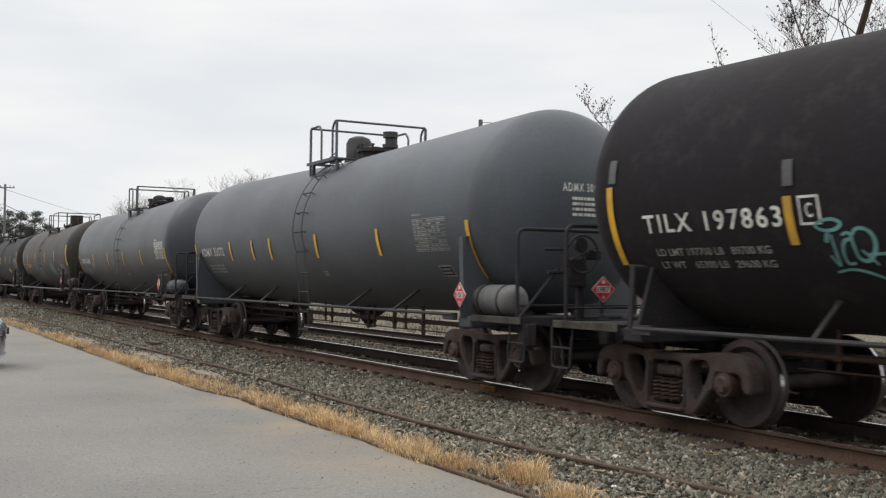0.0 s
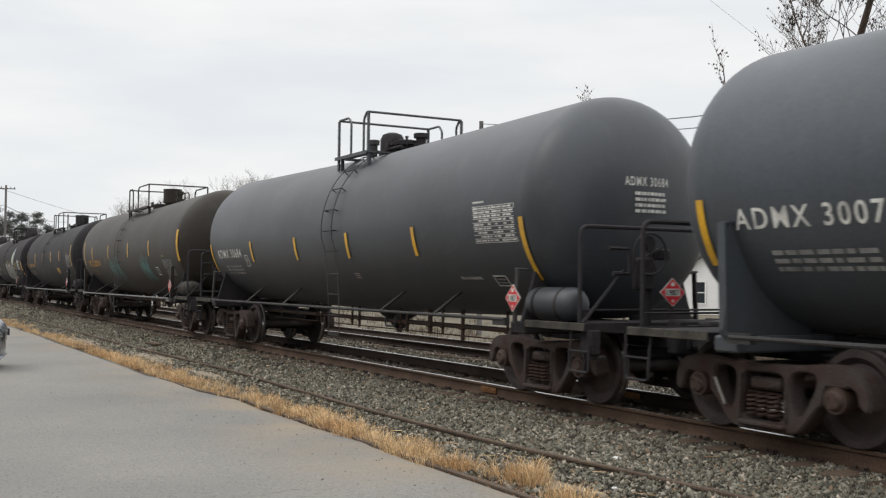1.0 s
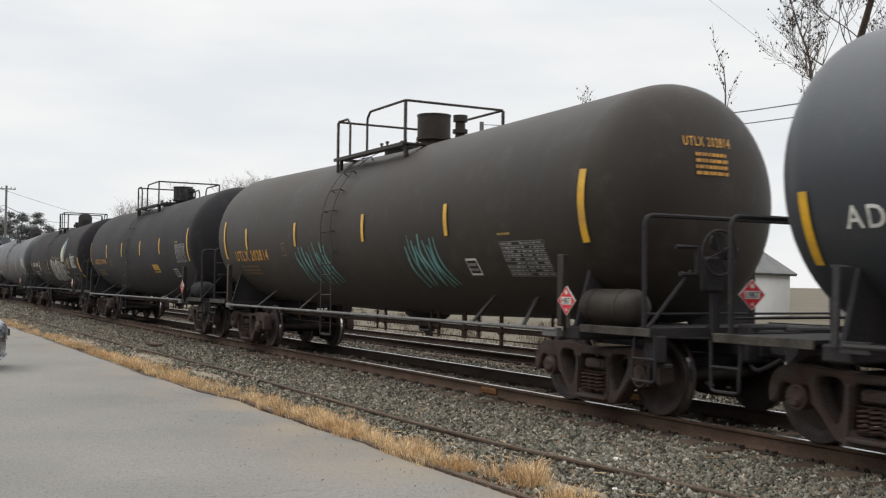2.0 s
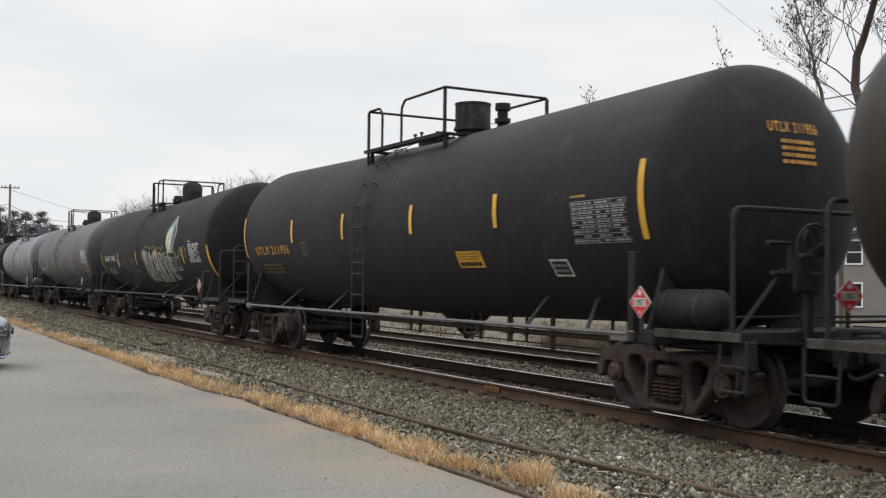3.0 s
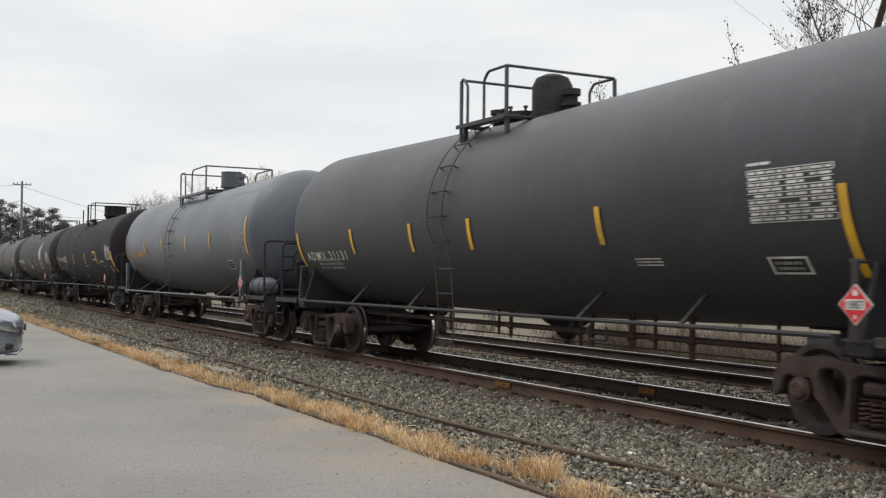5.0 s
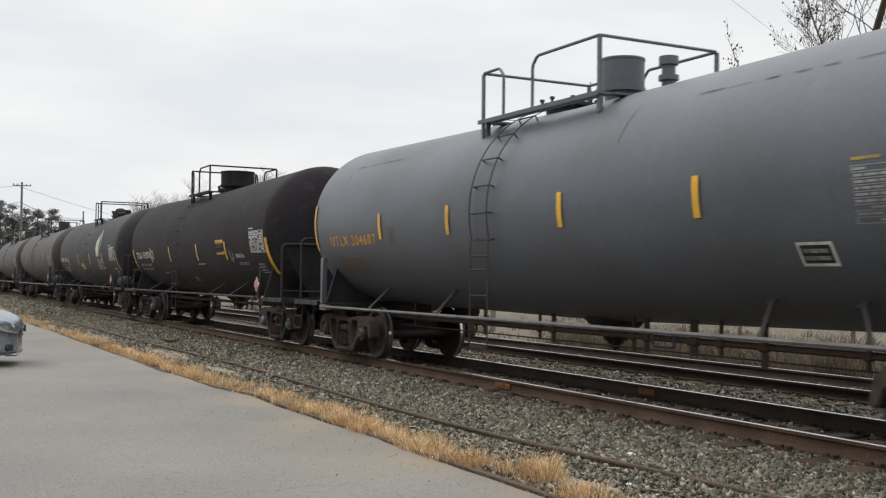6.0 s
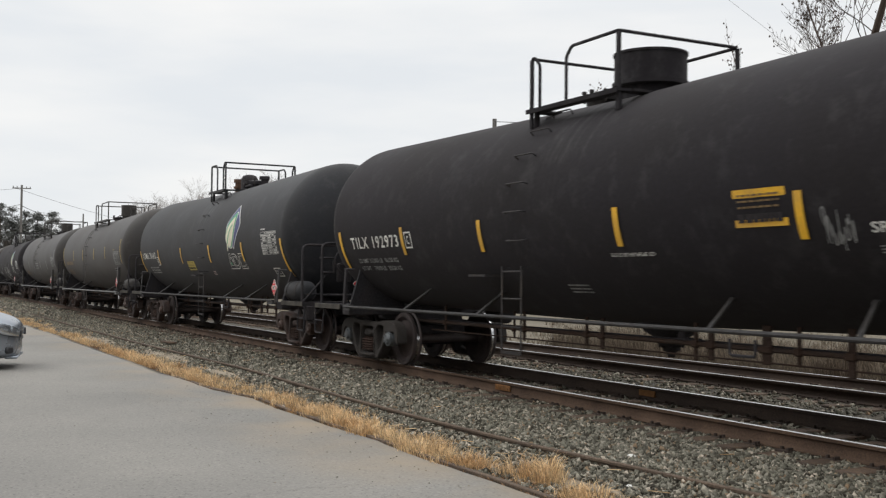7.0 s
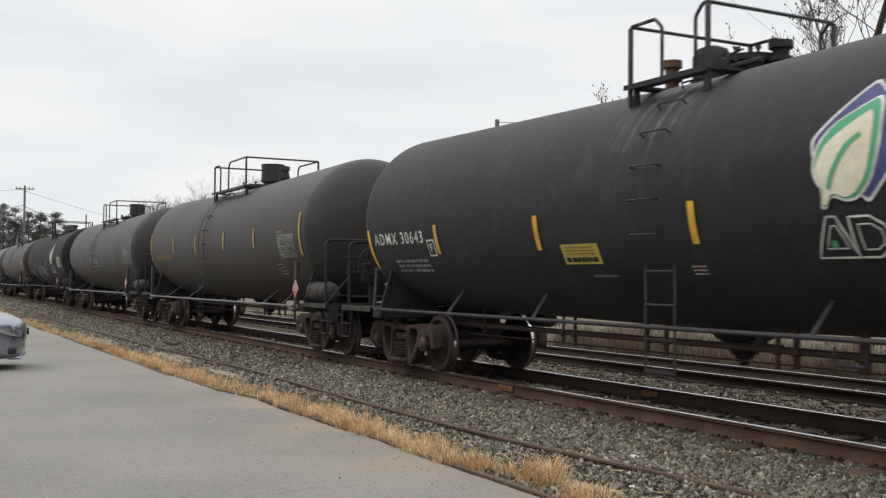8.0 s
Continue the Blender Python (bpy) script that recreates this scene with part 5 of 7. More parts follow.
def stones(name, count, xr, yr, size, seed, mat, label):
    """Loose crushed stones, each an uneven lump."""
    rs = np.random.RandomState(seed)
    phi = (1 + 5 ** 0.5) / 2
    octa = np.array([(1, 0, 0), (-1, 0, 0), (0, 1, 0), (0, -1, 0), (0, 0, 1), (0, 0, -1)], float)
    tri = np.array([(0, 2, 4), (2, 1, 4), (1, 3, 4), (3, 0, 4), (2, 0, 5), (1, 2, 5), (3, 1, 5), (0, 3, 5)])
    # denser towards the viewer
    f = rs.rand(count) ** 0.75
    x = xr[0] + (xr[1] - xr[0]) * f
    y = yr[0] + (yr[1] - yr[0]) * rs.rand(count)
    bare = np.array([y_ > -0.50 and y_ < 2.1 and noise.noise((x_ * 0.9, 0, 21)) > -0.45 and min(abs(x_ - t) for t in TIE_X) < 0.13 for x_, y_ in zip(x, y)])
    x, y = x[~bare], y[~bare]
    count = len(x)
    s = size * (0.55 + 0.9 * rs.rand(count) ** 1.6)
    V = octa[None] * (0.55 + 0.8 * rs.rand(count, 6, 1)) * s[:, None, None] * 0.52
    V = V * (0.5 + 0.9 * rs.rand(count, 1, 3))
    V += 0.12 * s[:, None, None] * rs.randn(count, 6, 3)
    q = rs.randn(count, 4)
    q /= np.linalg.norm(q, axis=1)[:, None]
    w, a, b, c = q.T
    rot = np.array([[1 - 2 * (b * b + c * c), 2 * (a * b - c * w), 2 * (a * c + b * w)], [2 * (a * b + c * w), 1 - 2 * (a * a + c * c), 2 * (b * c - a * w)],
                    [2 * (a * c - b * w), 2 * (b * c + a * w), 1 - 2 * (a * a + b * b)]]).transpose(2, 0, 1)
    V = np.einsum("nij,nkj->nki", rot, V)
    z = np.array([bed_height(p, r) for p, r in zip(x, y)]) + s * (0.05 + 0.28 * rs.rand(count))
    V += np.stack([x, y, z], 1)[:, None]
    F = tri[None] + (np.arange(count) * 6)[:, None, None]
    me = bpy.data.meshes.new(name)
    me.vertices.add(count * 6)
    me.vertices.foreach_set("co", V.reshape(-1))
    me.loops.add(count * 24)
    me.loops.foreach_set("vertex_index", F.reshape(-1).astype(np.int32))
    me.polygons.add(count * 8)
    me.polygons.foreach_set("loop_start", np.arange(count * 8, dtype=np.int32) * 3)
    me.update(calc_edges=True)
    me.materials.append(mat)
    ob = new(name, me)
    return tagged(ob, label, "gravel", kind="stuff")


stones("gravel", 70000, (-20, -4.5), (-1.8, -0.10), 0.045, 1, M_STONE, "loose grey crushed stones beside the rail")
stones("gravel", 19000, (-20, -4.5), (-3.15, -1.75), 0.044, 2, M_STONE, "loose grey stones round the siding rail")
stones("gravel", 34000, (-50, -20), (-2.9, -0.12), 0.046, 3, M_STONE, "loose grey crushed stones along the track")
stones("gravel", 16000, (-110, -50), (-3.1, -0.12), 0.085, 8, M_STONE, "loose grey stones far along the track")
stones("gravel", 9000, (-30, -3), (1.62, 3.78), 0.052, 4, M_STONE, "loose grey stones between the two tracks")
stones("gravel", 6000, (-30, -3), (0.1, 1.4), 0.06, 5, M_STONE, "loose dirty stones between the rails")
stones("gravel", 5000, (-30, -3), (4.0, 6.3), 0.052, 6, M_STONE, "loose stones on the second track")

M_SOIL = material("pale_dry_soil", (0.27, 0.225, 0.165), 0.95, 0.0, 0.25, 3.0, 30, 0.4, (0.17, 0.135, 0.095))
for cx, cy, rx, ry in ((-24.2, -2.40, 2.2, 0.30), (-31.0, -2.75, 2.4, 0.32), (-19.4, -2.45, 1.3, 0.16), (-7.6, -2.62, 0.7, 0.14)):
    V, F = [(cx, cy, bed_height(cx, cy) + 0.03)], []
    for ring in (0.35, 0.7, 1.0):
        for k in range(28):
            a = 2 * math.pi * k / 28
            f = ring * (1 + 0.35 * noise.noise((math.cos(a) * 1.7 + cx, math.sin(a) * 1.7, 9)))
            x, y = cx + rx * f * math.cos(a), cy + ry * f * math.sin(a)
            V.append((x, y, bed_height(x, y) + (0.03 if ring < 0.9 else -0.02)))
    F += [(0, 1 + k, 1 + (k + 1) % 28) for k in range(28)]
    for r in (0, 28):
        F += [(1 + r + k, 29 + r + k, 29 + r + (k + 1) % 28, 1 + r + (k + 1) % 28) for k in range(28)]
    tagged(raw("bare_soil", V, F, M_SOIL, None, True), "patch of pale dry soil between asphalt and siding rail", "soil", kind="structure")
M_PALESTONE = material("white_quartz_stone", (0.75, 0.74, 0.70), 0.8, 0, 0.1, 6, 40, 0.1)
rp = random.Random(11)
for x, y, s in ((-8.39, -1.42, 0.10), (-7.3, -2.3, 0.06), (-8.3, -2.6, 0.07), (-12.6, 7.0, 0.2)):
    bm = bm_new()
    bmesh.ops.create_icosphere(bm, subdivisions=2, radius=s / 2)
    for v in bm.verts:
        v.co *= 0.8 + 0.35 * rp.random()
        v.co.z *= 0.7
    ob = part("pale_stone", bm, M_PALESTONE, None, smooth=False)
    ob.location = (x, y, bed_height(x, y) + s * 0.22)
    tagged(ob, "single white stone lying on the grey ballast", "stone")
rk = random.Random(77)
V, F = [], []
for _ in range(60):
    x, y = rk.uniform(-26, -6), rk.uniform(-3.0, -0.5) if rk.random() < 0.4 else rk.gauss(-2.5, 0.3)
    L, a, w = rk.uniform(0.05, 0.2), rk.uniform(0, 3.14), rk.uniform(0.0015, 0.0035)
    z, dx, dy = bed_height(x, y) + 0.035, math.cos(a), math.sin(a)
    i = len(V)
    for s in (-L / 2, L / 2):
        e = rk.uniform(-0.01, 0.02)
        V += [(x + dx * s - dy * w, y + dy * s + dx * w, z + e), (x + dx * s + dy * w, y + dy * s - dx * w, z + e), (x + dx * s, y + dy * s, z + e + 2 * w)]
    F += [(i, i + 1, i + 4, i + 3), (i + 1, i + 2, i + 5, i + 4), (i + 2, i, i + 3, i + 5)]
tagged(raw("fallen_stick", V, F, M_STRAW), "pale dry sticks and stalks lying on the stones", "twigs", kind="stuff")
V, F = [], []
for k in range(420):
    x = rk.uniform(-17, -4)
    y = -3.45 - abs(rk.gauss(0, 0.9))
    r, z = rk.choice((0.004, 0.006, 0.008, 0.012)), road_surface(x, y)
    i = len(V)
    V += [(x + r * a * rk.uniform(0.6, 1.3), y + r * b * rk.uniform(0.6, 1.3), z + r * c) for a, b, c in ((1, 0, 0.2), (0, 1, 0.2), (-1, 0, 0.2), (0, -1, 0.2), (0, 0, 0.8))]
    F += [(i, i + 1, i + 4), (i + 1, i + 2, i + 4), (i + 2, i + 3, i + 4), (i + 3, i, i + 4)]
tagged(raw("grit", V, F, M_STONE), "loose dark grit scattered on the asphalt", "grit", kind="stuff")
bm = bm_new()
box(bm, (0, 0, 0), (0.55, 0.14, 0.05), bevel=0.012)
ob = part("wood_scrap", bm, M_TIE, None)
ob.matrix_basis = pose(-27.6, -1.55, -0.21, 3, 2, 24)
tagged(ob, "dark broken tie piece lying beside the siding rail", "wood scrap")


def grass(name, clumps, seed, mat, label, height, blades, base, lean=0.5, width=0.006):
    """Tufts of bent blades; clumps are (x, y, radius, size); blades are tallest in a tuft's middle."""
    rs = random.Random(seed)
    V, F = [], []
    for cx, cy, rad, size in clumps:
        for _ in range(int(blades * size)):
            a, f = rs.uniform(0, 6.283), math.sqrt(rs.random())
            d = rad * f
            x, y = cx + d * math.cos(a), cy + d * math.sin(a)
            h = height * size * rs.uniform(0.35, 1.1) * (1.15 - 0.6 * f)
            la = a + rs.uniform(-1.6, 1.6)
            out = lean * h * (0.25 + 0.75 * rs.random())
            lx, ly = out * math.cos(la), out * math.sin(la)
            wa = rs.uniform(0, 3.14)
            wx, wy = width * math.cos(wa), width * math.sin(wa)
            z = base(x, y)
            droop = rs.uniform(0.75, 1.0)
            i = len(V)
            V += [(x - wx, y - wy, z), (x + wx, y + wy, z), (x + wx * 0.8 + lx * 0.4, y + wy * 0.8 + ly * 0.4, z + h * 0.68), (x - wx * 0.8 + lx * 0.4, y - wy * 0.8 + ly * 0.4, z + h * 0.68),
                  (x + lx, y + ly, z + h * droop)]
            F += [(i, i + 1, i + 2, i + 3), (i + 3, i + 2, i + 4)]
    return tagged(raw(name, V, F, mat), label, "grass", kind="stuff")


rg = random.Random(8)
clumps, seeds_ = [], []
x = -75.0
while x < -9.35:
    near = x > -26
    for _ in range(5 if near else 3):
        y = road_edge(x) + 0.14 + abs(rg.gauss(0, 0.27 if near else 0.4))
        dens = (0.62 if near else 0.42) + (0.8 if near else 1.1) * noise.noise((x * 0.8, y * 1.1, 12))
        if rg.random() < dens and y < -2.25:
            clumps.append((x + rg.uniform(-0.1, 0.1), y, rg.uniform(0.05, 0.16), rg.uniform(0.35, 0.95) * (1.1 - 0.35 * (y + 3.3))))
    x += 0.09 if near else 0.2
for cx, cy, sx, sy, n, big in ((-8.05, -2.82, 0.17, 0.12, 17, 1.25), (-8.95, -3.08, 0.24, 0.08, 13, 0.9), (-9.7, -3.1, 0.22, 0.09, 9, 0.9), (-7.0, -2.98, 0.18, 0.1, 9, 0.9), (-6.55, -2.8, 0.2, 0.12, 6, 0.8),
                               (-11.05, -3.05, 0.3, 0.11, 10, 1.0), (-12.6, -3.0, 0.3, 0.12, 9, 1.0), (-14.2, -3.0, 0.3, 0.12, 7, 0.9), (-8.45, -2.95, 0.16, 0.1, 3, 0.5), (-7.5, -2.7, 0.2, 0.1, 2, 0.4)):
    for _ in range(n):
        clumps.append((cx + rg.gauss(0, sx), cy + rg.gauss(0, sy), rg.uniform(0.07, 0.15), big * rg.uniform(0.65, 1.1)))
grass("dry_grass", clumps, 3, M_STRAW, "tufts of dry straw-coloured grass along the asphalt's edge", 0.24, 85, lambda x, y: -0.33, 0.85, 0.0026)
litter = []
for _ in range(520):
    x = -30 + 24 * rg.random() ** 0.8
    litter.append((x, road_edge(x) + 0.08 + abs(rg.gauss(0, 0.28)), 0.09, rg.uniform(0.5, 1.1)))
grass("leaf_litter", litter, 31, M_LITTER, "flattened brown leaves and stalks among the grass", 0.055, 26, lambda x, y: -0.318, 1.9, 0.006)


# ---------------------------------------------------------------- beyond the tracks
rb = random.Random(15)
reeds = []
for _ in range(1500):
    x = rb.uniform(-24, -3)
    y = 7.9 + 2.6 * rb.random()
    reeds.append((x, y, 0.2, rb.uniform(0.6, 1.25)))
grass("brush", reeds, 7, M_REED, "tall dry brush on the bank behind the second track", 1.0, 46, lambda x, y: -0.5, 0.7, 0.005)
low = []
for _ in range(900):
    low.append((rb.uniform(-70, 0), 7.5 + 14 * rb.random() ** 2, 0.3, rb.uniform(0.5, 1.2)))
for _ in range(900):
    low.append((rb.uniform(-26, -2), 6.7 + 1.4 * rb.random(), 0.2, rb.uniform(0.4, 1.1)))
grass("weeds", low, 9, M_REED, "low dead weeds on the ground behind the tracks", 0.32, 20, lambda x, y: -0.48, 0.7, 0.012)


def bare_tree(name, base, height, trunk_r, seed, mat, label, spread_=0.55, depth=5, balls=0, ball_r=0.03, lean=(0, 0), seg=6, twig=0.006, first=0.3, kids=3, reach=1.0, limb_r=0.55, over=None, spine=None):
    """A leafless tree: tapered trunk and limbs that fork down to twigs; some carry hanging seed balls."""
    rs = random.Random(seed)
    tree = tagged(empty(name, pose(*base)), label, "tree")
    bt, bc, bb = bm_new(), bm_new(), bm_new()
    tips = []

    def limb(bm, p, d, length, r, level):
        pts, q, dd = [p], p.copy(), d.copy()
        n = 5 if level < 3 else 3
        for k in range(n):
            dd = (dd + Vector((rs.gauss(0, 0.13), rs.gauss(0, 0.13), rs.gauss(0.05, 0.08)))).normalized()
            q = q + dd * length / n
            pts.append(q.copy())
        sg = seg if level < 2 else (4 if level < 4 else 3)
        rings = []
        for k, c in enumerate(pts):
            rr = r + (max(twig, r * 0.55) - r) * k / n
            rings.append([bm.verts.new(v) for v in ring_pts(c, dd, rr, sg)])
        for A, B in zip(rings, rings[1:]):
            for k in range(sg):
                bm.faces.new((A[k], A[(k + 1) % sg], B[(k + 1) % sg], B[k]))
        if level >= depth:
            tips.append(pts[-1])
            tips.append(pts[len(pts) // 2])
            return
        for _ in range(kids + (1 if level >= 2 else 0)):
            k = rs.randint(max(1, int(n * 0.4)), n)
            side = Vector((rs.gauss(0, 1), rs.gauss(0, 1), rs.gauss(0.25, 0.5))).normalized()
            nd = (dd * (1 - spread_) + side * spread_ + Vector((0, 0, 0.18))).normalized()
            limb(bc if level >= 0 else bm, pts[k], nd, length * rs.uniform(0.52, 0.8), max(twig, r * rs.uniform(0.42, 0.62)), level + 1)

    d0 = Vector((lean[0], lean[1], 1)).normalized()
    p = Vector((0, 0, 0))
    pts = [p]
    rings = [[bt.verts.new(v) for v in ring_pts(p, d0, trunk_r * 1.35, 10)]]
    n = 9
    for k in range(n):
        d0 = (d0 + Vector((rs.gauss(0, 0.06), rs.gauss(0, 0.06), 0.08))).normalized()
        p = p + d0 * height * 0.75 / n
        pts.append(p)
        rings.append([bt.verts.new(v) for v in ring_pts(p, d0, trunk_r * (1 - 0.75 * (k + 1) / n), 10)])
    if spine:
        # an elbowed trunk along its own line
        n, p = len(spine) - 1, None
        pts = [Vector(v) - Vector(base) for v in spine]
        bt.clear()
        rings = [[bt.verts.new(v) for v in ring_pts(q, pts[min(k + 1, n)] - pts[max(k - 1, 0)], trunk_r * (1.25 - 0.75 * k / n), 10)] for k, q in enumerate(pts)]
    if over:
        # set the foot so that the leaning trunk passes over this point
        q = min(pts, key=lambda v: abs(v.z + base[2] - over[2]))
        tree.matrix_basis = pose(over[0] - q.x, over[1] - q.y, base[2])
    for A, B in zip(rings, rings[1:]):
        for k in range(10):
            bt.faces.new((A[k], A[(k + 1) % 10], B[(k + 1) % 10], B[k]))
    for k in range(n + 1):
        f = k / n
        if f < first:
            continue
        for _ in range(2 if k < n else 3):
            a = rs.uniform(0, 6.283)
            d = Vector((math.cos(a), math.sin(a), rs.uniform(0.3, 1.0) + (0.8 if k == n else 0))).normalized()
            limb(bc, pts[k], d, height * reach * (0.36 - 0.16 * f), trunk_r * (1 - 0.75 * f) * limb_r, 1)
    part("trunk", bt, mat, tree)
    part("crown", bc, mat, tree, smooth=False)
    if balls:
        for t in tips:
            if rs.random() < balls:
                c = t + Vector((0, 0, -rs.uniform(0.03, 0.1)))
                r = ball_r * rs.uniform(0.7, 1.2)
                vs = [bb.verts.new(c + Vector(v) * r) for v in ((1, 0, 0), (-1, 0, 0), (0, 1, 0), (0, -1, 0), (0, 0, 1), (0, 0, -1))]
                for f in ((0, 2, 4), (2, 1, 4), (1, 3, 4), (3, 0, 4), (2, 0, 5), (1, 2, 5), (3, 1, 5), (0, 3, 5)):
                    bb.faces.new([vs[i] for i in f])
        tagged(part("seed_ball_cluster", bb, mat, tree, "small dark hanging seed balls"), kind="stuff")
    else:
        bb.free()
    return tree


bare_tree("bare_tree", (-16.11, 13.0, -0.5), 13.0, 0.115, 2, M_BARK, "bare street tree with a crooked elbowed trunk", 0.5, 5, 0.3, 0.03, first=0.3, reach=0.42, limb_r=0.26, twig=0.004,
          spine=[(-16.11, 13.0, -0.5), (-16.41, 13.0, 3.88), (-16.99, 13.0, 5.15), (-17.34, 13.0, 5.82), (-17.57, 13.0, 6.41), (-17.52, 13.0, 7.17), (-17.31, 13.0, 7.59), (-17.0, 13.0, 8.42), (-16.65, 13.0, 9.72), (-16.6, 13.1, 11.22)])


def whip_tree(line, forks, half, rise, seed, label, ball_r=0.026, stem=0.06):
    """A slender tree: a thin stem along a line, whips that rise from it, each with short side twigs and hanging seed balls."""
    rs = random.Random(seed)
    foot = Vector(line[0])
    tree = tagged(empty("bare_tree", pose(*line[0])), label, "tree")
    bt, bc, bb = bm_new(), bm_new(), bm_new()

    def wand(bm, pts, r0, r1, sides):
        n = len(pts) - 1
        rings = [[bm.verts.new(v) for v in ring_pts(q, pts[min(k + 1, n)] - pts[max(k - 1, 0)], r0 + (r1 - r0) * k / n, sides)] for k, q in enumerate(pts)]
        for A, B in zip(rings, rings[1:]):
            for k in range(sides):
                bm.faces.new((A[k], A[(k + 1) % sides], B[(k + 1) % sides], B[k]))

    def bent(p, d, length, n, lift=0.10, wobble=0.10):
        pts, q, dd = [p], p.copy(), d.normalized()
        for _ in range(n):
            dd = (dd + Vector((rs.gauss(0, wobble), rs.gauss(0, wobble), lift + rs.gauss(0, wobble * 0.5)))).normalized()
            q = q + dd * length / n
            pts.append(q.copy())
        return pts

    def ball(c):
        r = ball_r * rs.uniform(0.7, 1.25)
        vs = [bb.verts.new(c + Vector(v) * r) for v in ((1, 0, 0), (-1, 0, 0), (0, 1, 0), (0, -1, 0), (0, 0, 1.2), (0, 0, -1.2))]
        for f in ((0, 2, 4), (2, 1, 4), (1, 3, 4), (3, 0, 4), (2, 0, 5), (1, 2, 5), (3, 1, 5), (0, 3, 5)):
            bb.faces.new([vs[i] for i in f])

    def twigs(pts, start, share):
        for k in range(start, len(pts)):
            dd = (pts[k] - pts[k - 1]).normalized()
            for _ in range(1 if rs.random() < share else 2):
                a = rs.uniform(0, 6.283)
                d = dd * 0.8 + Vector((math.cos(a), math.sin(a), 0.15)) * 0.9
                tw = bent(pts[k], d, rs.uniform(0.14, 0.42), 3, 0.06)
                wand(bc, tw, 0.005, 0.003, 3)
                for q in (tw[-1], tw[1]):
                    if rs.random() < 0.55:
                        ball(q + Vector((rs.gauss(0, 0.012), rs.gauss(0, 0.012), -rs.uniform(0.0, 0.05))))

    stem_pts = [Vector(v) - foot for v in line]
    wand(bt, stem_pts, stem, 0.008, 8)
    n = len(stem_pts) - 1
    for k in range(forks, n + 1):
        for j in range(2):
            a = rs.uniform(0, 6.283)
            p = stem_pts[k].lerp(stem_pts[k - 1], rs.random() * 0.9)
            up = rs.uniform(0.7, 1.3)
            whip = bent(p, Vector((math.cos(a) * half, math.sin(a) * half, rise * up)), math.hypot(half, rise) * up, 8)
            wand(bc, whip, 0.014, 0.004, 5)
            twigs(whip, 2, 0.45)
    twigs(stem_pts[-3:], 1, 0.5)
    part("trunk", bt, M_TWIG, tree)
    part("crown", bc, M_TWIG, tree, smooth=False)
    tagged(part("seed_ball_cluster", bb, M_TWIG, tree, "small dark hanging seed balls"), kind="stuff")
    return tree


whip_tree([(-18.4, 13.5, -0.5), (-18.5, 13.6, 3.0), (-18.8, 13.5, 5.2), (-19.06, 13.5, 6.61), (-19.2, 13.45, 7.0), (-19.31, 13.5, 7.41), (-19.45, 13.55, 7.8), (-19.6, 13.5, 8.22), (-19.8, 13.5, 8.7), (-19.99, 13.5, 9.22), (-20.1, 13.5, 9.9)], 3, 0.75, 1.15, 5, "slender bare tree hung with seed balls")
whip_tree([(-25.0, 16.0, -0.5), (-24.9, 16.1, 3.5), (-25.0, 16.0, 6.6), (-25.02, 16.0, 8.0), (-25.1, 16.0, 8.6)], 3, 0.5, 0.95, 21, "slender bare tree with upright twigs", 0.034)
whip_tree([(-32.6, 18.0, -0.5), (-32.7, 18.0, 4.0), (-33.2, 18.0, 7.0), (-33.7, 18.0, 7.65), (-34.1, 18.0, 7.95), (-34.5, 18.0, 8.25), (-34.8, 18.0, 8.55), (-35.1, 18.0, 9.0)], 3, 0.55, 0.7, 17, "slender bare tree with fine twigs", 0.036)
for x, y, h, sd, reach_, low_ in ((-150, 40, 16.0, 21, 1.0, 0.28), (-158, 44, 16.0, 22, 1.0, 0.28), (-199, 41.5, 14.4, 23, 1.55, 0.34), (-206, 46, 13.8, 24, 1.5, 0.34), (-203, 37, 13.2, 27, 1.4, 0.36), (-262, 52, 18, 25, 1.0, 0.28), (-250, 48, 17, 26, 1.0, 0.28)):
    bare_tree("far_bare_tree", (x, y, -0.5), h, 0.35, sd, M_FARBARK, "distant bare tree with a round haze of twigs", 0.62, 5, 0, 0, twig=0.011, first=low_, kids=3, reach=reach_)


def pine(base, height, width, seed):
    """A tall old evergreen: bare lower trunk and a ragged rounded crown of separate boughs."""
    rs = random.Random(seed)
    t = tagged(empty("pine_tree", pose(*base)), "distant dark evergreen with ragged boughs", "tree")
    bm = bm_new()
    cyl(bm, (0, 0, 0), (0, 0, height * 0.96), height * 0.014, height * 0.004, 8)
    V, F = [], []
    for k in range(46):
        f = rs.random()
        z = height * (0.42 + 0.56 * f)
        r = width * (1 - f ** 2.2) ** 0.6 * rs.uniform(0.35, 1.0)
        a = rs.uniform(0, 6.283)
        c = Vector((r * math.cos(a), r * math.sin(a), z + 0.25 * r))
        cyl(bm, (0, 0, z - 0.1 * r), c, 0.07, 0.02, 4, False)
        s = width * rs.uniform(0.13, 0.26)
        for _ in range(120):
            p = c + Vector((rs.gauss(0, s), rs.gauss(0, s), rs.gauss(0, s * 0.5)))
            q = [p + Vector((rs.gauss(0, 0.17), rs.gauss(0, 0.17), rs.gauss(0, 0.12))) for _ in range(3)]
            i = len(V)
            V += [tuple(v) for v in q]
            F.append((i, i + 1, i + 2))
    part("trunk", bm, M_BARK, t)
    raw("crown", V, F, M_PINE, t)


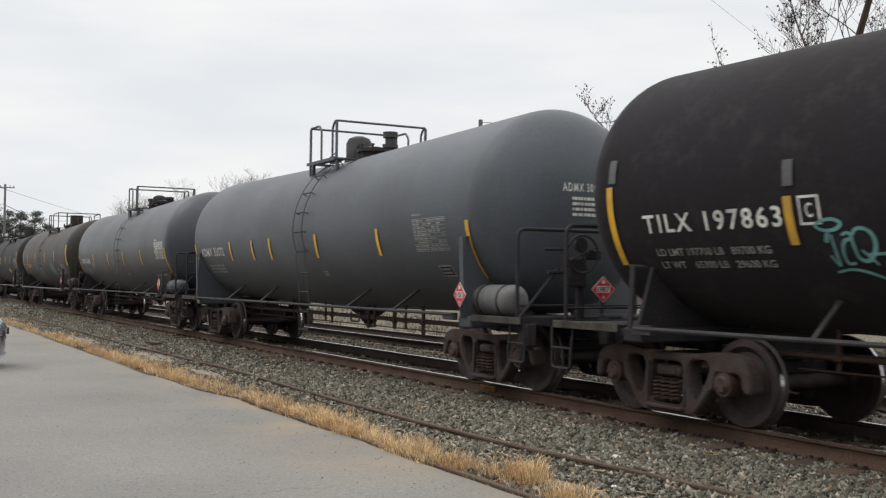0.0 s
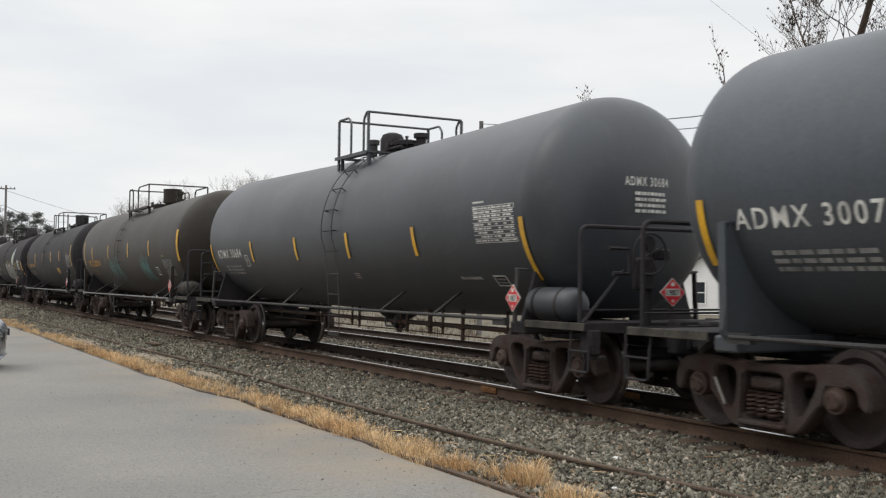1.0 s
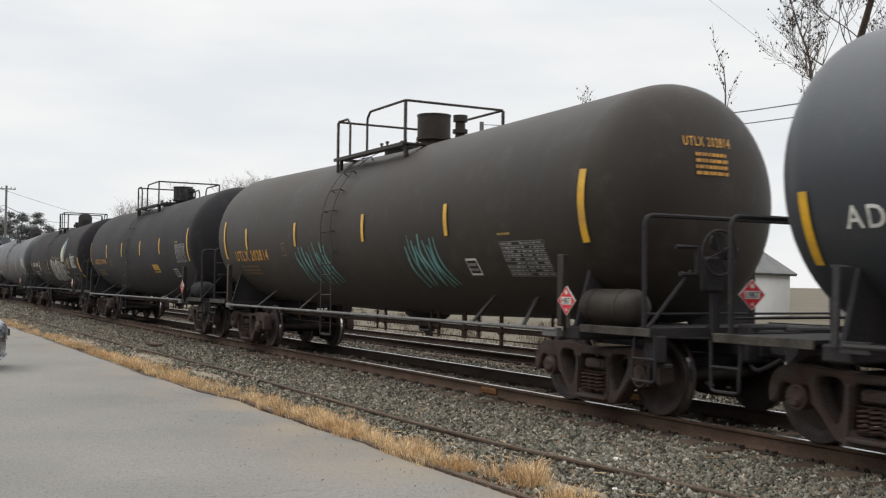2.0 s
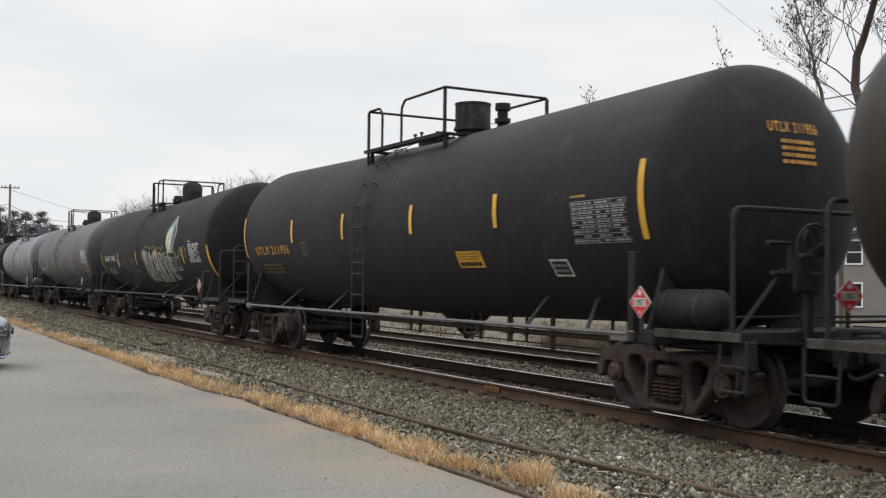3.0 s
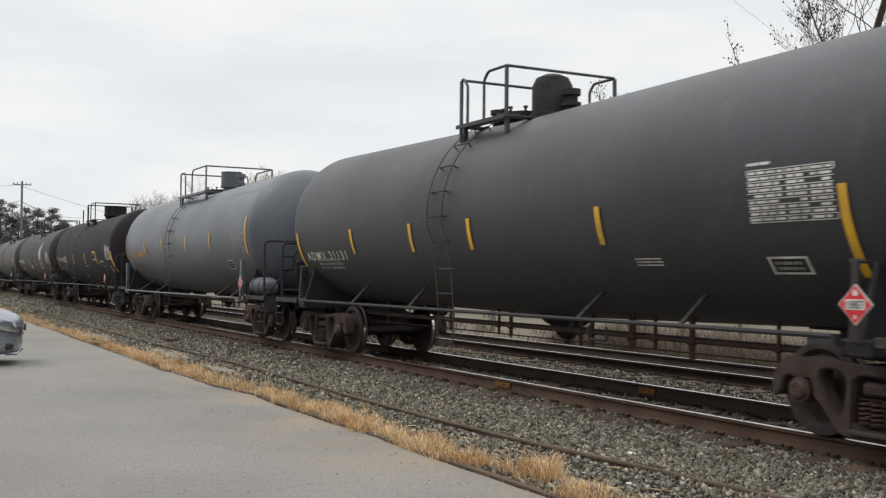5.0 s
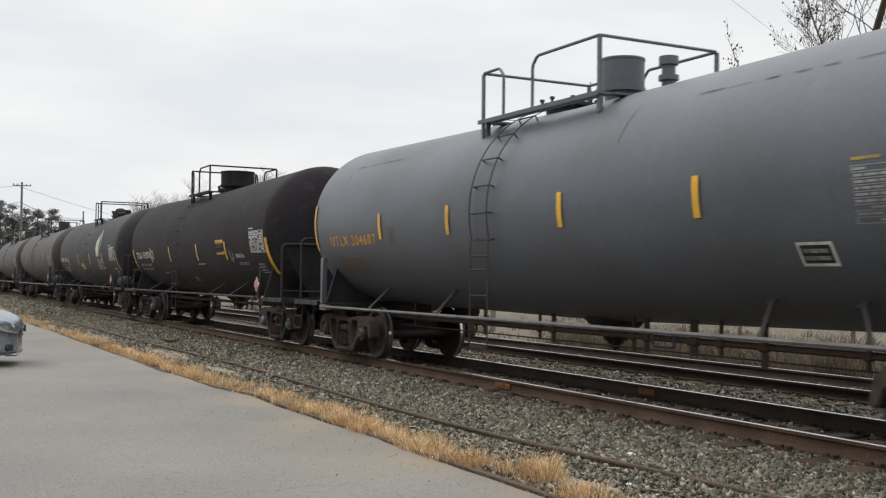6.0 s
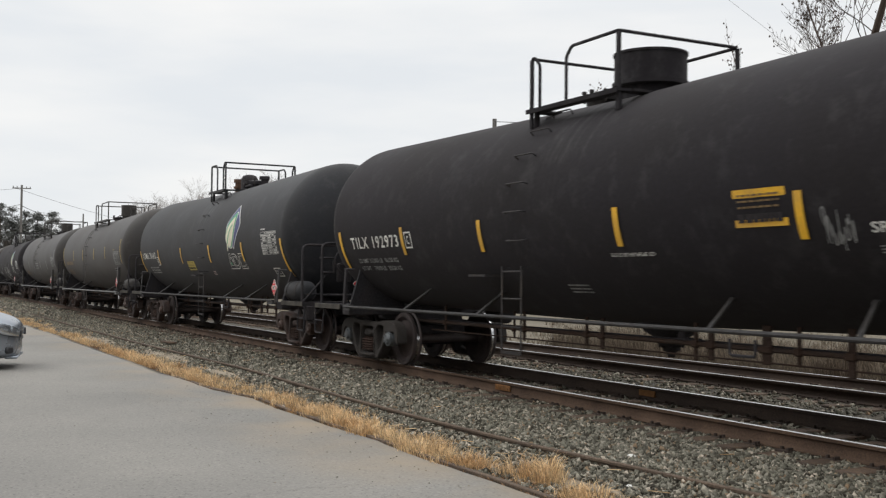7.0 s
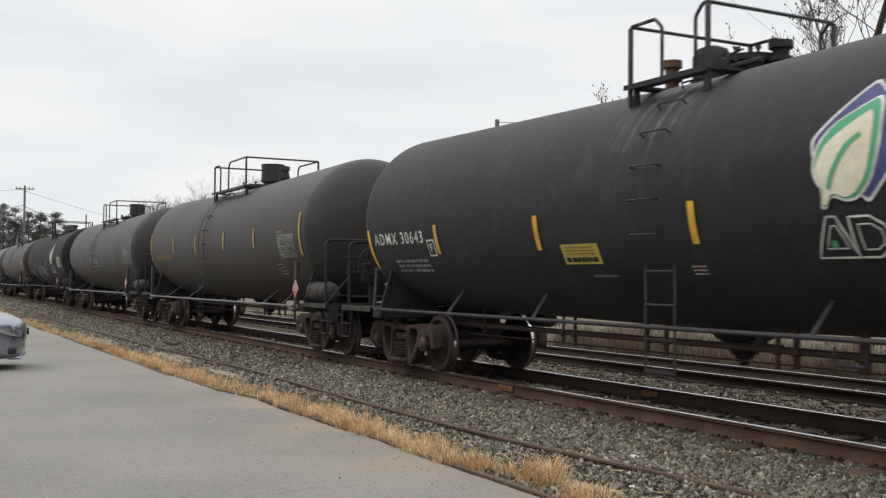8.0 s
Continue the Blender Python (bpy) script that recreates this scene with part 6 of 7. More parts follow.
for k, (x, y, h, w) in enumerate(((-320, 15.5, 22.5, 3.4), (-318, 19.0, 22.6, 3.0), (-322, 22.4, 21.8, 3.2), (-318, 25.6, 20.6, 3.0), (-321, 29.1, 21.0, 3.1), (-318, 32.6, 21.0, 2.9), (-320, 36.4, 17.0, 3.0),
                                  (-325, 17.5, 18.5, 3.6), (-326, 24.5, 17.5, 3.6), (-327, 31, 17.0, 3.6), (-322, 40.5, 15.5, 3.0), (-322, 45, 14.5, 3.0))):
    pine((x, y, -0.5), h, w, 30 + k)


def utility_pole(base, height, r, arm, label):
    t = tagged(empty("utility_pole", pose(*base)), label, "utility pole")
    bm = bm_new()
    cyl(bm, (0, 0, 0), (0, 0, height), r, r * 0.75, 10)
    part("pole", bm, M_POLE, t)
    if arm:
        bm = bm_new()
        box(bm, (0, 0, height - 0.5), (0.14, arm, 0.14))
        for y in (-0.45, -0.25, 0.25, 0.45):
            cyl(bm, (0, y * arm, height - 0.43), (0, y * arm, height - 0.2), 0.06, seg=8)
        part("crossarm", bm, M_POLE, t)
    return t


def wire(a, b, sag, r, label):
    bm = bm_new()
    A, B = Vector(a), Vector(b)
    tube(bm, [A + (B - A) * i / 12 - Vector((0, 0, sag * 4 * (i / 12) * (1 - i / 12))) for i in range(13)], r, 4)
    tagged(part("overhead_wire", bm, M_WIRE), label, "wire")


utility_pole((-166, 8.9, -0.5), 15.6, 0.2, 2.6, "tall wooden utility pole with a crossarm beyond the tracks")
utility_pole((-245, 30, -0.5), 16.2, 0.2, 0, "thin distant pole beyond the train")
utility_pole((-33.7, 12.0, -0.5), 8.1, 0.11, 0, "short wooden utility pole behind the train")
wire((-166, 8.0, 14.6), (-330, 72, 16.5), 1.0, 0.03, "power line running from the tall pole")
wire((-166, 8.9, 12.0), (-245, 30, 14.0), 0.8, 0.05, "cable running from the tall pole")
wire((-166, 8.9, 14.6), (-330, -12, 28), 1.5, 0.03, "power line leaving the tall pole")
wire((-166, 8.9, 12.2), (-330, -8, 20), 1.5, 0.04, "cable leaving the tall pole")
wire((-33.7, 12, 7.5), (-6, 12, 6.4), 0.85, 0.018, "overhead wire beside the street trees")
wire((-33.7, 12, 7.15), (-6, 12, 6.0), 0.80, 0.016, "overhead wire beside the street trees")
wire((-30.0, 12, 16.15), (-12.0, 12, 1.97), 0.05, 0.0045, "thin service wire above the trees")

M_SIDING = material("grey_house_siding", (0.19, 0.18, 0.175), 0.8, 0, 0.06, 0.5, 8, 0.05, (0.23, 0.21, 0.205), (0.3, 0.3, 12))
M_ROOF = material("grey_roof_shingle", (0.13, 0.13, 0.125), 0.9, 0, 0.2, 0.6, 8, 0.1, random_tone=0.2)
M_PANE = material("dark_window_glass", (0.03, 0.035, 0.04), 0.08, 0, 0.1, 1, 8, 0)
M_TRIM = material("white_painted_trim", (0.75, 0.74, 0.72), 0.6, 0, 0.05, 1, 20, 0.02)
M_BROWNWALL = material("brown_shed_wall", (0.16, 0.12, 0.10), 0.85, 0, 0.15, 0.7, 9, 0.1)


def house(base, turn, w, d, h, roof_h, cols, rows, wall_mat, label, win=(0.9, 1.4)):
    t = tagged(empty("house", pose(*base, 0, 0, turn)), label, "house")
    bm = bm_new()
    box(bm, (0, 0, h / 2), (w, d, h))
    slab(bm, [(-w / 2, h), (w / 2, h), (0, h + roof_h)], -d / 2 + 0.01, d / 2 - 0.01) if roof_h > 1 else None
    part("wall", bm, wall_mat, t, smooth=False)
    bm = bm_new()
    if roof_h > 1:
        L = math.hypot(w / 2 + 0.4, roof_h)
        for s in (-1, 1):
            box(bm, (s * (w / 4 + 0.1), 0, h + roof_h / 2 - 0.02), (L + 0.2, d + 0.8, 0.18), Matrix.Rotation(s * math.atan2(roof_h, w / 2), 3, "Y"))
    else:
        box(bm, (0, 0, h + 0.15), (w + 0.5, d + 0.5, 0.3))
    part("roof", bm, M_ROOF, t, smooth=False)
    for r in range(rows):
        for c in range(cols):
            x = -w / 2 + w * (c + 0.5) / cols
            z = 1.5 + r * 2.7
            for y, flip in ((-d / 2, 0),):
                f = bm_new()
                for dx in (-1, 1):
                    box(f, (dx * (win[0] / 2 + 0.05), 0, 0), (0.1, 0.1, win[1] + 0.2))
                for dz in (-1, 1):
                    box(f, (0, 0, dz * (win[1] / 2 + 0.05)), (win[0], 0.1, 0.1))
                box(f, (0, 0.01, 0), (win[0], 0.05, 0.06))
                o = part("window", f, M_TRIM, t, smooth=False)
                o.location = (x, y - 0.02, z)
                g = bm_new()
                box(g, (0, 0.02, 0), (win[0], 0.03, win[1]))
                part("pane", g, M_PANE, o, smooth=False)
    return t


# unseen block added behind the camera to screen low sky off the tank sides
skylight_block = tagged(empty("building", pose(-10, -38, -0.5)), "unseen plain brown block added to cut low skylight on the street side", "building")
bm = bm_new()
box(bm, (0, 0, 4.2), (90, 12, 8.4))
part("wall", bm, M_BROWNWALL, skylight_block, smooth=False)
bm = bm_new()
box(bm, (0, 0, 8.5), (90.6, 12.6, 0.3))
part("roof", bm, M_ROOF, skylight_block, smooth=False)
house((-43.5, 52.0, -0.5), 25, 11, 9, 4.6, 3.0, 4, 2, M_SIDING, "grey two-storey house with dark windows and a grey roof")
house((-84, 56.0, -0.5), 35, 12, 9, 5.0, 3.2, 4, 2, M_BROWNWALL, "brown house with a grey gabled roof behind the tracks")
house((-118, 48.0, -0.5), 40, 16, 9, 3.2, 0.3, 7, 1, M_BROWNWALL, "long low brown building with a row of white-framed windows")
house((-53, 44.0, -0.5), 20, 5, 6, 3.0, 1.6, 2, 1, M_TRIM, "small white house with a gabled roof")
house((-290, 34.0, -0.5), 60, 16, 12, 9.0, 0.4, 4, 2, M_BROWNWALL, "distant flat-roofed brown building among evergreens")


# ---------------------------------------------------------------- parked sedan
M_CARPAINT = material("silver_blue_car_paint", (0.25, 0.27, 0.30), 0.28, 0.5, 0.03, 2, 200, 0.0)
M_TYRE = material("black_tyre_rubber", (0.02, 0.02, 0.02), 0.85, 0, 0.2, 8, 60, 0.1)
M_CARGLASS = material("tinted_car_glass", (0.03, 0.035, 0.04), 0.05, 0, 0.05, 1, 10, 0)
M_LAMP = material("clear_headlamp_lens", (0.50, 0.53, 0.56), 0.15, 0.85, 0.05, 8, 60, 0.05)
M_PLASTIC = material("black_car_plastic", (0.02, 0.02, 0.022), 0.5, 0, 0.1, 8, 60, 0.05)
M_RIM = material("alloy_wheel", (0.5, 0.5, 0.52), 0.35, 0.9, 0.05, 4, 60, 0.0)


def sedan(m):
    car = tagged(empty("parked_car", m), "silver-blue parked sedan with clear headlamps", "car")
    # stations from the nose (x = 0) backwards: half width, sill height, belt height, roof height and half width
    st = [(0.0, 0.55, 0.34, 0.66, 0.72, 0.45), (-0.06, 0.68, 0.22, 0.74, 0.82, 0.58), (-0.20, 0.80, 0.20, 0.80, 0.91, 0.66), (-0.5, 0.87, 0.19, 0.88, 1.00, 0.72), (-0.95, 0.89, 0.20, 0.94, 1.06, 0.74),
          (-1.3, 0.90, 0.20, 0.96, 1.09, 0.74), (-1.75, 0.90, 0.20, 0.96, 1.25, 0.68), (-2.2, 0.90, 0.20, 0.97, 1.43, 0.60), (-2.9, 0.90, 0.20, 0.98, 1.46, 0.60), (-3.5, 0.90, 0.20, 0.99, 1.38, 0.60),
          (-4.0, 0.89, 0.21, 1.0, 1.12, 0.68), (-4.4, 0.85, 0.24, 0.98, 1.04, 0.70), (-4.6, 0.74, 0.34, 0.90, 0.92, 0.60)]
    bm = bm_new()
    prev = None
    for x, w, z0, zb, zr, wr in st:
        half = [(0.0, z0), (w * 0.8, z0), (w * 0.97, z0 + 0.06), (w, z0 + (zb - z0) * 0.45), (w * 0.985, zb - 0.05), (w * 0.95, zb), (wr * 1.02, zr - 0.05), (wr * 0.9, zr), (wr * 0.45, zr + 0.025), (0.0, zr + 0.035)]
        loop = half + [(-y, z) for y, z in reversed(half[1:-1])]
        ring = [bm.verts.new((x - (0.12 * (abs(y) / 0.9) ** 2 if x > -1 else 0), y, z)) for y, z in loop]
        if prev:
            for k in range(len(ring)):
                bm.faces.new((prev[k], prev[(k + 1) % len(ring)], ring[(k + 1) % len(ring)], ring[k]))
        else:
            bm.faces.new(ring)
        prev = ring
    bm.faces.new(prev[::-1])
    bmesh.ops.recalc_face_normals(bm, faces=bm.faces)
    body = part("body", bm, M_CARPAINT, car)
    for p in body.data.polygons:
        p.use_smooth = True
    soft_ = body.modifiers.new("smooth", "SUBSURF")
    soft_.levels = soft_.render_levels = 2
    bm = bm_new()
    slab(bm, [(-1.42, 1.02), (-2.12, 1.385), (-3.45, 1.36), (-3.95, 1.06)], -0.76, 0.76)
    for v in bm.verts:
        if v.co.z > 1.2:
            v.co.y *= 0.83
    part("side_windows", bm, M_CARGLASS, car)
    for s in (-1, 1):
        bm = bm_new()
        path = [(-0.045, 0.50, 0.60, 0.68), (-0.125, 0.695, 0.615, 0.745), (-0.21, 0.765, 0.63, 0.775), (-0.30, 0.815, 0.65, 0.81), (-0.42, 0.855, 0.70, 0.845), (-0.56, 0.885, 0.80, 0.865)]
        prev = None
        for x, y, z0, z1 in path:
            z0, z1 = z0 - 0.01, z1 + 0.03
            q = [bm.verts.new((x + 0.008, s * (y + 0.008), z0)), bm.verts.new((x + 0.016, s * (y + 0.022), (z0 + z1) / 2)), bm.verts.new((x + 0.002, s * (y + 0.004), z1))]
            if prev:
                for k in range(2):
                    bm.faces.new((prev[k], q[k], q[k + 1], prev[k + 1]))
            prev = q
        bmesh.ops.recalc_face_normals(bm, faces=bm.faces)
        for v in bm.verts:
            v.co.x += 0.012
            v.co.y += s * 0.012
        lamp = part("headlamp", bm, M_LAMP, car, "clear wraparound headlamp")
        bm = bm_new()
        for x, y, z0, z1 in path[::len(path) - 1]:
            box(bm, (x + 0.03, s * (y + 0.03), (z0 + z1) / 2), (0.03, 0.03, z1 - z0 + 0.05), bevel=0.008)
        tube(bm, [(x + 0.028, s * (y + 0.028), z0 - 0.015) for x, y, z0, z1 in path], 0.010, 5)
        part("lamp_bezel", bm, M_PLASTIC, lamp)
        bm = bm_new()
        box(bm, (-0.20, s * 0.69, 0.36), (0.13, 0.14, 0.12), Matrix.Rotation(s * 0.9, 3, "Z"), bevel=0.02)
        part("fog_lamp_recess", bm, M_PLASTIC, car)
        for x in (-0.92, -3.62):
            bm = bm_new()
            turned(bm, [(-0.1, 0.20), (-0.1, 0.29), (-0.08, 0.315), (0.08, 0.315), (0.1, 0.29), (0.1, 0.20)], axis="y", seg=28)
            w = part("wheel", bm, M_TYRE, car, "black tyre on an alloy rim")
            w.location = (x, s * 0.82, 0.315)
            bm = bm_new()
            turned(bm, [(-0.09, 0.0), (-0.09, 0.06), (-0.06, 0.08), (-0.06, 0.19), (-0.10, 0.21), (0.10, 0.21), (0.09, 0.0)], axis="y", seg=24)
            part("rim", bm, M_RIM, w)
    bm = bm_new()
    for k in range(5):
        box(bm, (-0.045 - 0.006 * k, 0, 0.53 + 0.036 * k), (0.03, 0.80, 0.018))
    box(bm, (-0.075, 0, 0.60), (0.05, 0.82, 0.18), bevel=0.01)
    part("grille", bm, M_PLASTIC, car, "black slatted grille")
    bm = bm_new()
    box(bm, (-0.16, 0, 0.225), (0.22, 1.30, 0.05), bevel=0.02)
    part("lower_lip", bm, M_CARPAINT, car)


sedan(pose(-21.82, -5.72, -0.285, 0, 0, 80) @ Matrix.Scale(1.07, 4))


# ---------------------------------------------------------------- the train
P_BLACK = tank_paint("faded_black_tank_paint", (0.0207, 0.0187, 0.0211), (0.0202, 0.0181, 0.0181), 0.58, spill=0.25, spill_at=-0.05, gloss=0.05)
P_BLACK2 = tank_paint("dusty_black_tank_paint", (0.0226, 0.0209, 0.0232), (0.0195, 0.0183, 0.0192), 0.56, spill=0.3, spill_at=0.45, gloss=0.10)
P_BLACK3 = tank_paint("grey_black_tank_paint", (0.0174, 0.0180, 0.0210), (0.0277, 0.0265, 0.0260), 0.52, spill=1.0, spill_at=0.3, gloss=0.2)
P_BROWN = tank_paint("brown_black_tank_paint", (0.0218, 0.0172, 0.0134), (0.0353, 0.0260, 0.0185), 0.45)
P_GREYBROWN = tank_paint("grey_brown_tank_paint", (0.0302, 0.0277, 0.0260), (0.0462, 0.0395, 0.0344), 0.45, spill=0.3, spill_at=-0.5)
P_GREY = tank_paint("blue_grey_tank_paint", (0.0622, 0.0714, 0.0832), (0.0487, 0.0521, 0.0554), 0.38, gloss=0.36, spill=0.2, spill_at=0.7)
P_GREYB = tank_paint("dark_blue_grey_tank_paint", (0.0282, 0.0332, 0.0412), (0.0269, 0.0294, 0.0328), 0.36, gloss=0.60, spill=0.15, spill_at=0.7)
P_DARKGREY = tank_paint("charcoal_tank_paint", (0.0386, 0.0403, 0.0454), (0.0319, 0.0311, 0.0319), 0.40, gloss=0.36)
P_LIGHT = tank_paint("light_blue_grey_tank_paint", (0.0766, 0.0872, 0.1043), (0.0571, 0.0596, 0.0638), 0.34, gloss=0.55)
M_TEAL = material("teal_spray_paint", (0.16, 0.36, 0.34), 0.6, 0, 0.15, 3, 20, 0.0, (0.08, 0.2, 0.19))
M_SPRAYGREY = material("grey_spray_paint", (0.34, 0.335, 0.315), 0.6, 0, 0.22, 5, 24, 0.0, (0.17, 0.165, 0.155), amount=0.6)
M_SPRAYGREEN = material("faded_yellow_green_spray", (0.13, 0.125, 0.06), 0.6, 0, 0.2, 3, 20, 0.0, (0.05, 0.05, 0.03))
M_SEAM = material("dark_seam_stain", (0.045, 0.046, 0.05), 0.7, 0, 0.3, 6, 40, 0.0, (0.07, 0.075, 0.085))
M_SPRAYLIME = material("yellow_green_spray", (0.26, 0.26, 0.085), 0.6, 0, 0.2, 6, 40, 0.0, (0.10, 0.105, 0.05))
M_BLUE = material("dark_blue_logo_paint", (0.035, 0.04, 0.15), 0.5, 0, 0.06, 3, 20, 0.0)
M_CREAM = material("cream_logo_paint", (0.70, 0.66, 0.50), 0.55, 0, 0.08, 3, 20, 0.0, (0.55, 0.5, 0.36))
M_GREEN = material("green_logo_paint", (0.06, 0.33, 0.16), 0.55, 0, 0.06, 3, 20, 0.0)
M_ADHESIVE = material("weathered_sticker", (0.55, 0.5, 0.47), 0.6, 0, 0.2, 20, 60, 0.0, (0.45, 0.2, 0.17))


def poly_decal(name, outline, mat, parent, label="", off=0.008):
    """A filled shape (u, z) wrapped on the shell."""
    bm = bm_new()
    f = bm.faces.new([bm.verts.new((u, 0, z)) for u, z in outline])
    bmesh.ops.triangulate(bm, faces=[f])
    for _ in range(3):
        long = [e for e in bm.edges if e.calc_length() > 0.14]
        if long:
            bmesh.ops.subdivide_edges(bm, edges=long, cuts=1)
            bmesh.ops.triangulate(bm, faces=bm.faces)
    for v in bm.verts:
        v.co = Vector(on_tank(v.co.x, angle_of(v.co.z), off))
    return part(name, bm, mat, parent, label)


def rounded(outline, cut=0.25, passes=2):
    """Corners of a closed outline cut back into soft curves."""
    for _ in range(passes):
        out = []
        for (a, b), (c, e) in zip(outline, outline[1:] + outline[:1]):
            out += [(a + (c - a) * cut, b + (e - b) * cut), (a + (c - a) * (1 - cut), b + (e - b) * (1 - cut))]
        outline = out
    return outline


def hoop_decal(name, outline, width, mat, parent, label="", off=0.012):
    """A closed painted outline (u, z) on the shell."""
    pts = []
    for (a, b), (c, e) in zip(outline, outline[1:] + outline[:1]):
        pts += [(a + (c - a) * k / 4, b + (e - b) * k / 4) for k in range(4)]
    n = len(pts)
    V, F = [], []
    for i, (u, z) in enumerate(pts):
        (u0, z0), (u1, z1) = pts[i - 1], pts[(i + 1) % n]
        d = math.hypot(u1 - u0, z1 - z0) or 1
        nx, nz = -(z1 - z0) / d * width / 2, (u1 - u0) / d * width / 2
        V += [on_tank(u + nx, angle_of(z + nz), off), on_tank(u - nx, angle_of(z - nz), off)]
        k = (i + 1) % n
        F.append((2 * i, 2 * i + 1, 2 * k + 1, 2 * k))
    ob = raw(name, V, F, mat, parent)
    if label:
        ob["label"] = label
    return ob


def leaf_logo(car, u, letters=True, solid=False):
    d = lambda pts: [(u + a, b) for a, b in pts]
    edge = [(0.0, 2.72), (0.03, 2.84), (0.53, 3.24), (0.62, 3.27), (0.67, 3.22), (1.13, 2.84), (1.15, 2.73), (0.70, 2.22), (0.64, 2.18), (0.52, 2.30), (0.14, 2.40)]
    edge = rounded(edge)
    logo = poly_decal("leaf_logo", d(edge), M_WHITE, car, "painted leaf on a dark blue diamond, white edged", 0.008)
    cx, cz = 0.58, 2.73
    poly_decal("blue_field", d([(cx + (a - cx) * 0.93, cz + (b - cz) * 0.93) for a, b in edge]), M_BLUE, logo, "", 0.012)
    leaf = rounded([(0.72, 3.10), (0.54, 3.03), (0.26, 2.90), (0.12, 2.75), (0.07, 2.54), (0.12, 2.40), (0.19, 2.34), (0.15, 2.19), (0.22, 2.18), (0.27, 2.29), (0.42, 2.23), (0.55, 2.25), (0.69, 2.40), (0.76, 2.70)], 0.2)
    poly_decal("leaf_edge", d([(0.42 + (a - 0.42) * 1.09, 2.66 + (b - 2.66) * 1.06) for a, b in leaf]), M_WHITE, logo, "", 0.016)
    poly_decal("leaf_rim", d(leaf), M_GREEN, logo, "green leaf border", 0.020)
    inner = rounded([(0.67, 3.00), (0.52, 2.93), (0.29, 2.80), (0.17, 2.70), (0.085, 2.53), (0.13, 2.40), (0.19, 2.33), (0.16, 2.20), (0.215, 2.19), (0.265, 2.30), (0.43, 2.24), (0.54, 2.29), (0.645, 2.43), (0.69, 2.68)], 0.2)
    poly_decal("leaf", d(inner), M_CREAM, logo, "", 0.024)
    strokes("leaf_vein", [d([(0.57, 2.78), (0.43, 2.69), (0.31, 2.51), (0.24, 2.33)])], 0.06, M_GREEN, logo, "", 0.028, 0.25)
    if letters:
        # three plain outlined shapes below the leaf, each with an inner outline
        for quad, q in (([(-0.02, 1.73), (0.16, 2.09), (0.26, 2.09), (0.36, 1.90), (0.42, 1.73)], 0.55), ([(0.42, 1.73), (0.40, 2.08), (0.62, 2.08), (0.76, 2.00), (0.80, 1.90), (0.76, 1.80), (0.64, 1.73)], 0.62),
                        ([(0.86, 1.73), (0.90, 2.08), (1.06, 2.08), (1.28, 2.08), (1.32, 1.73), (1.10, 1.73)], 0.68)):
            shape = hoop_decal("outline_shape", d(quad), 0.02, M_WHITE, car, "large plain outlined shape", 0.009)
            cx, cz = sum(a for a, b in quad) / len(quad), sum(b for a, b in quad) / len(quad)
            hoop_decal("inner_outline", d([(cx + (a - cx) * q, cz + (b - cz) * q) for a, b in quad]), 0.014, M_WHITE, shape, "", 0.009)
        poly_decal("green_dot", d([(0.20 + 0.04 * math.cos(k * math.pi / 4), 1.85 + 0.04 * math.sin(k * math.pi / 4)) for k in range(8)]), M_GREEN, logo, "", 0.018)


def scrawl(seed, u0, u1, z0, z1, n, loops=4):
    rs = random.Random(seed)
    lines = []
    for k in range(n):
        a = u0 + (u1 - u0) * k / n
        w = (u1 - u0) / n * 1.1
        lines.append([(a + w * rs.random(), z0 + (z1 - z0) * rs.random()) for _ in range(loops)])
    return lines


def extra_0(car):
    for line, w in (([(-4.34, 2.02), (-4.26, 2.06), (-4.13, 2.07), (-4.05, 2.03), (-4.13, 1.98), (-4.26, 1.98), (-4.34, 2.02)], 0.035), ([(-4.21, 1.96), (-4.23, 1.92), (-4.25, 1.87)], 0.05),
                    ([(-4.18, 1.94), (-4.18, 1.80), (-4.19, 1.67), (-4.25, 1.76)], 0.03), ([(-4.07, 1.93), (-4.00, 1.95), (-3.97, 1.90), (-4.05, 1.88), (-4.10, 1.79), (-4.09, 1.69), (-4.01, 1.69)], 0.035),
                    ([(-3.97, 1.92), (-3.90, 1.98), (-3.80, 1.97), (-3.74, 1.90), (-3.76, 1.80), (-3.86, 1.71), (-3.95, 1.73), (-3.97, 1.83), (-3.97, 1.92)], 0.04), ([(-3.86, 1.76), (-3.60, 1.77), (-3.30, 1.80)], 0.03),
                    ([(-3.90, 1.80), (-3.84, 1.74), (-3.78, 1.67)], 0.03), ([(-4.25, 1.61), (-4.08, 1.635), (-3.92, 1.61), (-3.72, 1.55), (-3.40, 1.53)], 0.028), ([(-3.30, 1.70), (-3.25, 1.96), (-3.12, 1.97), (-3.16, 1.84), (-3.27, 1.82), (-3.02, 1.68)], 0.035)):
        strokes("graffiti", [line], w, M_TEAL, car, "teal spray-painted stroke", 0.011, 0.3)
    for u, z0, z1 in ((-7.14, 2.60, 2.86), (-4.58, 2.39, 2.63)):
        vs, fs = band(u - 0.06, u + 0.06, z0, z1)
        raw("old_stripe", vs, fs, M_DARKTAPE, car)["label"] = "old dark stripe patch"


M_DARKTAPE = material("grey_tape_patch", (0.085, 0.085, 0.085), 0.5, 0, 0.1, 4, 30, 0.0)


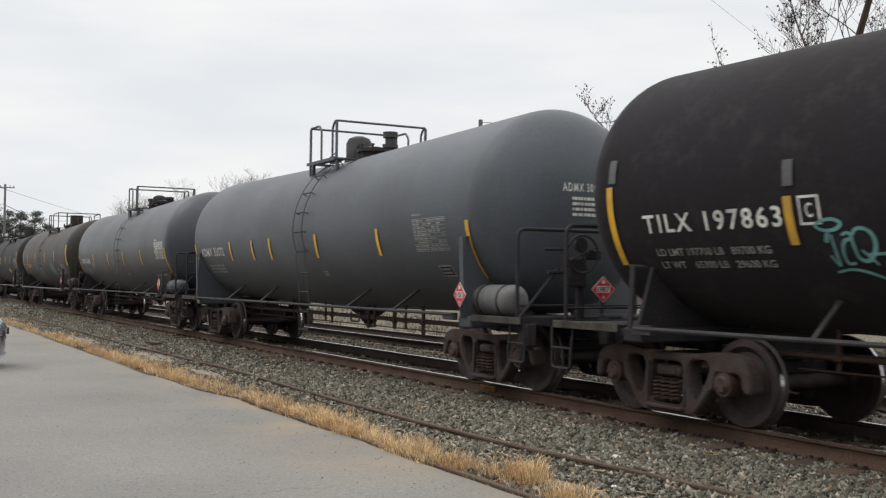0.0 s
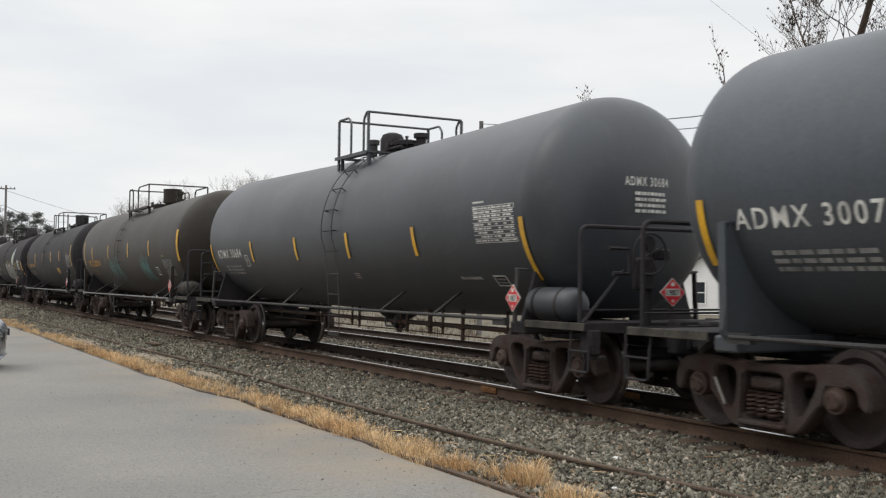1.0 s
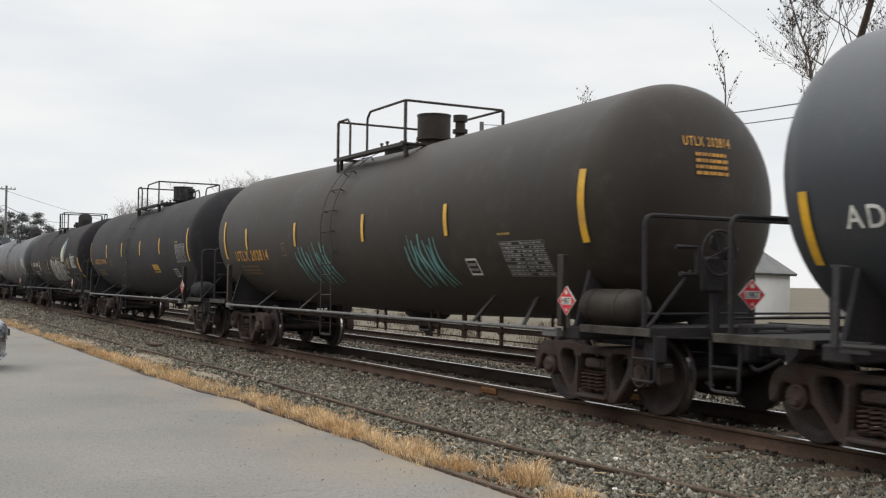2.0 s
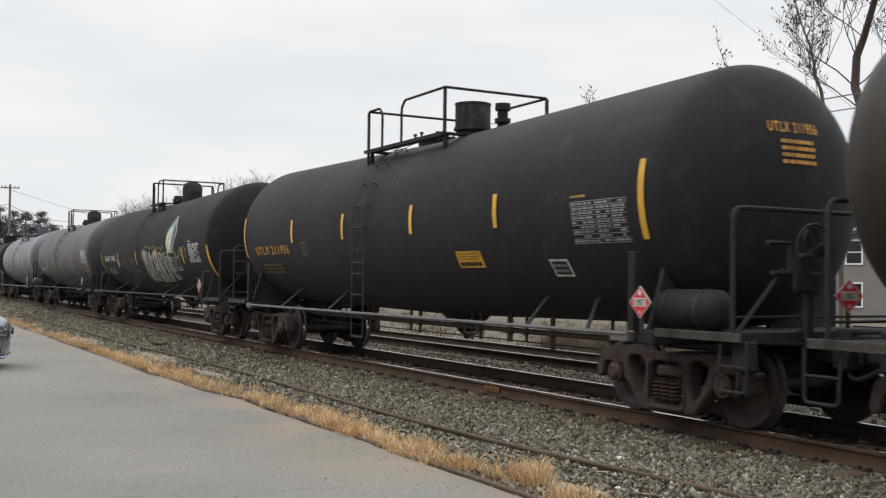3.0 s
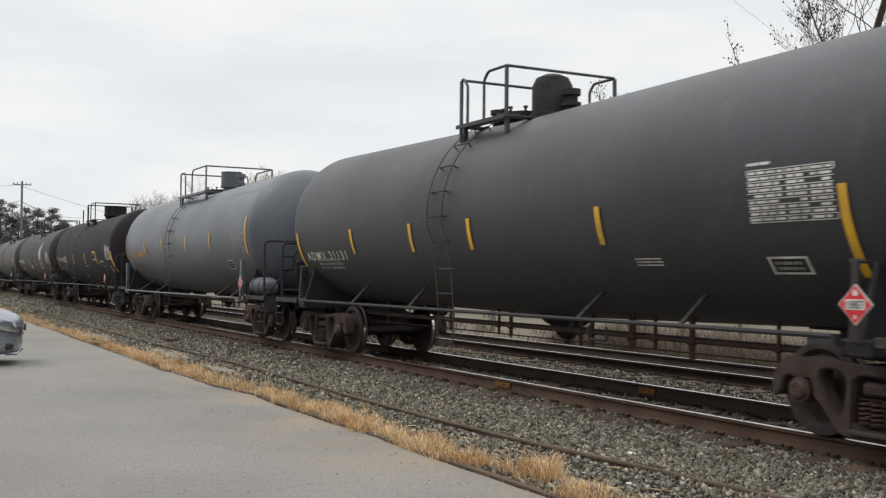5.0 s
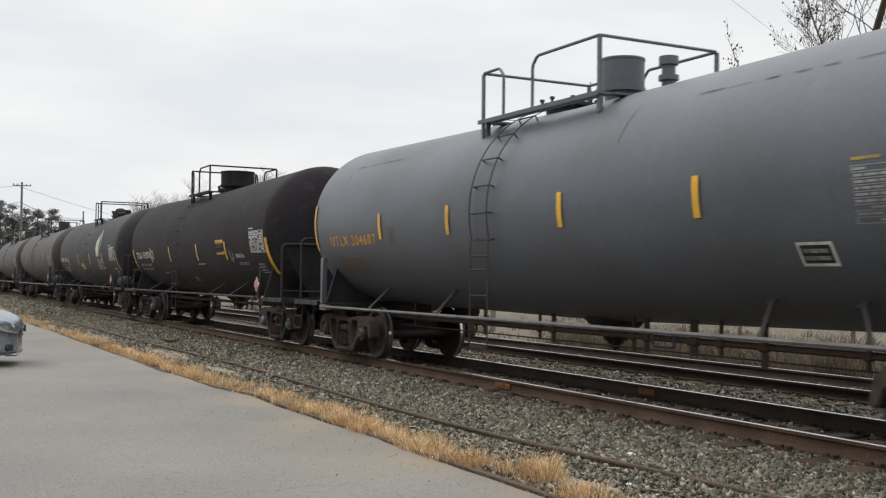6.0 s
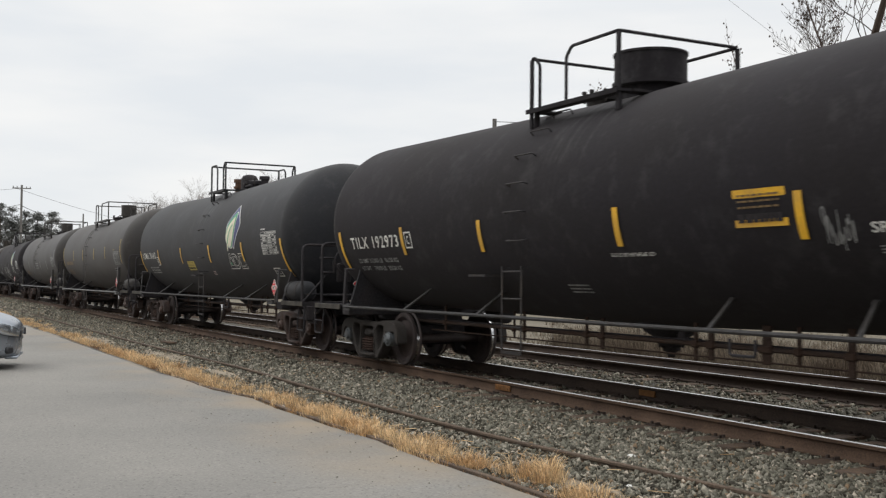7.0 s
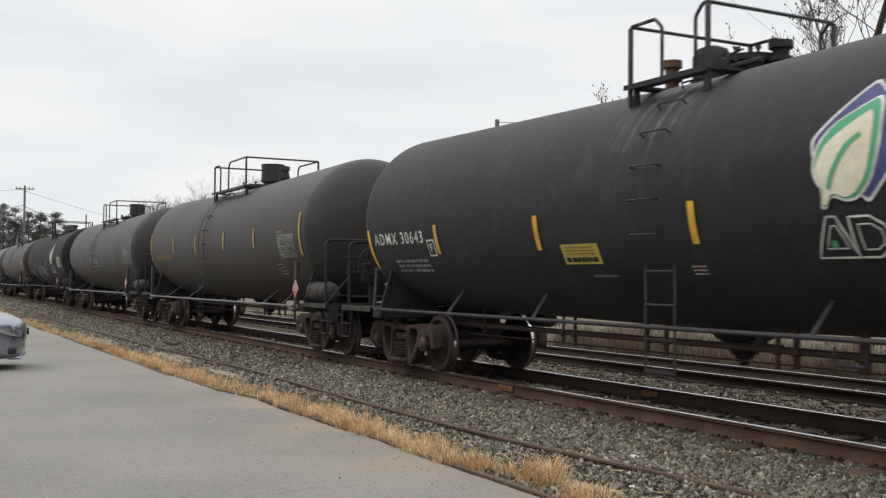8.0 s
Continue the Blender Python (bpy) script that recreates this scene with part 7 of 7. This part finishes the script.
def extra_3(car):
    rs = random.Random(43)
    for a, b in ((-2.60, -0.90), (2.25, 3.35)):
        for k in range(9):
            u, w = a + (b - a) * k / 9, (b - a) / 9
            top = 2.24 - 0.10 * rs.random() if k % 3 else 2.06
            strokes("graffiti", [[(u, top), (u + w * rs.uniform(0.0, 0.6), 1.95), (u + w * rs.uniform(0.2, 1.2), 1.72), (u + w * rs.uniform(1.0, 2.4), 1.50 - 0.08 * rs.random())]], rs.uniform(0.03, 0.09), M_TEAL, car, "faded teal sprayed streak", 0.011, 0.6)


def extra_5(car):
    leaf_logo(car, 2.73)
    # six bulky sprayed shapes with bare gaps between them, and a jagged yellow-green outline
    shapes = (
        [(-0.36, 2.30), (0.05, 2.39), (0.43, 2.30), (0.37, 2.06), (0.33, 1.85), (0.46, 1.64), (0.44, 1.39), (-0.01, 1.36), (-0.26, 1.50), (-0.29, 1.70), (-0.18, 1.98), (-0.33, 2.10)],
        [(0.54, 2.31), (0.76, 2.32), (0.77, 2.16), (0.95, 2.24), (0.95, 2.04), (0.78, 1.80), (0.87, 1.64), (0.95, 1.37), (0.50, 1.39), (0.53, 1.59), (0.40, 1.80), (0.45, 2.05)],
        [(1.06, 2.28), (1.32, 2.36), (1.68, 2.31), (1.58, 2.05), (1.58, 1.79), (1.62, 1.52), (1.54, 1.36), (1.00, 1.35), (1.01, 1.57), (0.94, 1.70), (1.03, 1.91), (0.99, 2.12)],
        [(1.76, 2.27), (2.00, 2.30), (2.27, 2.20), (2.18, 2.02), (1.92, 1.97), (1.93, 1.87), (2.14, 1.87), (2.16, 1.76), (1.97, 1.63), (2.05, 1.48), (1.95, 1.37), (1.59, 1.36), (1.64, 1.59), (1.62, 1.82), (1.66, 2.09)],
        [(2.32, 2.27), (2.54, 2.23), (2.45, 2.02), (2.54, 1.91), (2.65, 1.74), (2.62, 1.52), (2.42, 1.38), (2.07, 1.37), (2.09, 1.56), (2.27, 1.69), (2.24, 1.78), (2.22, 1.96)],
        [(2.59, 2.14), (2.92, 2.19), (3.12, 2.08), (3.03, 1.90), (2.99, 1.73), (2.96, 1.61), (3.22, 1.65), (3.32, 1.46), (2.80, 1.42), (2.72, 1.61), (2.70, 1.79), (2.57, 1.95)])
    for k, shape in enumerate(shapes):
        poly_decal("graffiti", rounded(shape, 0.12, 1), M_SPRAYGREY, car, "large grey bubble-shaped spray paint", 0.010 + 0.001 * (k % 2))
    for hole in ([(0.04, 1.96), (0.11, 1.94), (0.12, 1.66), (-0.06, 1.60), (0.02, 1.78)], [(1.22, 2.12), (1.36, 2.16), (1.38, 1.92), (1.20, 1.94)], [(1.10, 1.72), (1.32, 1.70), (1.24, 1.55), (1.18, 1.62)],
                 [(1.90, 2.16), (2.06, 2.18), (2.00, 2.06), (1.86, 2.08)], [(2.70, 2.02), (2.86, 2.06), (2.84, 1.88), (2.76, 1.94)], [(0.60, 1.90), (0.68, 1.98), (0.72, 1.84)]):
        poly_decal("graffiti_gap", rounded(hole, 0.14, 1), M_UNDER, car, "dark gap in the spray paint", 0.015)
    for shape in shapes:
        hoop_decal("graffiti_line", shape, 0.035, M_UNDER, car, "dark outline of a sprayed shape", 0.013)
    jag = [(-0.25, 1.88), (-0.46, 2.08), (-0.41, 2.36), (-0.11, 2.34), (0.05, 2.46), (0.19, 2.49), (0.38, 2.41), (0.59, 2.44), (0.76, 2.36), (0.90, 2.46), (1.03, 2.36), (1.16, 2.50), (1.29, 2.36), (1.45, 2.42),
           (1.70, 2.33), (1.78, 2.41), (2.06, 2.37), (2.22, 2.30), (2.31, 2.46), (2.57, 2.32), (2.52, 2.18), (2.83, 2.25), (3.08, 2.24), (3.15, 2.15), (3.08, 1.90), (3.17, 1.76), (3.45, 1.69), (3.39, 1.38)]
    for k in range(len(jag) - 1):
        a, b = jag[k], jag[k + 1]
        strokes("graffiti_outline", [[a, ((a[0] + b[0]) / 2, (a[1] + b[1]) / 2), b]], 0.035, M_SPRAYLIME if k % 3 else M_SPRAYGREEN, car, "yellow-green sprayed outline", 0.013, 0.15)
    strokes("graffiti_outline", [[(-0.37, 1.66), (-0.39, 1.48), (-0.04, 1.31), (0.86, 1.28), (1.76, 1.32)]], 0.028, M_SPRAYGREEN, car, "faint yellow-green sprayed line", 0.013, 0.3)
    rs = random.Random(19)
    for k in range(7):
        cu, cz, a, b = -3.4 + 0.28 * k, 1.92 + rs.uniform(-0.05, 0.05), rs.uniform(0.10, 0.16), rs.uniform(0.2, 0.3)
        strokes("faint_graffiti", [[(cu + a * q * math.cos(v * 0.7 + k), cz + b * q * math.sin(v * 0.7 + k)) for v in range(9) for q in (1.0 - 0.04 * v,)]], 0.022, M_SPRAYGREEN, car, "faint yellow-green sprayed loop", 0.011, 0.5)
    for line in scrawl(61, -3.6, -1.7, 1.66, 2.2, 12, 4):
        strokes("faint_graffiti", [line], 0.018, M_SPRAYGREEN, car, "faint yellow-green sprayed stroke", 0.011, 0.5)
    for line in scrawl(62, 3.5, 5.0, 1.98, 2.36, 11, 4):
        strokes("faint_graffiti", [line], 0.03, M_SPRAYLIME, car, "yellow-green sprayed stroke", 0.010, 0.4)


def extra_7(car):
    # stained plate seams, broken where the paint has healed over
    rs = random.Random(5)
    for a, b in ((-6.0, -3.9), (3.2, 6.8)):
        u = a
        while u < b:
            n = rs.uniform(0.12, 0.5)
            strokes("seam_stain", [[(u, 3.515 + rs.uniform(-0.004, 0.004)), (u + n / 2, 3.518), (u + n, 3.52)]], rs.uniform(0.006, 0.014), M_SEAM, car, "thin dark stain along a plate seam", 0.006, 0.5)
            u += n + rs.uniform(0.02, 0.2)
    for u in (-6.07, 2.17):
        strokes("seam_stain", [[(u, 3.56), (u - 0.01, 3.40), (u - 0.015, 3.22), (u - 0.02, 3.05)]], 0.012, M_SEAM, car, "thin dark stain along a plate seam", 0.006, 0.6)


def extra_8(car):
    for line in scrawl(71, 4.08, 4.42, 1.78, 2.15, 8, 4):
        strokes("chalk_scrawl", [line], 0.012, M_DULLWHITE, car, "pale chalk stroke", 0.010, 0.3)
    co, fs = lettering("SR-8736")
    decal("stencil_number", co, fs, 4.58, 1.93, 0.62, 0.10, M_WHITE, car, "stencilled serial number")


def extra_9(car):
    leaf_logo(car, 2.70)


def extra_12(car):
    leaf_logo(car, 2.8)
    for line in scrawl(90, -3, 0.6, 1.3, 2.2, 8, 4):
        strokes("graffiti", [line], 0.16, M_SPRAYGREY, car, "pale sprayed stroke", 0.011, 0.3)


A_ST, U_ST, T_ST = (-7.1, -4.1, -1.4, 1.15, 3.8, 6.77), (-7.12, -4.12, -1.6, 1.15, 3.63, 6.68), (-7.12, -4.53, -2.0, 1.13, 3.84, 6.98)
SPECS = [
    dict(kind="T", paint=P_BLACK, mark="TILX 197863", num=(-6.66, -4.70, 2.025, 0.205), lines=("LD LMT 197700 LB   89700 KG", "LT WT    65300 LB   29600 KG"), stripes=(-7.18, -4.60, -1.72, 1.31, 3.94, 7.01), plate=(-4.49, 2.03, M_WHITE), plate_letter="C", air=False, low_end=(1.70, 2.56), stripes_z=(1.86, 2.30),
         label="black railway tank car with white numbers and teal graffiti", tank="faded black tank shell", extra=extra_0),
    dict(kind="A", paint=P_GREY, mark="ADMX 30072", num=(-6.72, -4.82, 2.03, 0.21), stripes=(-7.16, -4.24, -2.64, -1.48, 1.11, 3.83, 6.81), panel=5.12, panel_z=1.94, panelmat=M_DULLWHITE, box=(5.60, 1.56, 0.40, 0.2, M_DULLWHITE), patches=((1.02, 1.56, 0.22, 0.12, M_ADHESIVE),), dome="grey", wide=True,
         label="blue-grey railway tank car with a rooftop railing", tank="blue-grey painted tank shell"),
    dict(kind="A", paint=P_GREYB, mark="ADMX 30684", num=(-6.74, -4.92, 2.0, 0.21), stripes=(-7.16, -4.12, -1.37, 1.19, 3.76, 6.83), panel=5.62, panel_z=2.04, box=(5.67, 1.45, 0.32, 0.19, M_WHITE), plate=(-4.74, 1.80, M_WHITE), patches=((1.08, 1.54, 0.20, 0.13, M_ADHESIVE), (4.76, 1.54, 0.6, 0.05, M_WHITE)), shift=0.09, valve=M_VALVEGREY,
         label="dark blue-grey railway tank car with yellow stripes", tank="dark blue-grey tank shell"),
    dict(kind="U", paint=P_BROWN, reach=7.60, mark="UTLX 202814", num=(-6.51, -4.29, 1.93, 0.24), ink=M_ORANGE, small=M_DULLORANGE, stripes=(-7.18, -5.55, -2.52, 0.73, 3.66, 6.96), stripes_z=(2.18, 2.64), panel=5.04, panel_z=1.60, box=(4.00, 1.61, 0.30, 0.27, M_WHITE), panelmat=M_DULLWHITE, plate=(-3.38, 2.0, M_DULLORANGE), plate_letter="F",
         label="brown-black railway tank car with orange numbers and teal graffiti", tank="dusty brown-black tank shell", extra=extra_3),
    dict(kind="U", paint=P_BLACK2, mark="UTLX 211956", num=(-6.51, -4.44, 2.02, 0.19), ink=M_ORANGE, small=M_DULLORANGE, stripes=(-7.18, -4.14, -1.56, 1.16, 3.68, 6.74), stripes_z=(2.23, 2.68), panel=5.41, panel_z=1.97, plate=(-3.71, 1.97, M_DULLORANGE), plate_letter="E", sticker=(2.42, 1.70, 0.70, 0.26), box=(4.72, 1.58, 0.39, 0.25, M_WHITE), panelmat=M_DULLWHITE,
         label="black railway tank car with orange numbers and a yellow notice", tank="dusty black tank shell"),
    dict(kind="A", paint=P_BLACK, mark="ADMX 30403", num=(-6.59, -4.72, 2.06, 0.21), stripes=(-7.16, -4.15, -1.31, 1.39, 4.49, 6.94), panel=5.12, panel_z=1.93, plate=(-4.52, 1.85, M_WHITE), box=(4.65, 1.38, 0.45, 0.19, M_DULLWHITE), patches=((-1.56, 1.67, 0.17, 0.15, M_ADHESIVE),), air=False, dome="tall", shift=-0.77, full_ladder=True,
         label="black railway tank car with a leaf emblem and grey graffiti", tank="faded black tank shell", extra=extra_5),
    dict(kind="A", paint=P_DARKGREY, mark="ADMX 31131", num=(-6.86, -4.79, 1.80, 0.18), stripes=(-7.11, -4.34, -1.92, 0.00, 3.08, 6.64), panel=5.50, panel_z=2.05, patches=((3.55, 1.64, 0.46, 0.12, M_WHITE),), box=(5.55, 1.56, 0.5, 0.2, M_WHITE), air=False, shift=-0.68, dome="tall",
         label="charcoal grey railway tank car with a white stencil table", tank="charcoal grey tank shell"),
    dict(kind="U", paint=P_LIGHT, mark="UTLX 204607", num=(-6.50, -4.44, 2.06, 0.19), ink=M_ORANGE, small=M_DULLORANGE, stripes=(-7.20, -4.21, -1.78, 1.16, 3.63, 6.74), stripes_z=(2.14, 2.57), panel=5.59, panel_z=2.0, plate=(-3.91, 2.05, M_DULLORANGE), plate_letter="F", box=(4.83, 1.64, 0.42, 0.25, M_WHITE), panelmat=M_DULLWHITE,
         label="light blue-grey railway tank car with orange numbers", tank="light blue-grey tank shell", extra=extra_7),
    dict(kind="T", paint=P_BLACK, mark="TILX 192973", num=(-6.68, -4.71, 2.03, 0.21), lines=("LD LMT 212000 LB   96150 KG", "LT WT    74000 LB   33550 KG"), stripes=T_ST, panel=5.83, panel_z=2.03, plate=(-4.46, 2.0, M_WHITE), plate_letter="C", sticker=(3.00, 2.03, 0.68, 0.37), truck="b", air=False,
         patches=((0.89, 1.78, 0.79, 0.05, M_WHITE), (-0.31, 1.34, 0.45, 0.18, M_DULLWHITE), (4.62, 1.75, 0.75, 0.09, M_DULLWHITE)), box=(6.05, 1.57, 0.40, 0.25, M_DULLWHITE),
         label="black railway tank car with a yellow notice and white stencils", tank="dusty black tank shell", extra=extra_8),
    dict(kind="A", paint=P_BLACK3, mark="ADMX 30643", num=(-6.98, -5.13, 2.08, 0.20), stripes=(-7.16, -4.66, -1.84, 1.13, 3.98, 6.78), panel=5.46, panel_z=2.03, plate=(-5.02, 1.87, M_WHITE), sticker=(-1.38, 1.71, 0.77, 0.27), notice=M_NOTICE, patches=((0.92, 1.57, 0.21, 0.14, M_ADHESIVE),), box=(5.75, 1.54, 0.42, 0.23, M_WHITE), shift=-0.04,
         label="black railway tank car with a blue and cream leaf emblem", tank="dusty black tank shell", extra=extra_9),
    dict(kind="U", paint=P_GREYBROWN, mark="", wornmark=True, ink=M_DULLORANGE, small=M_DULLORANGE, stripes=U_ST, stripes_z=(2.2, 2.66), panel=5.25, panel_z=1.95, panelmat=M_DULLWHITE, box=(4.84, 1.6, 0.45, 0.26, M_DULLWHITE), tape=M_YELLOWDULL,
         label="brown-black railway tank car with faded orange numbers", tank="dusty brown-black tank shell"),
    dict(kind="U", paint=P_GREYBROWN, mark="", stripes=U_ST, panel=5.35, panelmat=M_DULLWHITE, tape=M_DULLWHITE, small=M_DULLORANGE, patches=((-1.0, 1.9, 1.2, 0.4, M_DULLWHITE), (4.0, 1.5, 0.9, 0.2, M_YELLOWDULL)),
         label="dull brown railway tank car with pale worn stencils", tank="dull brown tank shell"),
    dict(kind="A", paint=P_BLACK, mark="", stripes=A_ST, panel=5.35, tape=M_DULLWHITE, dome="grey", label="black railway tank car with a pale leaf emblem", tank="dusty black tank shell", extra=extra_12),
    dict(kind="U", paint=P_BROWN, mark="", stripes=U_ST, panel=5.35, panelmat=M_DULLWHITE, tape=M_YELLOWDULL, label="dull brown railway tank car far down the train", tank="dull brown tank shell"),
    dict(kind="A", paint=P_DARKGREY, mark="", stripes=A_ST, panel=5.35, panelmat=M_DULLWHITE, tape=M_YELLOWDULL, label="charcoal railway tank car far down the train", tank="charcoal tank shell"),
    dict(kind="A", paint=P_BLACK, mark="", stripes=A_ST, panel=5.35, panelmat=M_DULLWHITE, tape=M_YELLOWDULL, label="black railway tank car far down the train", tank="faded black tank shell"),
]
OFFSETS = (-0.08, 0.0, 0.02, -0.12, -0.12, -0.10, 0.05, 0.0, -0.03, 0.05, 0.03, 0.03, 0.03, 0.03, 0.03, 0.03)
FIRST = -7.915 - 0.889 + TC / 2


def run(t):
    """Metres that the train has gone since the start: it slows very slightly."""
    return 18.661 * t - 0.0125 * t * t


TRAIN = [(tank_car(s), FIRST - PITCH_LEN * i + OFFSETS[i]) for i, s in enumerate(SPECS)]


def motions():
    for (car, spins), x0 in TRAIN:
        walk(car, [(t, pose(x0 + run(t), 0.75, 0)) for t in (0.0, 1.0, 2.0, 3.0, 4.0, 5.0, 6.0, 7.0, 8.0)])
        for axle, u in spins:
            start = (u * 57.0) % 360
            walk(axle, [(k / FPS, pose(u, 0, WHEEL, 0, start + math.degrees(run(k / FPS) / WHEEL), 0)) for k in range(8 * FPS + 1)])


motions()
